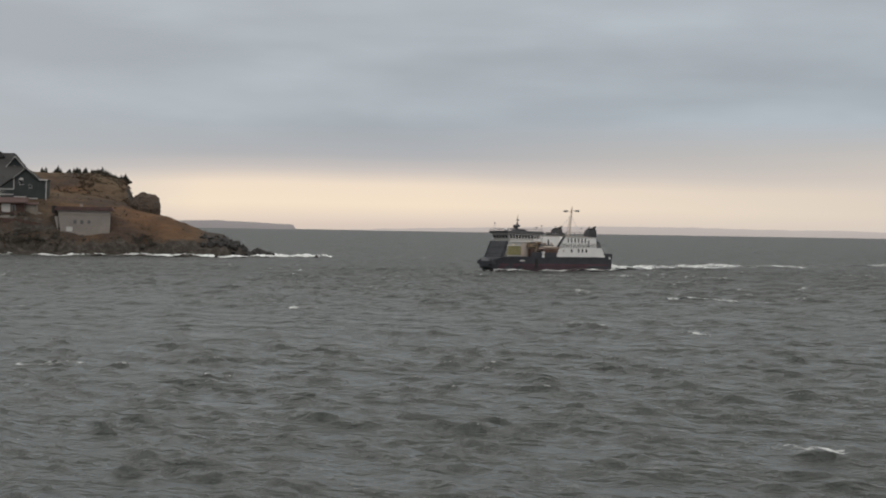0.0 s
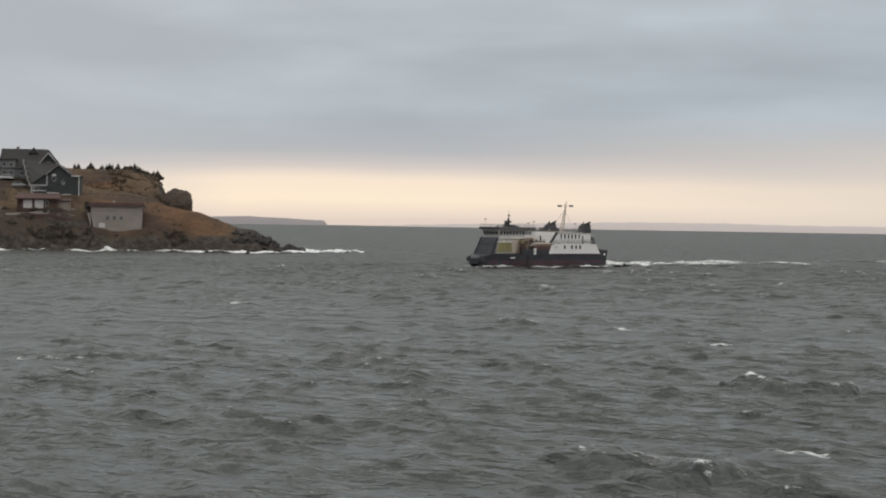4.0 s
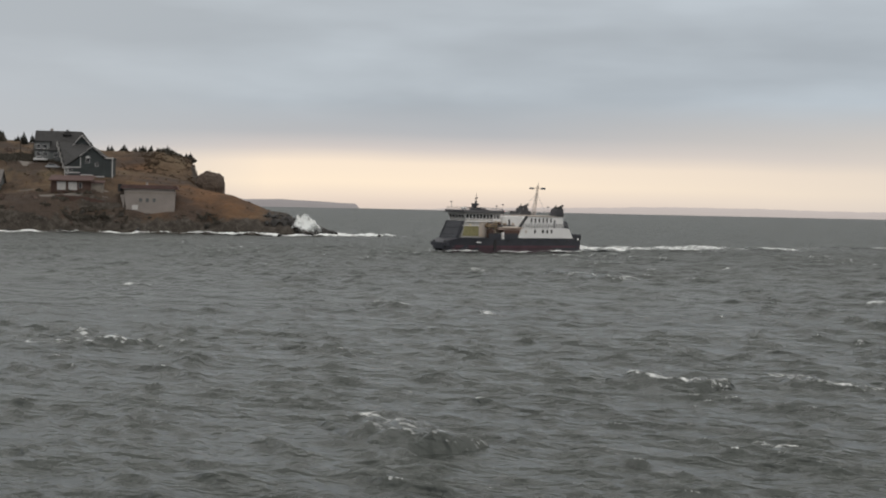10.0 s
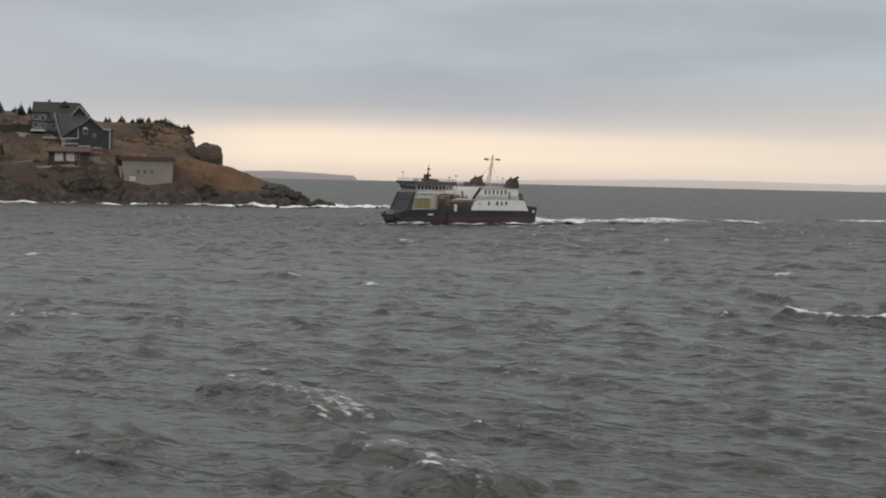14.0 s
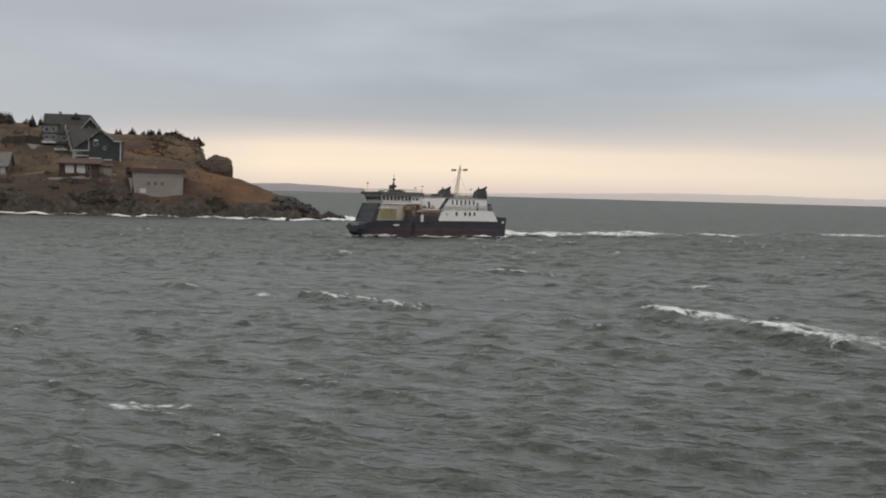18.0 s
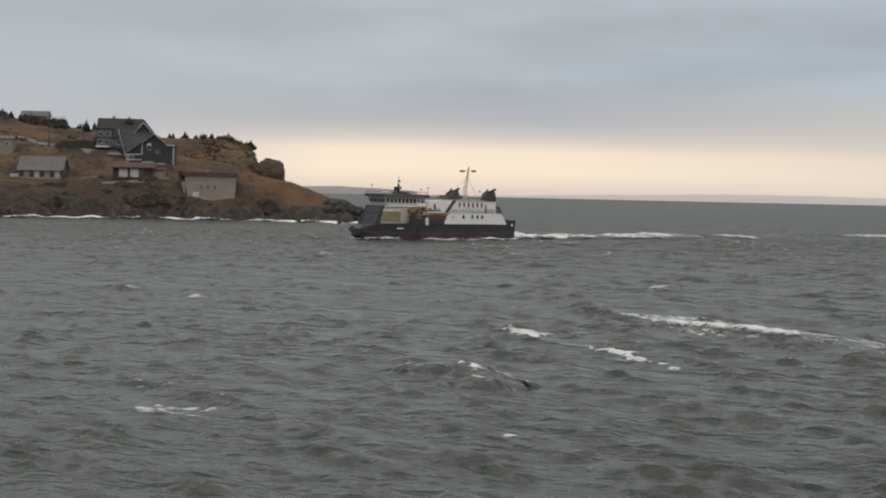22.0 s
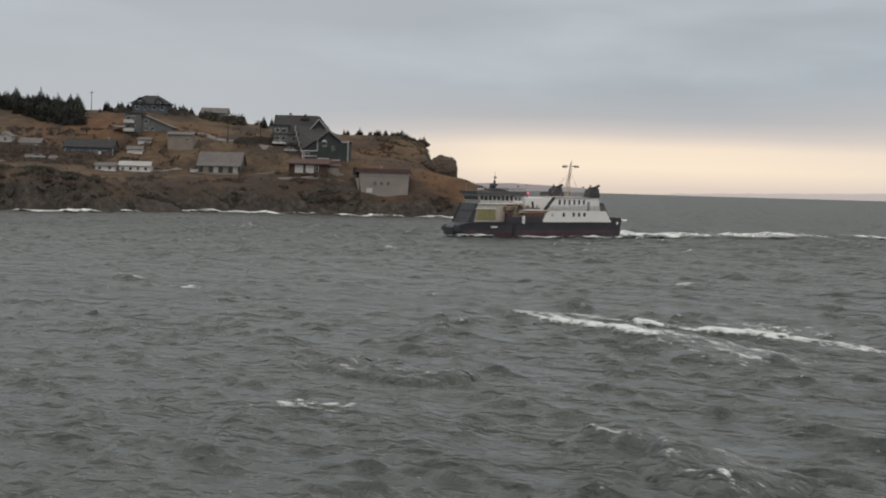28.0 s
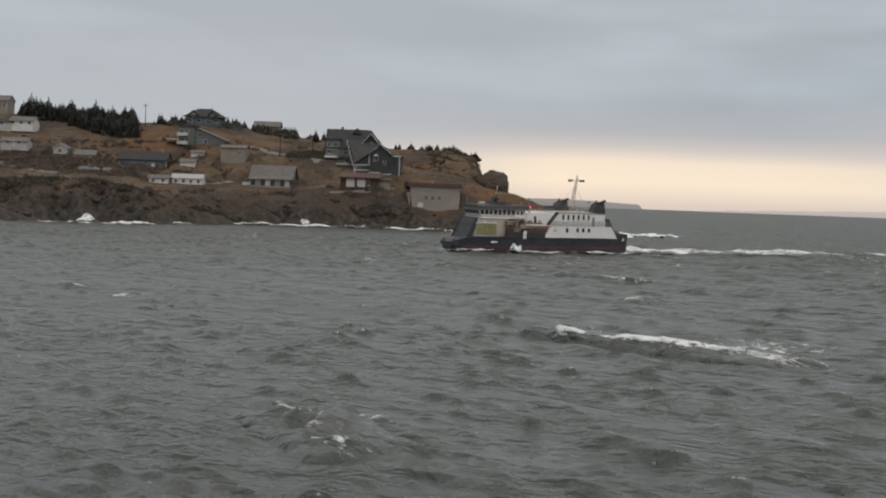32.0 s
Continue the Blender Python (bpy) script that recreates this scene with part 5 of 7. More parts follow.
def plant_spruce(x, y, tall, label="small dark wind-worn spruce", wide=1.15):
    tr, cr = SPRUCES[rng.randrange(5)]
    ob = thing("spruce", (x, y, gz(x, y) - 0.1), label, "tree", "spruces on the headland", rz=rng.uniform(0, 360))
    s = tall / 6.0
    ob.scale = (s * wide * rng.uniform(0.85, 1.25), s * wide * rng.uniform(0.85, 1.25), s)
    for n, me in (("trunk", tr), ("crown", cr)):
        new(n, me).parent = ob


# the dense wood on the left crest, its lower edge from the road's end down to the open slope
WOOD_EDGE = ((-190, 603), (-169, 591), (-160, 583), (-152, 577), (-143.6, 566), (-134, 560.6))
planted = 0
while planted < 235:
    x, y = rng.uniform(-190, -134), rng.uniform(560, 607)
    low = float(np.interp(x, *zip(*WOOD_EDGE)))
    if low < y and x < -134.6 - 0.25 * (y - 560.6):
        f = (x + 190) / 56
        plant_spruce(x, y, rng.uniform(3.9, 6.0) * (1.45 if rng.random() < 0.16 else 1.0) * (1.10 - 0.32 * f), "dark spruce in the dense wood below the crest", rng.uniform(1.3, 2.2))
        planted += 1
# singles along the crest
for k in range(110):
    x = -136 + 122 * rng.random()
    if -66 < x < -46 or -122 < x < -110:
        continue
    plant_spruce(x, 596 + rng.uniform(-7, 9) if x < -45 else 584 + rng.uniform(-3, 6), rng.uniform(1.8, 4.2) if x < -45 else rng.uniform(1.4, 3.4), "low spruce along the bare crest", rng.uniform(1.2, 2.1))

SHORE = ((-190, 404), (-150, 419), (-120, 434), (-104, 437), (-99, 448), (-94, 459), (-78, 481), (-60, 488), (-45, 491), (-25, 493.5), (-12, 494), (0, 492.5), (12, 491.5), (18, 493), (22, 498), (26, 502), (31, 506), (36, 511))


def shore_y(x):
    return float(np.interp(x, *zip(*SHORE)))


SHRUBS = {m: [shrub_mesh(40 + k, m) for k in range(4)] for m in ("twigs", "heath", "bracken")}


SCRUB = {"twigs": [], "heath": [], "bracken": []}


def plant_scrub(x, y, r, mat, lift=0.0):
    """One clump of the joined scrub, kept for later."""
    for _ in range(2):
        a, b, s = x + rng.gauss(0, 0.7) * r, y + rng.gauss(0, 0.7) * r, r * rng.uniform(0.5, 0.8)
        m = pose(a, b, gz(a, b) - 0.15 * s + lift, 0, 0, rng.uniform(0, 360)) @ Matrix.Diagonal((s * rng.uniform(0.8, 1.35), s * rng.uniform(0.8, 1.35), s * rng.uniform(0.8, 1.2), 1))
        SCRUB[mat].append((rng.randrange(4), m))


def join_scrub():
    for mat, clumps in SCRUB.items():
        co, faces, n = [], [], 0
        for k, m in clumps:
            me = SHRUBS[mat][k]
            v = np.empty(len(me.vertices) * 3, np.float32)
            me.vertices.foreach_get("co", v)
            a = np.array(m)
            co.append(v.reshape(-1, 3) @ a[:3, :3].T + a[:3, 3])
            faces += [tuple(i + n for i in p.vertices) for p in me.polygons]
            n += len(me.vertices)
        me = bpy.data.meshes.new("scrub")
        me.from_pydata(np.concatenate(co).tolist(), [], faces)
        me.materials.append(M[mat])
        tagged(new("scrub", me), {"twigs": "bare brown scrub on the slopes", "heath": "dark green-brown scrub on the slopes", "bracken": "dead brown bracken over the hill's shoulder"}[mat], "scrub", kind="stuff")


def plant_shrub(x, y, r, mat, label, lift=0.0):
    ob = new("shrub", SHRUBS[mat][rng.randrange(4)])
    ob.matrix_basis = pose(x, y, gz(x, y) - 0.15 * r + lift, 0, 0, rng.uniform(0, 360))
    ob.scale = (r * rng.uniform(0.8, 1.4), r * rng.uniform(0.8, 1.3), r * rng.uniform(0.7, 1.1))
    tagged(ob, label, "shrub", "shrubs on the headland")


for k in range(60):  # the brown thicket on the hill's right shoulder
    x = -34 + 21 * rng.random()
    plant_scrub(x, 554 + 22 * rng.random() + 6 * (x > -22), rng.uniform(0.5, 1.0), "bracken")
for k in range(26):  # dark shrubs on its crest
    plant_shrub(-26 + 11 * rng.random(), 580 + 6 * rng.random(), rng.uniform(1.1, 2.1), "heath", "dark shrub on the hill's crest")
for k in range(16):  # before the pale flat-roofed house
    plant_shrub(-97 + 11 * rng.random(), 590 + 4 * rng.random(), rng.uniform(2.6, 4.2), "heath", "dark shrub before the flat-roofed house")
for k in range(18):  # on both sides of the hip-roofed house
    plant_shrub((-127 if k % 2 else -107.5) + 4 * rng.random(), 583 + 6 * rng.random(), rng.uniform(1.8, 3.0), "heath", "tall dark shrub beside the hip-roofed house")
for k in range(60):  # among the houses on the left
    plant_shrub(-172 + 75 * rng.random(), 522 + 34 * rng.random(), rng.uniform(0.7, 1.7), rng.choice(("twigs", "twigs", "heath")), "bare shrub among the houses")
for k in range(50):  # at the cliff's edge
    x = -140 + 100 * rng.random()
    y = float(np.interp(x, (-150, -120, -104, -94, -78, -60, -45), (428, 446, 450, 470, 490, 496, 498))) + rng.uniform(0, 9)
    plant_shrub(x, y, rng.uniform(0.8, 1.8), rng.choice(("twigs", "heath")), "low dark shrub at the cliff's edge")
for k in range(150):  # scrub that hangs on the cove's low cliff
    x = -99 + 70 * rng.random()
    plant_scrub(x, shore_y(x) + rng.uniform(3.0, 6.5), rng.uniform(0.5, 0.9), "heath")
for k in range(14):  # scrub round the houses' gardens
    plant_shrub(-95 + 45 * rng.random(), 524 + 60 * rng.random(), rng.uniform(0.7, 1.6), rng.choice(("twigs", "heath")), "bare shrub on the open slope")
for k in range(22):  # the dark bank of shrubs on the near bluff
    plant_shrub(-121 + 11 * rng.random(), 446 + 8 * rng.random(), rng.uniform(1.0, 2.0), "heath", "dark shrub on the near bluff")


def knob():
    """The steep rock with a scrub cap that stands out behind the grass slope."""
    bm = bmesh.new()
    bmesh.ops.create_icosphere(bm, subdivisions=5, radius=1.0)
    for v in bm.verts:
        c = v.co.copy()
        c.x = math.copysign(abs(c.x) ** 0.6, c.x) * 4.9
        c.y *= 9
        c.z = math.copysign(abs(c.z) ** 0.75, c.z) * 5.8
        k = 0.55 * noise.noise(c * 0.3) + 0.38 * abs(noise.noise(c * 0.8)) + 0.2 * noise.noise(c * 1.7)
        v.co = c + c.normalized() * k * 1.4
        v.co.z -= 0.15 * max(0, v.co.x)
    ob = new("rock_outcrop", mesh_of(bm, "rock_outcrop", "knob_rock"))
    ob.matrix_basis = pose(-7.7, 546, 14.0)
    tagged(ob, "steep dark rock outcrop with a scrub cap", "rock")
    for k in range(130):
        x = -10.6 + 5.4 * rng.random()
        plant_scrub(x, 540 + 10 * rng.random(), rng.uniform(0.5, 1.0), "twigs", 19.0 - 0.12 * (x + 13) - gz(x, 545) - 1.1)


knob()
for k in range(520):  # bare thickets between the houses on the left
    plant_scrub(-182 + 88 * rng.random(), 514 + 48 * rng.random(), rng.uniform(0.4, 1.3) * (1.2 if rng.random() < 0.2 else 0.9), "twigs" if k % 4 else "heath")
for k in range(150):  # thick growth under the wood
    x = rng.uniform(-190, -136)
    plant_scrub(x, float(np.interp(x, *zip(*WOOD_EDGE))) + 1.5 + 16 * rng.random(), rng.uniform(1.4, 2.4), "heath")
for k in range(330):  # dark growth on the near bluff and along its edge
    x = -165 + 70 * rng.random()
    plant_scrub(x, shore_y(x) + 6 + 40 * rng.random() ** 1.6, rng.uniform(0.6, 1.7), "heath" if k % 3 == 0 else "twigs")
for k in range(120):  # the dark clumps at the bluff's brow
    x = -122 + 15 * rng.random() if k % 5 < 3 else -150 + 22 * rng.random()
    plant_scrub(x, shore_y(x) + 9 + 12 * rng.random(), rng.uniform(1.3, 2.2), "heath")
for k in range(260):  # growth along the cove's low cliff and under the terrace
    x = -99 + 95 * rng.random()
    plant_scrub(x, shore_y(x) + rng.uniform(2.5, 7.5), rng.uniform(0.4, 0.9), "heath" if k % 5 else "twigs")
for k in range(260):  # brown growth over the hill's shoulder
    plant_scrub(-38 + 25 * rng.random(), 550 + 33 * rng.random(), rng.uniform(0.35, 0.75), "bracken")
for k in range(130):  # bare thickets that half hide the houses on the left
    plant_scrub(-184 + 66 * rng.random(), 511 + 24 * rng.random(), rng.uniform(1.2, 2.3), "twigs" if k % 6 else "heath")
for k in range(20):  # heather on the open slope
    plant_scrub(-100 + 62 * rng.random(), 506 + 64 * rng.random(), rng.uniform(0.3, 0.8), "twigs")
for k in range(40):  # hedge behind the parked cars and under the large house
    plant_scrub(-73 + 17 * rng.random(), 538.5 + 2.5 * rng.random(), rng.uniform(0.8, 1.5), "heath")
for k in range(150):  # the dark bank behind the parked cars
    x = -77 + 20 * rng.random()
    plant_scrub(x, (533.5 if x < -67.5 else 540.0) + 20 * rng.random() * (1 if x < -66 else 0.3), rng.uniform(0.9, 1.7), "heath")
for k in range(75):  # bare thickets before the cottages on the left
    plant_scrub(-160 + 24 * rng.random(), 525 + 8 * rng.random(), rng.uniform(1.1, 1.9), "twigs")
for k in range(150):  # dark growth that covers the foot of the cove's cliff
    x = -97 + 92 * rng.random()
    plant_scrub(x, shore_y(x) + rng.uniform(1.8, 5.0), rng.uniform(0.4, 0.8), "heath")
join_scrub()
ROCKS = [rock_mesh(60 + k, "rock") for k in range(5)] + [rock_mesh(70 + k, "wet_rock") for k in range(4)]


def rock(x, y, z, r, wet, label):
    ob = new("rock", ROCKS[5 + rng.randrange(4)] if wet else ROCKS[rng.randrange(5)])
    ob.matrix_basis = pose(x, y, z, rng.uniform(-20, 20), rng.uniform(-20, 20), rng.uniform(0, 360))
    ob.scale = (r * rng.uniform(0.8, 1.5), r * rng.uniform(0.7, 1.2), r * rng.uniform(0.5, 0.95))
    tagged(ob, label, "rock", "shore rocks")


for k in range(90):
    x = -165 + 198 * rng.random()
    d = rng.uniform(-1.0, 6.5)
    y = shore_y(x) + d
    rock(x, y, max(gz(x, y), -0.4) + rng.uniform(-0.3, 0.2), rng.uniform(0.5, 1.2) if d > 1.2 else rng.uniform(0.5, 1.4), d < 1.2, "wet black rock at the water's edge" if d < 1.2 else "dark rock at the foot of the slope")
for x, y, r in ((25.0, 507, 1.9), (26.5, 508.5, 2.2), (28.0, 507.5, 2.5), (29.4, 509, 2.2), (30.6, 508, 1.8), (31.8, 509.5, 1.3), (23.5, 504, 1.5), (22.0, 501, 1.2), (27.0, 504.5, 1.0), (24.6, 502, 0.8), (46.5, 509, 0.7), (14, 486, 0.9), (20.5, 497, 1.3), (2, 488, 0.8)):
    rock(x, y, 0.7 if 24 < x < 32 else 0.25, r, True, "low black reef rock washed by the surf")


for k in range(34):  # broken black rock along the tail of the point
    x = 10 + 14 * rng.random()
    y = shore_y(x) + rng.uniform(2, 12)
    rock(x, y, gz(x, y), rng.uniform(0.7, 1.7), True, "broken black rock on the tail of the point")
for k in range(7):  # tilted slabs that stand out of the near bluff
    x = -124 + 26 * rng.random()
    y = shore_y(x) + rng.uniform(1.0, 6.0)
    ob = new("rock", ROCKS[rng.randrange(5)])
    ob.matrix_basis = pose(x, y, gz(x, y) - 0.6, rng.uniform(-15, 15), rng.uniform(6, 20), rng.uniform(-25, 25))
    ob.scale = (rng.uniform(0.6, 1.1), rng.uniform(0.9, 1.6), rng.uniform(1.6, 2.6))
    tagged(ob, "tilted rock slab on the near bluff", "rock", "shore rocks")


def fence():
    """The low dark timber wall below the garage."""
    ob = thing("retaining_wall", (-44, 501.2, 0), "low dark timber wall along the terrace", "wall")
    for k in range(9):
        x = -9 + k * 2.1
        z = gz(-44 + x, 501.2)
        part("panel", box(x - 1.02, x + 1.02, -0.1, 0.1, z - 1.2, z + 0.75, 0.02), "siding_brown", ob)
        part("post", box(x - 1.12, x - 0.98, -0.16, 0.14, z - 1.2, z + 0.9), "bark", ob)


fence()


def tufts():
    """Stiff brown grass and heather that roughens the ground's outline."""
    r = np.random.default_rng(5)
    n = 1100
    x = r.uniform(-175, 26, n)
    y = np.array([shore_y(v) for v in x]) + 5 + r.uniform(0, 1, n) ** 1.3 * 100
    z = ground_z(x, y)
    k = z > 3.5
    x, y, z = x[k], y[k], z[k]
    verts, faces = [], []
    for a, b, c in zip(x, y, z):
        for _ in range(3):
            h, w, t = r.uniform(0.12, 0.32), r.uniform(0.2, 0.5), r.uniform(0, math.tau)
            i = len(verts)
            dx, dy = math.cos(t) * w, math.sin(t) * w
            verts += [(a - dx, b - dy, c - 0.3), (a + dx, b + dy, c - 0.3), (a + dx * 0.5 + r.uniform(-0.2, 0.2), b + dy * 0.5, c + h * 0.8), (a - dx * 0.6, b - dy * 0.6 + r.uniform(-0.2, 0.2), c + h)]
            faces.append((i, i + 1, i + 2, i + 3))
    me = bpy.data.meshes.new("grass")
    me.from_pydata(verts, [], faces)
    me.materials.append(M["straw"])
    tagged(new("grass", me), "tufts of brown autumn grass and heather", "grass", kind="stuff")


tufts()
# ---- ferry ----
def loft(stations):
    """A closed skin over cross-sections of equal count."""
    bm = bmesh.new()
    rings = [[bm.verts.new(p) for p in s] for s in stations]
    n = len(rings[0])
    for a, b in zip(rings, rings[1:]):
        for k in range(n):
            bm.faces.new((a[k], a[(k + 1) % n], b[(k + 1) % n], b[k]))
    bm.faces.new(rings[0])
    bm.faces.new(rings[-1][::-1])
    bmesh.ops.recalc_face_normals(bm, faces=bm.faces[:])
    return bm


# along, half breadth at the deck and low down, keel and deck heights
HULL = ((-20.2, 5.3, 5.0, -0.6, 3.45), (-18, 5.4, 5.2, -1.6, 3.45), (-10, 5.45, 5.3, -1.6, 3.45), (0, 5.45, 5.3, -1.6, 3.45), (9, 5.45, 5.3, -1.6, 3.45),
        (12.5, 5.3, 5.0, -1.6, 3.45), (15, 4.5, 3.9, -1.2, 3.45), (17, 3.4, 2.7, -0.2, 3.2), (18.6, 2.4, 1.8, 0.6, 2.7), (19.5, 1.7, 1.3, 1.0, 2.3))


def hull_at(x, k):
    return float(np.interp(x, [h[0] for h in HULL], [h[k] for h in HULL]))


def hull_half(x, z):
    """Half the hull's breadth at a place along it and a height."""
    lo, hi = hull_at(x, 2), hull_at(x, 1)
    return lo + (hi - lo) * min(max(z / 3.4, 0), 1)


def hull_band(z0, z1, proud, fore=19.5):
    """A band of plating round the hull between two heights, from the stern to a place forward."""
    st = []
    for x in [h[0] for h in HULL if h[0] < fore] + [fore]:
        lo, hi = max(z0, hull_at(x, 3) - (0.02 if proud else 0)), min(z1, hull_at(x, 4))
        lo = min(lo, hi - 0.02)
        a, b = hull_half(x, lo) + proud, hull_half(x, hi) + proud
        e = -proud if x < -20 else 0
        st.append([(x + e, -a, lo), (x + e, -b, hi), (x + e, b, hi), (x + e, a, lo)])
    return loft(st)


def rail(name, parent, pts, h, gap=1.3, mat="white", bars_at=(0.5, 1.0)):
    """Posts and two bars along a line of points, each post a part."""
    ob = None
    bars = bmesh.new()
    for a, b in zip(pts, pts[1:]):
        for k in bars_at:
            add_rod(bars, Vector(a) + Vector((0, 0, h * k)), Vector(b) + Vector((0, 0, h * k)), 0.035, n=5)
    ob = part(name, bars, mat, parent)
    for a, b in zip(pts, pts[1:]):
        n = max(1, int((Vector(b) - Vector(a)).length / gap))
        for i in range(n + 1):
            p = Vector(a).lerp(Vector(b), i / n)
            part("post", rod(p, p + Vector((0, 0, h)), 0.035, n=5), mat, ob)
    return ob


def ship_window(parent, x0, x1, z0, z1, y, s=1):
    """A dark pane in a slim frame on a side wall; s: 1 to port, -1 to starboard."""
    f = bmesh.new()
    t = 0.06
    for a, b, c, d in ((x0 - t, x1 + t, z1, z1 + t), (x0 - t, x1 + t, z0 - t, z0), (x0 - t, x0, z0, z1), (x1, x1 + t, z0, z1)):
        add_box(f, a, b, min(s * y, s * (y + 0.05)), max(s * y, s * (y + 0.05)), c, d)
    ob = part("window", f, "white", parent)
    part("pane", box(x0, x1, min(s * y, s * (y + 0.025)), max(s * y, s * (y + 0.025)), z0, z1), "glass", ob)


def build_ferry():
    ship = thing("ferry", (0, 0, 0), "small navy and white car ferry with raised bow ramp", "ferry")
    hull = part("hull", hull_band(-1.6, 3.45, 0.0), "navy", ship)
    part("boot_topping", hull_band(-1.5, 1.34, 0.03, 17.5), "boot", hull, "dark maroon lower plating")
    part("stripe", hull_band(1.32, 1.74, 0.05, 17.0), "stripe", hull, "thin red line round the hull")
    part("rubbing_strake", hull_band(3.2, 3.42, 0.10, 15.0), "navy", hull)
    for s in (-1, 1):
        part("name_bar", box(11.4, 12.9, min(s * 5.36, s * 5.48), max(s * 5.36, s * 5.48), 2.35, 2.62), "white", hull, "plain white bar for the ship's name")
        part("side_door", box(6.9, 7.7, min(s * 5.4, s * 5.52), max(s * 5.4, s * 5.52), 0.6, 3.0), "black", hull, "black recessed side door")
        for x in (-16.0, -12.0, -7.0, -2.0, 3.0):
            part("scupper", box(x, x + 0.5, min(s * 5.4, s * 5.5), max(s * 5.4, s * 5.5), 2.75, 2.95), "black", hull)
        part("bow_cheek", prism([(15.4, 3.1), (16.6, 3.2), (18.2, 2.75), (19.4, 2.4), (19.4, 1.6), (15.4, 1.6)], 1, min(s * 1.2, s * 2.4), max(s * 1.2, s * 2.4)), "navy", hull)
        part("fender", rod((18.9, s * 1.8, 1.2), (19.0, s * 1.8, 2.75), 0.28, n=10), "black", hull)
        part("bulwark", box(0.2, 9.2, min(s * 5.3, s * 5.46), max(s * 5.3, s * 5.46), 3.42, 4.5), "navy", hull)
        part("quarter", box(-20.2, -17.6, min(s * 4.6, s * 5.42), max(s * 4.6, s * 5.42), 3.42, 4.35), "navy", hull)
        part("quarter_mark", box(-19.4, -18.9, min(s * 5.42, s * 5.47), max(s * 5.42, s * 5.47), 3.0, 3.5), "white", hull, "small pale draught mark")
    part("stern_ramp", prism([(-20.3, 3.4), (-19.6, 3.4), (-20.0, 4.4), (-20.6, 4.4)], 1, -3.4, 3.4), "ramp", hull, "folded stern ramp")

    ramp = part("bow_ramp", prism([(17.0, 1.3), (17.6, 1.3), (14.55, 7.1), (14.0, 7.1)], 1, -2.9, 2.9), "ramp", ship, "raised navy bow ramp")
    for y in (-2.75, 2.65):
        part("edge_flange", prism([(17.58, 1.35), (17.8, 1.35), (14.75, 7.1), (14.53, 7.1)], 1, y, y + 0.1), "navy", ramp)
    for k in range(3):
        z = 2.6 + 1.5 * k
        x = 17.6 - (z - 1.3) * 0.526
        part("rib", box(x - 0.02, x + 0.05, -2.6, 2.6, z - 0.05, z + 0.05), "ramp", ramp)

    # white block aft: two decks
    low = part("lower_house", prism([(0.4, 3.42), (-1.1, 5.58), (-16.05, 5.72), (-17.6, 3.42)], 1, -5.42, 5.42), "white", ship, "white lower passenger deck")
    up = part("upper_house", prism([(-0.6, 5.5), (-3.0, 8.35), (-14.5, 8.42), (-14.95, 5.6)], 1, -4.9, 4.9), "white", ship, "white upper passenger deck")
    for s in (-1, 1):
        ship_window(low, -5.35, -4.75, 4.55, 5.4, 5.42, s)
        for x in (-7.9, -9.3, -10.7):
            ship_window(low, x, x + 0.6, 4.6, 5.4, 5.42, s)
        part("emblem", rod((-2.2, s * 5.40, 4.9), (-2.2, s * 5.45, 4.9), 0.33, n=6), "dirty", low, "small faded emblem")
        for k in range(6):
            x = -4.6 - k * 1.25
            ship_window(up, x, x + 0.5, 7.0, 8.0, 4.9, s)
        dr = part("door", box(-12.1, -11.5, min(s * 4.88, s * 4.95), max(s * 4.88, s * 4.95), 5.75, 7.6), "steel", up, "grey side door")
        part("handle", ball((-11.6, s * 4.98, 6.7), 0.05), "steel", dr)
        rail("railing", low, [(-1.4, s * 5.3, 5.6), (-15.8, s * 5.3, 5.72)], 1.05, 0.9, "steel", (0.2, 0.4, 0.6, 0.8, 1.0))
    part("house_top", box(-14.7, -3.1, -5.1, 5.1, 8.40, 8.52), "dirty", up)
    aft = part("aft_casing", prism([(-14.9, 5.6), (-14.9, 7.35), (-16.1, 7.3), (-17.7, 4.2), (-17.6, 3.42), (-16.9, 3.42)], 1, -4.6, 4.6), "navy", ship, "navy sloping aft casing")
    for s in (-1, 1):
        rail("railing", aft, [(-14.6, s * 5.0, 8.5), (-3.4, s * 5.0, 8.5)], 0.95, 1.5, "roof_dark")
    part("dark_screen", box(-13.2, -6.4, -4.4, -4.3, 8.5, 9.4), "roof_dark", up)

    # twin funnels
    for x, y in ((-10.5, -4.6), (-13.2, 4.2)):
        fun = part("funnel", prism([(x + 1.6, 8.4), (x + 1.0, 10.1), (x - 1.15, 10.3), (x - 1.3, 8.4)], 1, y - 0.9, y + 0.9), "roof_dark", ship, "dark funnel casing")
        part("funnel_cap", prism([(x + 0.9, 10.1), (x + 0.2, 10.6), (x - 1.1, 10.65), (x - 1.0, 10.3)], 1, y - 0.7, y + 0.7), "black", fun)
        part("exhaust", rod((x - 0.5, y, 10.4), (x - 1.9, y, 10.95), 0.26, n=10), "black", fun, "black raked exhaust pipe")
        part("vent", rod((x + 0.4, y, 10.4), (x + 0.4, y, 11.0), 0.15, n=8), "black", fun)

    # lattice mast between them
    mast = part("mast", rod((-9.5, 0.35, 8.4), (-11.0, 0.1, 16.1), 0.09, 0.05), "dirty", ship, "pale lattice mast")
    part("mast_leg", rod((-9.5, -0.35, 8.4), (-10.9, -0.1, 15.6), 0.09, 0.05), "dirty", mast)
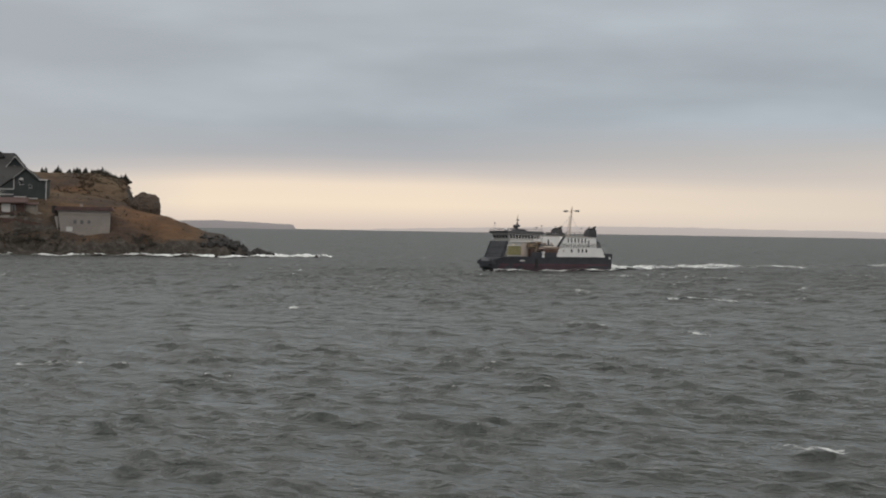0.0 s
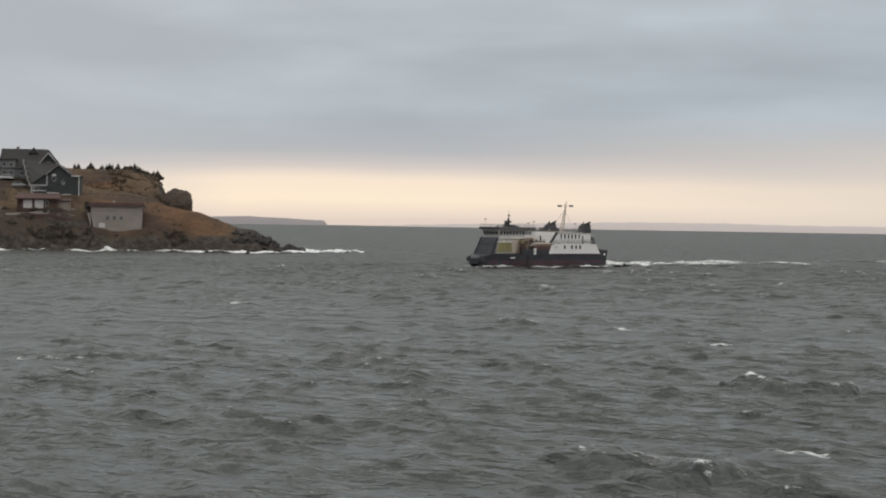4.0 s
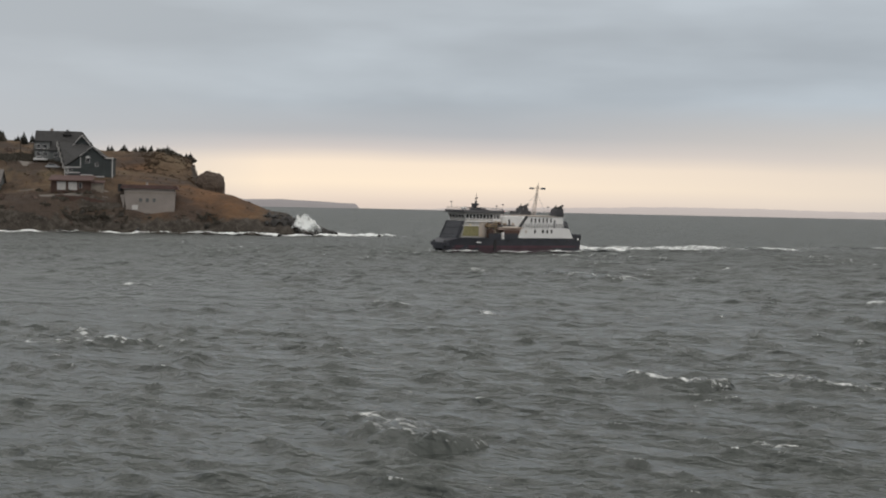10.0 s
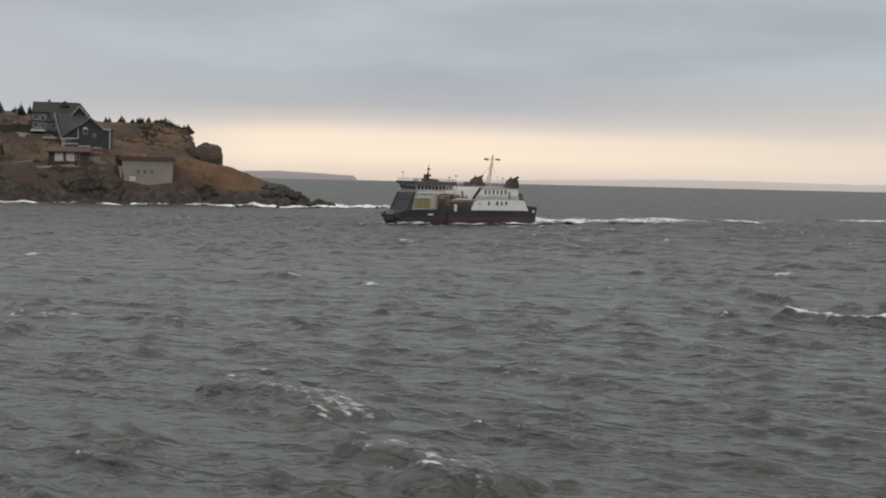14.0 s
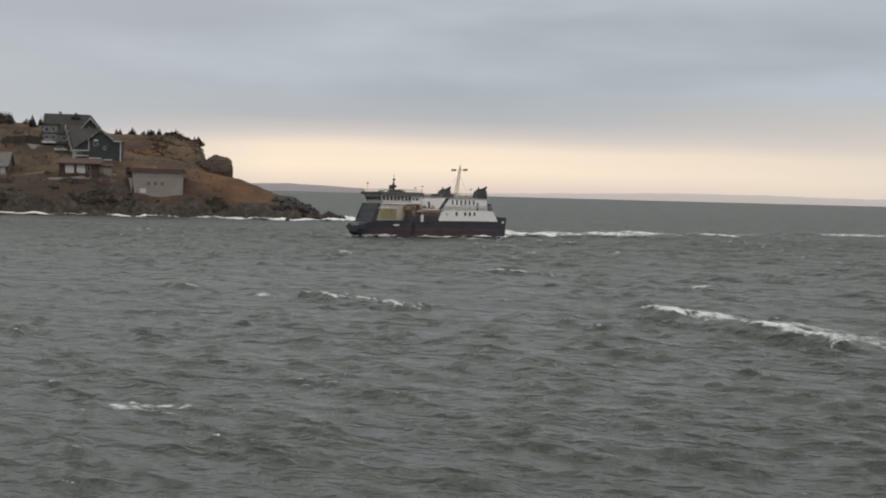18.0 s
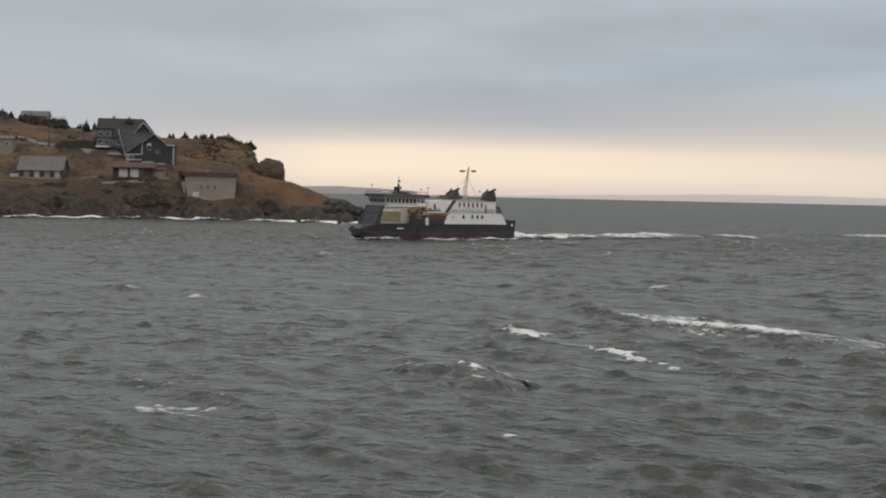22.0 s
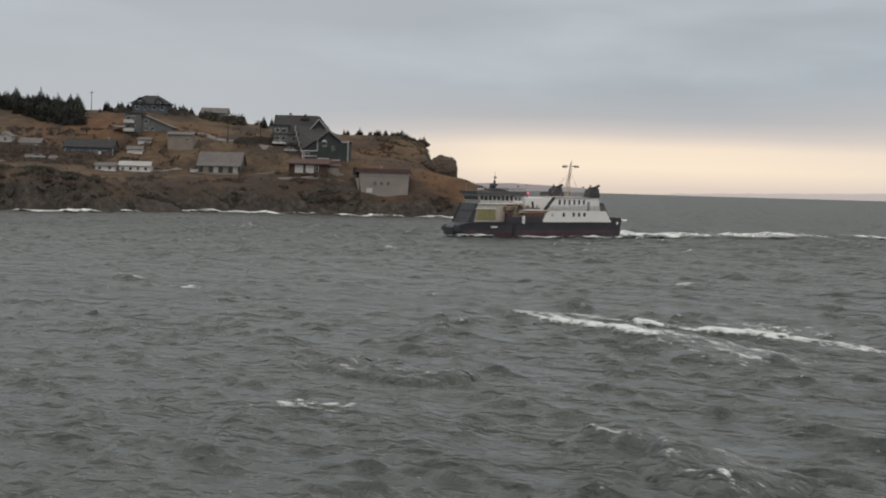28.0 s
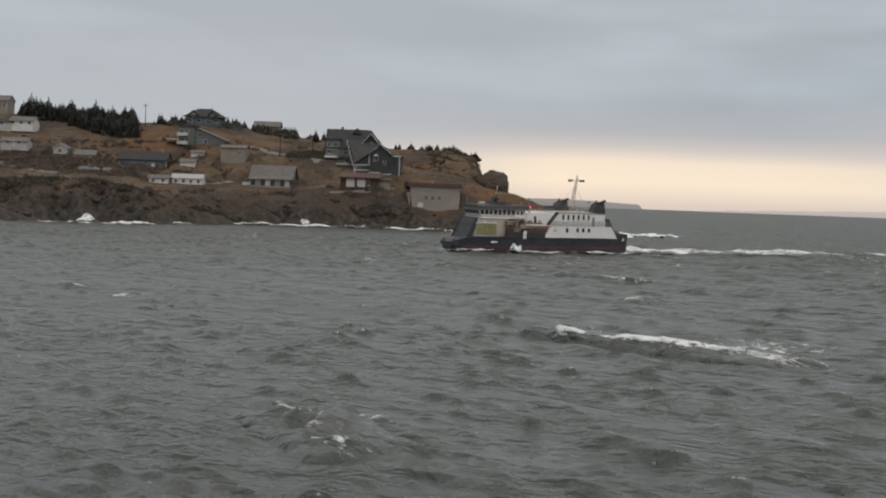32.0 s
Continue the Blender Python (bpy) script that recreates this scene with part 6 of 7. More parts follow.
    part("mast_leg", rod((-10.3, 0.0, 8.4), (-11.2, 0.0, 15.6), 0.09, 0.05), "dirty", mast)
    for k in range(9):
        f = 0.1 + k * 0.1
        a, b, c = (Vector(p).lerp(Vector(q), f) for p, q in (((-9.5, 0.35, 8.4), (-11.0, 0.1, 16.1)), ((-9.5, -0.35, 8.4), (-10.9, -0.1, 15.6)), ((-10.3, 0, 8.4), (-11.2, 0, 15.6))))
        r = bmesh.new()
        for p, q in ((a, b), (b, c), (c, a)):
            add_rod(r, p, q, 0.035, n=5)
        part("rung", r, "dirty", mast)
    arm = part("crossarm", rod((-10.8, -2.2, 14.75), (-10.8, 2.2, 14.85), 0.05), "dirty", mast)
    for s in (-1, 1):
        part("lamp_box", box(-11.1, -10.5, min(s * 1.4, s * 2.4), max(s * 1.4, s * 2.4), 14.55, 15.0, 0.04), "steel", arm)
        part("stay", rod((-10.7, s * 0.1, 13.6), (-12.3, s * 1.9, 8.5), 0.03, n=5), "steel", mast)
        part("stay", rod((-10.7, s * 0.1, 13.6), (-6.6, s * 1.9, 8.5), 0.03, n=5), "steel", mast)

    # open waist with the cabin behind it
    cabin = part("mid_cabin", prism([(4.0, 5.5), (3.4, 8.2), (-2.4, 8.3), (-2.4, 5.5)], 1, -4.0, 4.0), "white", ship, "white cabin amidships")
    part("waist_wall", box(-0.6, 7.4, -3.3, 3.3, 3.42, 6.3), "dirty", ship, "stained pale wall behind the boat deck")
    part("boat_deck", box(0.2, 7.4, -4.3, 4.3, 6.1, 6.3), "deck", ship, "dark boat deck edge")
    for s in (-1, 1):
        ship_window(cabin, 1.6, 2.1, 6.9, 7.6, 4.0, s)
        rail("cabin_rail", cabin, [(3.2, s * 3.9, 8.25), (-2.0, s * 3.9, 8.3)], 0.8, 1.0, "steel")
        part("stair", prism([(-0.8, 5.6), (0.1, 5.6), (-2.4, 8.45), (-3.3, 8.45)], 1, min(s * 4.9, s * 5.05), max(s * 4.9, s * 5.05)), "roof_dark", cabin, "dark steep stair")
        rail("railing", cabin, [(7.3, s * 4.2, 6.3), (2.8, s * 4.2, 6.3)], 0.9, 1.2, "dirty")
        dav = part("davit", rod((6.6, s * 4.4, 4.4), (6.2, s * 4.6, 6.9), 0.12), "tan", ship, "rust-stained boat davit")
        part("davit_arm", rod((6.2, s * 4.6, 6.9), (4.9, s * 5.5, 6.6), 0.10), "tan", dav)
        part("fall", rod((5.2, s * 5.6, 6.6), (5.2, s * 5.62, 4.9), 0.03, n=5), "steel", dav)
        raft = part("life_raft", rod((5.2, s * 5.62, 3.2), (5.2, s * 5.62, 4.75), 0.34, n=14), "white", ship, "white life-raft canister")
        part("strap", rod((5.2, s * 5.62, 3.85), (5.2, s * 5.62, 4.0), 0.36, n=14), "dirty", raft)
        boat = part("rescue_boat", loft([[(x, s * 4.75 - w, 5.75), (x, s * 4.75 - w * 0.55, 5.22), (x, s * 4.75 + w * 0.55, 5.22), (x, s * 4.75 + w, 5.75)] for x, w in ((-1.5, 0.5), (0.2, 0.72), (3.4, 0.75), (5.8, 0.15))]), "orange", ship, "faded pink-orange rescue boat in its cradle")
        part("boat_cover", loft([[(x, s * 4.75 - w, 5.76), (x, s * 4.75, 5.76 + 0.35 * w), (x, s * 4.75 + w, 5.76)] for x, w in ((-1.4, 0.45), (0.2, 0.68), (3.4, 0.7), (5.6, 0.12))]), "dirty", boat, "stained pale boat cover")
        for k, (x, z, w, h, mat) in enumerate(((0.3, 6.3, 0.7, 0.55, "dirty"), (1.5, 6.3, 0.5, 0.8, "roof_dark"), (2.6, 6.3, 0.9, 0.4, "tan"), (4.4, 6.3, 0.6, 0.7, "rust"), (5.6, 6.6, 0.5, 0.5, "dirty"), (3.6, 5.1, 0.7, 0.6, "roof_dark"), (7.0, 4.6, 0.6, 0.9, "rust"))):
            part("deck_gear", box(x, x + w, min(s * 3.6, s * 4.15), max(s * 3.6, s * 4.15), z, z + h, 0.04), mat, ship)
        part("locker", box(7.2, 8.6, min(s * 3.9, s * 4.8), max(s * 3.9, s * 4.8), 3.42, 5.25, 0.04), "siding_brown", ship, "brown deck locker")
        part("cradle", box(-0.6, 4.6, min(s * 4.3, s * 5.1), max(s * 4.3, s * 5.1), 4.4, 5.24), "rust", ship)
        part("rust_screen", box(-0.4, 2.4, min(s * 4.9, s * 5.2), max(s * 4.9, s * 5.2), 3.42, 5.1, 0.03), "rust", ship, "rusty brown deck screen")
        part("tan_locker", box(5.6, 8.4, min(s * 3.2, s * 4.2), max(s * 3.2, s * 4.2), 5.75, 6.55, 0.05), "tan", ship, "tan deck store under the bridge wing")

    # forward house with the olive panel, and the bridge on it
    fore = part("fore_house", prism([(15.2, 3.42), (14.4, 7.0), (7.4, 7.0), (7.4, 3.42)], 1, -2.95, 2.95), "dull_white", ship, "dull white forward house")
    for s in (-1, 1):
        pan = part("side_panel", prism([(14.95, 3.8), (14.45, 5.95), (10.2, 5.95), (10.2, 3.8)], 1, min(s * 2.93, s * 3.06), max(s * 2.93, s * 3.06)), "olive", fore, "large olive-yellow side panel")
        for x in (11.6, 13.0):
            part("rib", box(x - 0.05, x + 0.05, min(s * 3.06, s * 3.12), max(s * 3.06, s * 3.12), 3.85, 5.9), "olive", pan)
        part("flood_lamp", box(12.7, 12.95, min(s * 2.96, s * 3.25), max(s * 2.96, s * 3.25), 6.1, 6.4), "amber_lamp", fore, "small amber deck lamp")
        part("stain_panel", box(7.5, 9.9, min(s * 2.94, s * 3.0), max(s * 2.94, s * 3.0), 3.6, 6.9), "dirty", fore)
        part("panel_frame", box(10.0, 15.0, min(s * 2.94, s * 3.1), max(s * 2.94, s * 3.1), 5.97, 6.1), "white", fore)
    br = part("bridge", prism([(13.4, 6.95), (14.4, 8.98), (3.1, 8.98), (3.6, 6.95)], 1, -2.7, 2.7), "dull_white", ship, "dull white navigating bridge")
    part("bridge_wing", box(3.4, 14.3, -3.2, 3.2, 6.9, 7.1, 0.03), "white", br)
    roof = part("bridge_roof", prism([(-3.3, 8.95), (3.3, 8.95), (3.1, 9.5), (-3.1, 9.5)], 0, 2.6, 14.8), "bridge_roof", br, "dark grey overhanging bridge roof")
    for s in (-1, 1):
        for k in range(8):
            x = 5.75 + k * 1.03
            ship_window(br, x, x + 0.84, 7.66, 8.64, 2.7, s)
        for x in (3.9, 4.85):
            ship_window(br, x, x + 0.5, 7.6, 8.4, 2.7, s)
        part("wing_rail", box(3.6, 6.0, min(s * 3.12, s * 3.2), max(s * 3.12, s * 3.2), 7.1, 7.7), "white", br)
        lamp = part("side_lamp", ball((1.6, s * 1.95, 9.25), 0.18), "red_lamp" if s > 0 else "roof_dark", br, "glowing red port side lamp" if s > 0 else "")
        part("lamp_post", rod((1.6, s * 1.95, 8.2), (1.6, s * 1.95, 9.1), 0.06, n=6), "roof_dark", lamp)
        part("lamp_screen", box(2.4, 3.4, min(s * 2.85, s * 2.9), max(s * 2.85, s * 2.9), 8.8, 9.5), "roof_dark", br)
    for k in range(5):
        y = -2.4 + k * 0.98
        w = part("front_window", prism([(13.82, 7.80), (13.96, 7.80), (14.30, 8.48), (14.16, 8.48)], 1, y + 0.1, y + 0.62), "glass", br)
    rail("roof_rail", br, [(2.8, 2.8, 9.6), (14.6, 2.8, 9.6)], 0.45, 2.4, "roof_dark")
    rail("roof_rail", br, [(2.8, -2.8, 9.6), (14.6, -2.8, 9.6)], 0.45, 2.4, "roof_dark")
    part("wheelhouse_top", prism([(9.4, 9.48), (9.0, 9.95), (7.8, 10.0), (5.4, 9.48)], 1, -1.1, 1.1), "roof_dark", br, "dark raised casing on the bridge roof")
    fm = part("fore_mast", rod((8.6, 0, 9.5), (8.42, 0, 11.6), 0.42, 0.2), "roof_dark", ship, "dark forward signal mast")
    part("topmast", rod((8.42, 0, 11.5), (8.3, 0, 13.3), 0.13, 0.06), "dirty", fm, "pale topmast")
    part("search_lamp", box(8.9, 9.5, -0.35, 0.35, 10.1, 10.55, 0.08), "roof_dark", fm)
    part("mast_lamp", ball((8.3, 0, 12.95), 0.09), "white_lamp", fm, "glowing masthead lamp")
    part("radar", box(8.2, 9.1, -0.8, 0.8, 10.5, 11.0, 0.08), "roof_dark", fm)
    part("lamp_box", box(8.1, 8.5, -0.25, 0.25, 12.0, 12.35, 0.03), "roof_dark", fm)
    for x, y, h in ((13.8, -2.2, 1.7), (4.3, 2.4, 0.9), (2.0, 2.0, 2.6), (-13.4, 1.0, 2.0)):
        z = 9.6 if x > 4 else (8.25 if x > 0 else 8.5)
        an = part("aerial", rod((x, y, z), (x, y, z + h), 0.05, 0.03, 6), "steel", ship)
        part("aerial_head", box(x - 0.18, x + 0.18, y - 0.18, y + 0.18, z + h - 0.1, z + h + 0.12, 0.03), "roof_dark", an)
    part("liferaft_pod", rod((10.5, -1.0, 9.8), (11.8, -1.0, 9.8), 0.25, n=10), "white", br)
    return ship


ferry = build_ferry()


# ---- white water ----
def foam_sheet(name, rows_x, half, height, strength, label, centre=lambda x: 0 * x, mat="foam", category="foam", seed=1, lift=0.12):
    """A strip of white water along x with a ragged crown; half, height and strength are functions of x."""
    v = np.linspace(-1, 1, 15)
    xs = np.repeat(rows_x[:, None], len(v), 1)
    ys = centre(xs) + half(xs) * v[None]
    bump = lattice_noise(xs, ys, 1.6, seed) * 0.5 + lattice_noise(xs, ys, 0.8, seed + 1) * 0.3
    edge = smooth01((1 - np.abs(v[None])) / 0.5)
    zs = height(xs) * np.clip(1 - v[None] ** 2, 0, 1) * (0.8 + bump) + lift * edge - 0.35 * (1 - edge)
    foam = strength(xs) * (0.35 + 0.65 * edge) - 0.35 * (1 - edge)
    return tagged(new(name, grid_mesh(name, xs, ys, zs, mat, foam, trim=0.12)), label, category)


def build_wake():
    x = np.arange(-19, -330, -0.9)
    wake = foam_sheet("wake_foam", x, lambda x: 7.5 + 0.035 * (-x - 19) + 2.6 * lattice_noise(x, 0 * x, 9, 8), lambda x: 0.42 + 0.75 * np.exp((x + 19) / 45) + 0.30 * lattice_noise(x, 0 * x, 7, 18),
                      lambda x: 0.37 + 0.44 * np.exp((x + 19) / 40) + 0.14 * lattice_noise(x, 0 * x, 14, 4) + 0.34 * lattice_noise(x, 0 * x, 5, 3) - 0.10 * smooth01((-x - 70) / 200),
                      "long white wake trailing behind the ferry", seed=12, lift=0.35)
    thin = []
    for s in (-1, 1):
        x2 = np.arange(21.6, -21, -0.35)
        thin.append(foam_sheet("bow_wave", x2, lambda x: 0.9 + 0.5 * lattice_noise(x, 0 * x, 3, 9) + 1.3 * smooth01((x - 8) / 8), lambda x: 0.30 + 0.3 * np.exp(-((x - 16) / 5.0) ** 2) + 0.2 * lattice_noise(x, 0 * x, 2.5, 6),
                               lambda x: 0.34 + 0.34 * lattice_noise(x, 0 * x, 5, 5) + 0.16 * np.exp(-((x - 18) / 4.0) ** 2) + 0.16 * smooth01((6 - x) / 8),
                               "white water washing along the hull", centre=lambda x, s=s: s * (np.interp(x, [h[0] for h in HULL], [h[2] for h in HULL]) + 0.6 - 0.25 * np.maximum(x - 19.5, 0)), seed=21 + s, lift=0.2))
    return [wake] + thin


WAKE = build_wake()


def spray(name, at, w, d, h, label, seed):
    """A burst of spray: a lumpy crown of white water."""
    rng = np.random.default_rng(seed)
    a, b = np.meshgrid(np.linspace(-1, 1, 41), np.linspace(-1, 1, 25))
    r = np.sqrt(a**2 + b**2)
    peaks = sum(rng.uniform(0.4, 1.0) * np.exp(-((a - rng.uniform(-0.55, 0.55)) / 0.30) ** 2 - ((b - rng.uniform(-0.4, 0.4)) / 0.5) ** 2) for _ in range(7))
    z = h * (0.35 * np.clip(1 - r**2, 0, 1) + 0.65 * peaks / peaks.max() * np.clip(1.15 - r, 0, 1) ** 0.5) * (1 + 0.30 * lattice_noise(a * 6, b * 6, 1.0, seed) + 0.16 * lattice_noise(a * 14, b * 14, 1.0, seed + 1))
    foam = 0.95 * smooth01((1 - r) / 0.7) - 0.4 * (r > 0.95) - 0.42 * (z / h) ** 1.5
    ob = tagged(new(name, grid_mesh(name, a * w, b * d, z - 0.1, "surf", foam, trim=0.05)), label, "spray", "bursts of spray")
    ob.matrix_basis = pose(*at)
    return ob


def build_surf():
    made = []
    for k, (x0, x1, wide, power) in enumerate(((-175, -122, 3.4, 0.55), (-122, -97, 4.0, 0.80), (-97, -60, 2.8, 0.60), (-60, -22, 2.6, 0.54), (-22, 12, 4.0, 0.68), (12, 37, 5.0, 0.88))):
        x = np.arange(x0, x1 + 0.5, 0.5)
        made.append(foam_sheet("surf", x, lambda x: wide * (1 + 0.5 * lattice_noise(x, 0 * x, 5, 31)), lambda x: 0.5 + 0.5 * lattice_noise(x, 0 * x, 4, 32),
                               lambda x: power + 0.3 * lattice_noise(x, 0 * x, 6, 33), "white surf along the foot of the rocks",
                               centre=lambda x: np.interp(x, *zip(*SHORE)) - 1.6 + lattice_noise(x, 0 * x, 4, 34), mat="surf", category="surf", seed=40 + k))
    x = np.arange(33, 53, 0.4)
    made.append(foam_sheet("surf", x, lambda x: 3.6 * (1 - smooth01((x - 40) / 14)) + 0.8, lambda x: 0.9 + 0 * x, lambda x: 0.86 - 0.3 * smooth01((x - 42) / 12) + 0.2 * lattice_noise(x, 0 * x, 3, 35),
                           "white surf breaking over the reef at the point", centre=lambda x: 512 + 0.25 * (x - 33), mat="surf", category="surf", seed=60))
    return made


SURF = build_surf()
SPRAY = [
    (spray("spray", (22.3, 497, 0), 8.0, 3, 6.8, "burst of spray off the point", 1), (6.2, 10.0)),
    (spray("spray", (36, 509, 0), 7, 2.5, 2.2, "burst of spray on the outer rocks", 2), (3, 8.0, 13.0, 19.0)),
    (spray("spray", (-27, 490, 0), 3.0, 1.6, 1.9, "burst of spray on the rocks below the concrete building", 3), (4, 12, 19.0, 27)),
    (spray("spray", (-117, 432.5, 0), 4.2, 2.0, 2.6, "burst of spray against the near bluff", 4), (10, 20, 26, 32.0)),
    (spray("spray", (-64, 485.5, 0), 2.6, 1.5, 2.2, "burst of spray in the cove", 5), (8, 32.0)),
    (spray("spray", (8, 488, 0), 5, 2, 1.8, "burst of spray on the rocks of the point", 6), (1.0, 9, 14.0, 23)),
]
BOW_SPRAY = spray("bow_spray", (0, 0, -4), 4.6, 2.4, 1.1, "burst of spray at the ferry's bow", 9)
SIDE_SPRAY = spray("side_spray", (0, 0, -4), 2.6, 1.2, 2.0, "burst of spray against the ferry's side", 10)


# ---- what moves ----
def motions():
    ship_rows = [
    (0, pose(89.18, 380.03, 0.03, 0.49, -0.41, 213.73)), (0.5, pose(87.76, 379.34, -0.03, 0.46, -0.48, 213.78)), (1, pose(86.53, 378.71, 0.08, 0.69, -0.42, 213.75)),
    (1.5, pose(85.13, 377.77, 0.17, 0.51, -0.42, 213.85)), (2, pose(83.61, 376.53, 0.16, 0.00, -0.37, 213.92)), (2.5, pose(82.14, 375.44, 0.11, -0.23, -0.12, 213.86)),
    (3, pose(80.75, 374.45, -0.02, -0.17, -0.01, 213.87)), (3.5, pose(79.32, 373.44, -0.09, -0.51, 0.01, 213.91)), (5.5, pose(73.74, 369.41, 0.08, 0.66, 0.04, 213.91)),
    (6, pose(72.22, 368.13, 0.06, 1.00, -0.05, 213.72)), (6.5, pose(70.64, 367.00, 0.18, 1.09, -0.09, 213.58)), (7, pose(69.17, 365.90, 0.17, 0.96, -0.28, 213.42)),
    (7.5, pose(67.70, 364.68, 0.06, 0.42, -0.43, 213.31)), (8, pose(66.25, 363.74, -0.04, -0.47, -0.36, 213.46)), (8.5, pose(64.85, 362.71, -0.13, -1.04, -0.23, 213.46)),
    (9, pose(63.53, 361.71, -0.09, -1.31, -0.05, 213.60)), (9.5, pose(62.16, 360.71, -0.06, -1.05, -0.03, 213.84)), (10, pose(60.74, 359.92, -0.07, -0.72, -0.05, 214.08)),
    (10.5, pose(59.28, 359.19, -0.08, -0.15, -0.06, 214.14)), (11, pose(57.79, 358.22, -0.00, 0.64, -0.18, 214.28)), (11.5, pose(56.29, 357.36, 0.06, 0.91, -0.27, 214.52)),
    (12, pose(54.85, 356.53, 0.11, 0.92, -0.23, 214.70)), (12.5, pose(53.48, 355.59, 0.15, 0.77, -0.10, 214.72)), (13, pose(52.06, 354.32, 0.09, 0.44, -0.14, 214.70)),
    (13.5, pose(50.68, 353.15, 0.00, -0.23, -0.14, 214.73)), (14, pose(49.37, 352.28, -0.13, -0.94, -0.09, 214.77)), (14.5, pose(48.09, 351.29, -0.21, -1.12, -0.12, 214.71)),
    (16.5, pose(43.43, 349.52, -0.07, 0.33, 0.29, 214.98)), (17, pose(42.10, 348.75, 0.01, 0.75, 0.28, 215.01)), (17.5, pose(40.74, 347.94, 0.03, 1.01, 0.19, 215.18)),
    (18, pose(39.35, 346.92, 0.10, 1.12, -0.04, 215.24)), (18.5, pose(37.98, 346.05, 0.05, 0.97, -0.14, 215.16)), (19, pose(36.69, 345.12, 0.11, 0.19, -0.02, 215.08)),
    (19.5, pose(35.43, 344.12, 0.08, -0.83, 0.13, 215.07)), (20, pose(34.14, 343.15, -0.16, -1.40, -0.08, 215.17)), (20.5, pose(32.85, 342.15, -0.31, -1.55, -0.38, 215.16)),
    (21, pose(31.52, 341.10, -0.30, -1.55, -0.23, 215.07)), (21.5, pose(30.12, 340.09, -0.21, -1.09, -0.24, 215.16)), (22, pose(28.72, 339.15, -0.02, -0.27, -0.11, 215.33)),
    (22.5, pose(27.40, 338.14, 0.07, 0.77, 0.00, 215.32)), (23, pose(26.05, 337.14, 0.19, 1.57, 0.11, 215.20)), (23.5, pose(24.63, 336.33, 0.25, 1.81, 0.08, 215.14)),
    (24, pose(23.19, 335.52, 0.31, 1.31, -0.02, 215.19)), (24.5, pose(21.88, 334.37, 0.34, 0.68, -0.13, 215.15)), (25, pose(20.60, 333.20, 0.25, -0.49, -0.13, 215.05)),
    (25.5, pose(19.26, 332.03, 0.11, -1.32, -0.21, 215.00)), (27.5, pose(14.12, 327.15, -0.23, -0.63, 0.41, 214.49)), (28, pose(12.83, 326.43, -0.25, -0.09, 0.55, 214.54)),
    (28.5, pose(11.50, 325.61, -0.20, 0.44, 0.67, 214.69)), (29, pose(10.19, 324.70, -0.17, 0.42, 0.67, 214.66)), (29.5, pose(8.96, 323.61, -0.21, 0.33, 0.67, 214.55)),
    (30, pose(7.73, 322.64, -0.24, 0.12, 0.63, 214.59)), (30.5, pose(6.55, 321.59, -0.24, -0.33, 0.63, 214.57)), (31, pose(5.41, 320.70, -0.23, -0.87, 0.65, 214.71)),
    (31.5, pose(4.19, 319.77, -0.29, -1.20, 0.52, 214.62)), (32, pose(2.93, 318.88, -0.25, -1.16, 0.37, 214.59)),
    ]
    walk(ferry, ship_rows)
    flat = [
    (0, pose(89.18, 380.03, 0, 0, 0, 213.73)), (2, pose(83.61, 376.53, 0, 0, 0, 213.92)), (3.5, pose(79.32, 373.44, 0, 0, 0, 213.91)),
    (5.5, pose(73.74, 369.41, 0, 0, 0, 213.91)), (8, pose(66.25, 363.74, 0, 0, 0, 213.46)), (11, pose(57.79, 358.22, 0, 0, 0, 214.28)),
    (14.5, pose(48.09, 351.29, 0, 0, 0, 214.71)), (16.5, pose(43.43, 349.52, 0, 0, 0, 214.98)), (19, pose(36.69, 345.12, 0, 0, 0, 215.08)),
    (22, pose(28.72, 339.15, 0, 0, 0, 215.33)), (25.5, pose(19.26, 332.03, 0, 0, 0, 215.00)), (27.5, pose(14.12, 327.15, 0, 0, 0, 214.49)),
    (30, pose(7.73, 322.64, 0, 0, 0, 214.59)), (32, pose(2.93, 318.88, 0, 0, 0, 214.59)),
    ]
    for ob in WAKE:
        walk(ob, flat)
    walk(water, [(t, pose(DRIFT[0] * t, DRIFT[1] * t, 0)) for t in (0, 1, 2, 4, 8, 12, 16, 20, 24, 28, 30, 31, 32)])
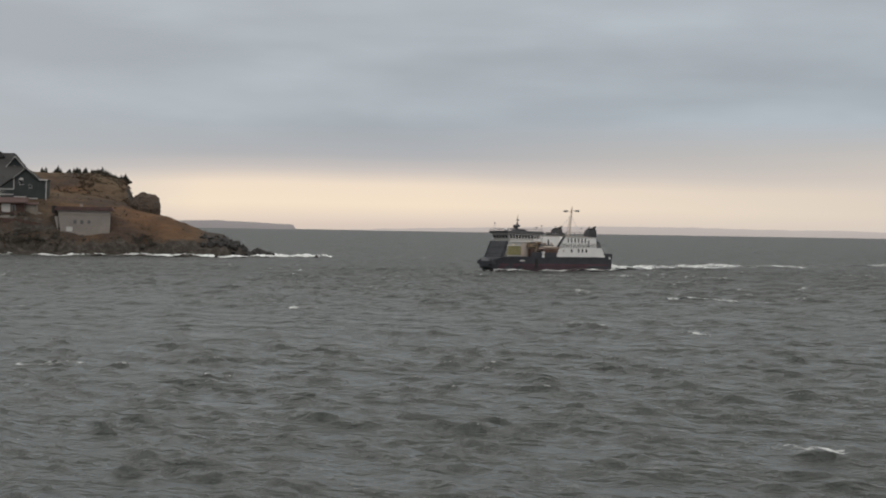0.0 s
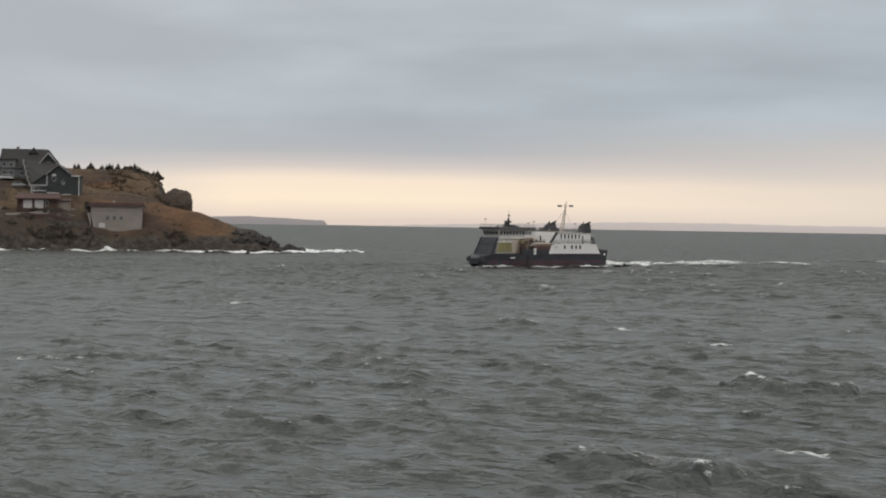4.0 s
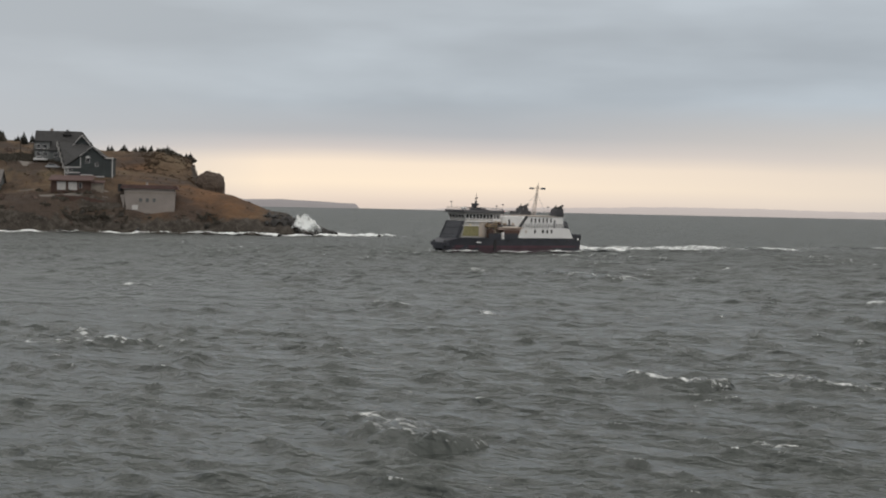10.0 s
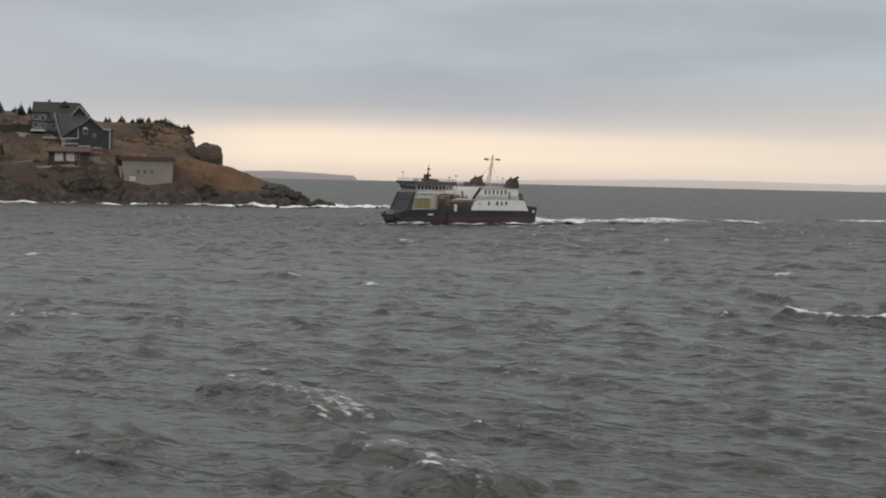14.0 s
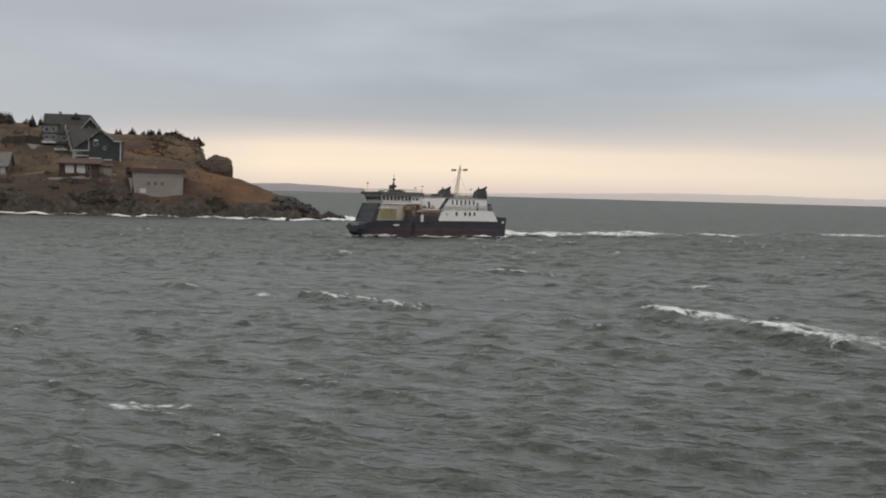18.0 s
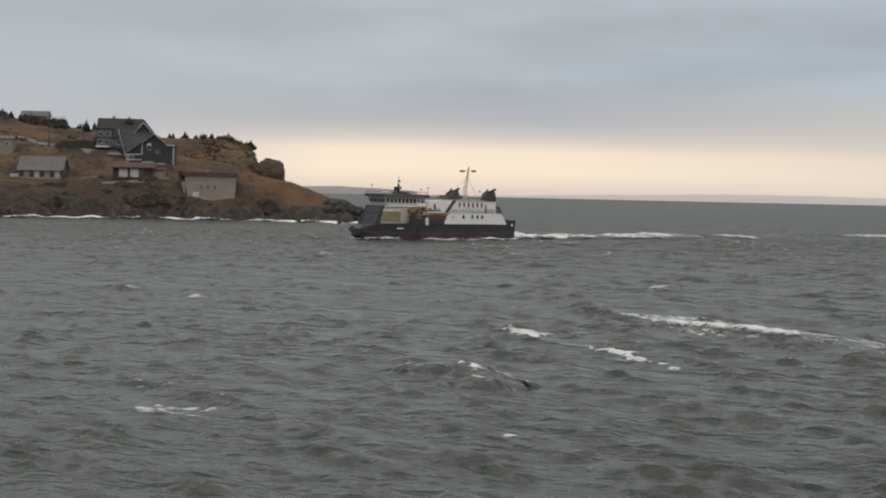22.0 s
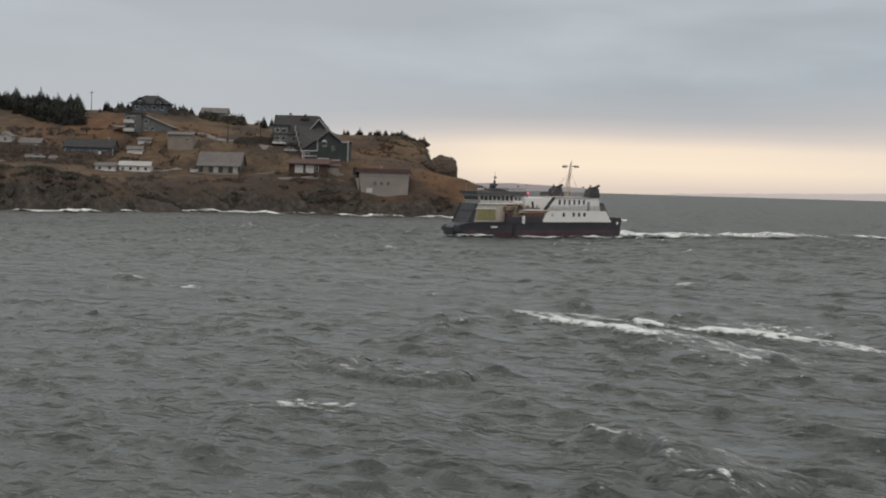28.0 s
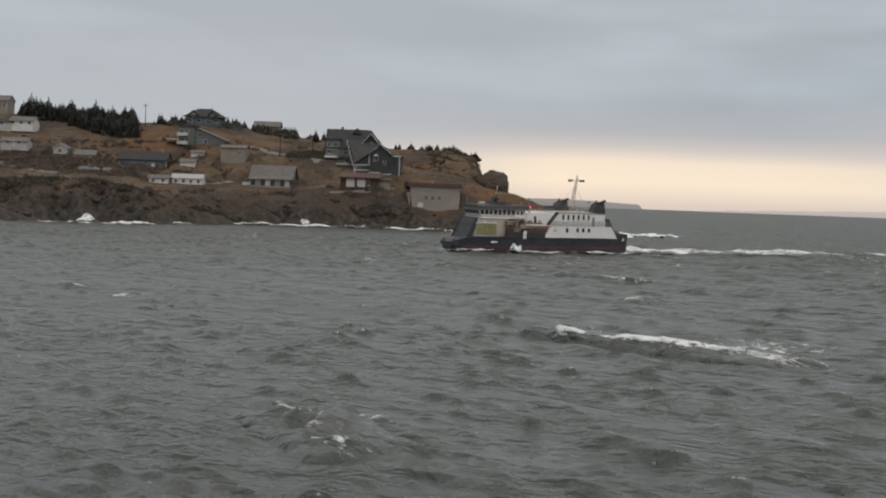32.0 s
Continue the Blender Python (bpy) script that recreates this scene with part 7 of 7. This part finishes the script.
    for (rise, spent, x, y, vx, vy, size, *_), ob in CRESTS:
        slow = 1.3 if size < 20 else 2.0
        rows = {}
        for t, z in ((rise - slow, -1.7), (rise, -0.35), (rise + 0.6, 0.0), (spent - 0.6, 0.0), (spent + slow, -1.7)):
            rows[min(max(t, 0.0), 32.0)] = z if 0 <= t <= 32 else (0.0 if rise <= 0.0 and t < 5 or spent >= 32.0 and t > 30 else -1.7)
        rows.setdefault(0.0, -1.7)
        rows.setdefault(32.0, -1.7)
        walk(ob, [(t, pose(x + vx * (min(max(t, rise - slow), spent + slow) - rise), y + vy * (min(max(t, rise - slow), spent + slow) - rise), rows[t])) for t in sorted(rows)])
    for ob, lies in PATCHES:
        rows = [(t, pose(x, y, z)) for t, x, y, z in lies]
        if lies[0][0] > 0:
            rows.insert(0, (0, pose(*lies[0][1:])))
        if lies[-1][0] < 32:
            rows.append((32, pose(*lies[-1][1:])))
        walk(ob, rows)
    for k, ob in enumerate(SURF):
        walk(ob, [(t, pose(0, 0.5 * math.sin(t * 1.1 + k), 0.18 * math.sin(t * 1.3 + k * 1.7))) for t in range(0, 33, 2)])
    for ob, tops in SPRAY:
        x, y, _ = ob.location
        rows = {0.0: -7.5, 32.0: -7.5}
        for t in tops:
            for dt, z in ((-1.4, -7.5), (0.0, 0.0), (1.9, -7.5)):
                if 0 <= t + dt <= 32:
                    rows[t + dt] = z
        walk(ob, [(t, pose(x, y, rows[t])) for t in sorted(rows)])
    # spray thrown up beside the hull, carried with it
    def beside(ob, ahead, out, tops, low):
        rows = []
        for t, m in flat:
            rows.append([t, m @ pose(ahead, out, low)])
        for top in tops:
            a = max(i for i, r in enumerate(flat) if r[0] <= top)
            b = min(a + 1, len(flat) - 1)
            f = 0 if a == b else (top - flat[a][0]) / (flat[b][0] - flat[a][0])
            m = pose(*flat[a][1].translation.lerp(flat[b][1].translation, f), 0, 0, 214.3)
            rows = [r for r in rows if abs(r[0] - top) > 0.45]
            rows.append([top, m @ pose(ahead, out, 0)])
        walk(ob, sorted(rows, key=lambda r: r[0]))
    beside(BOW_SPRAY, 17.0, 3.4, (3.1, 9.0, 20.2, 25.0), -3.0)
    beside(SIDE_SPRAY, 7.5, 6.4, (23.0, 32.0), -4.4)


motions()
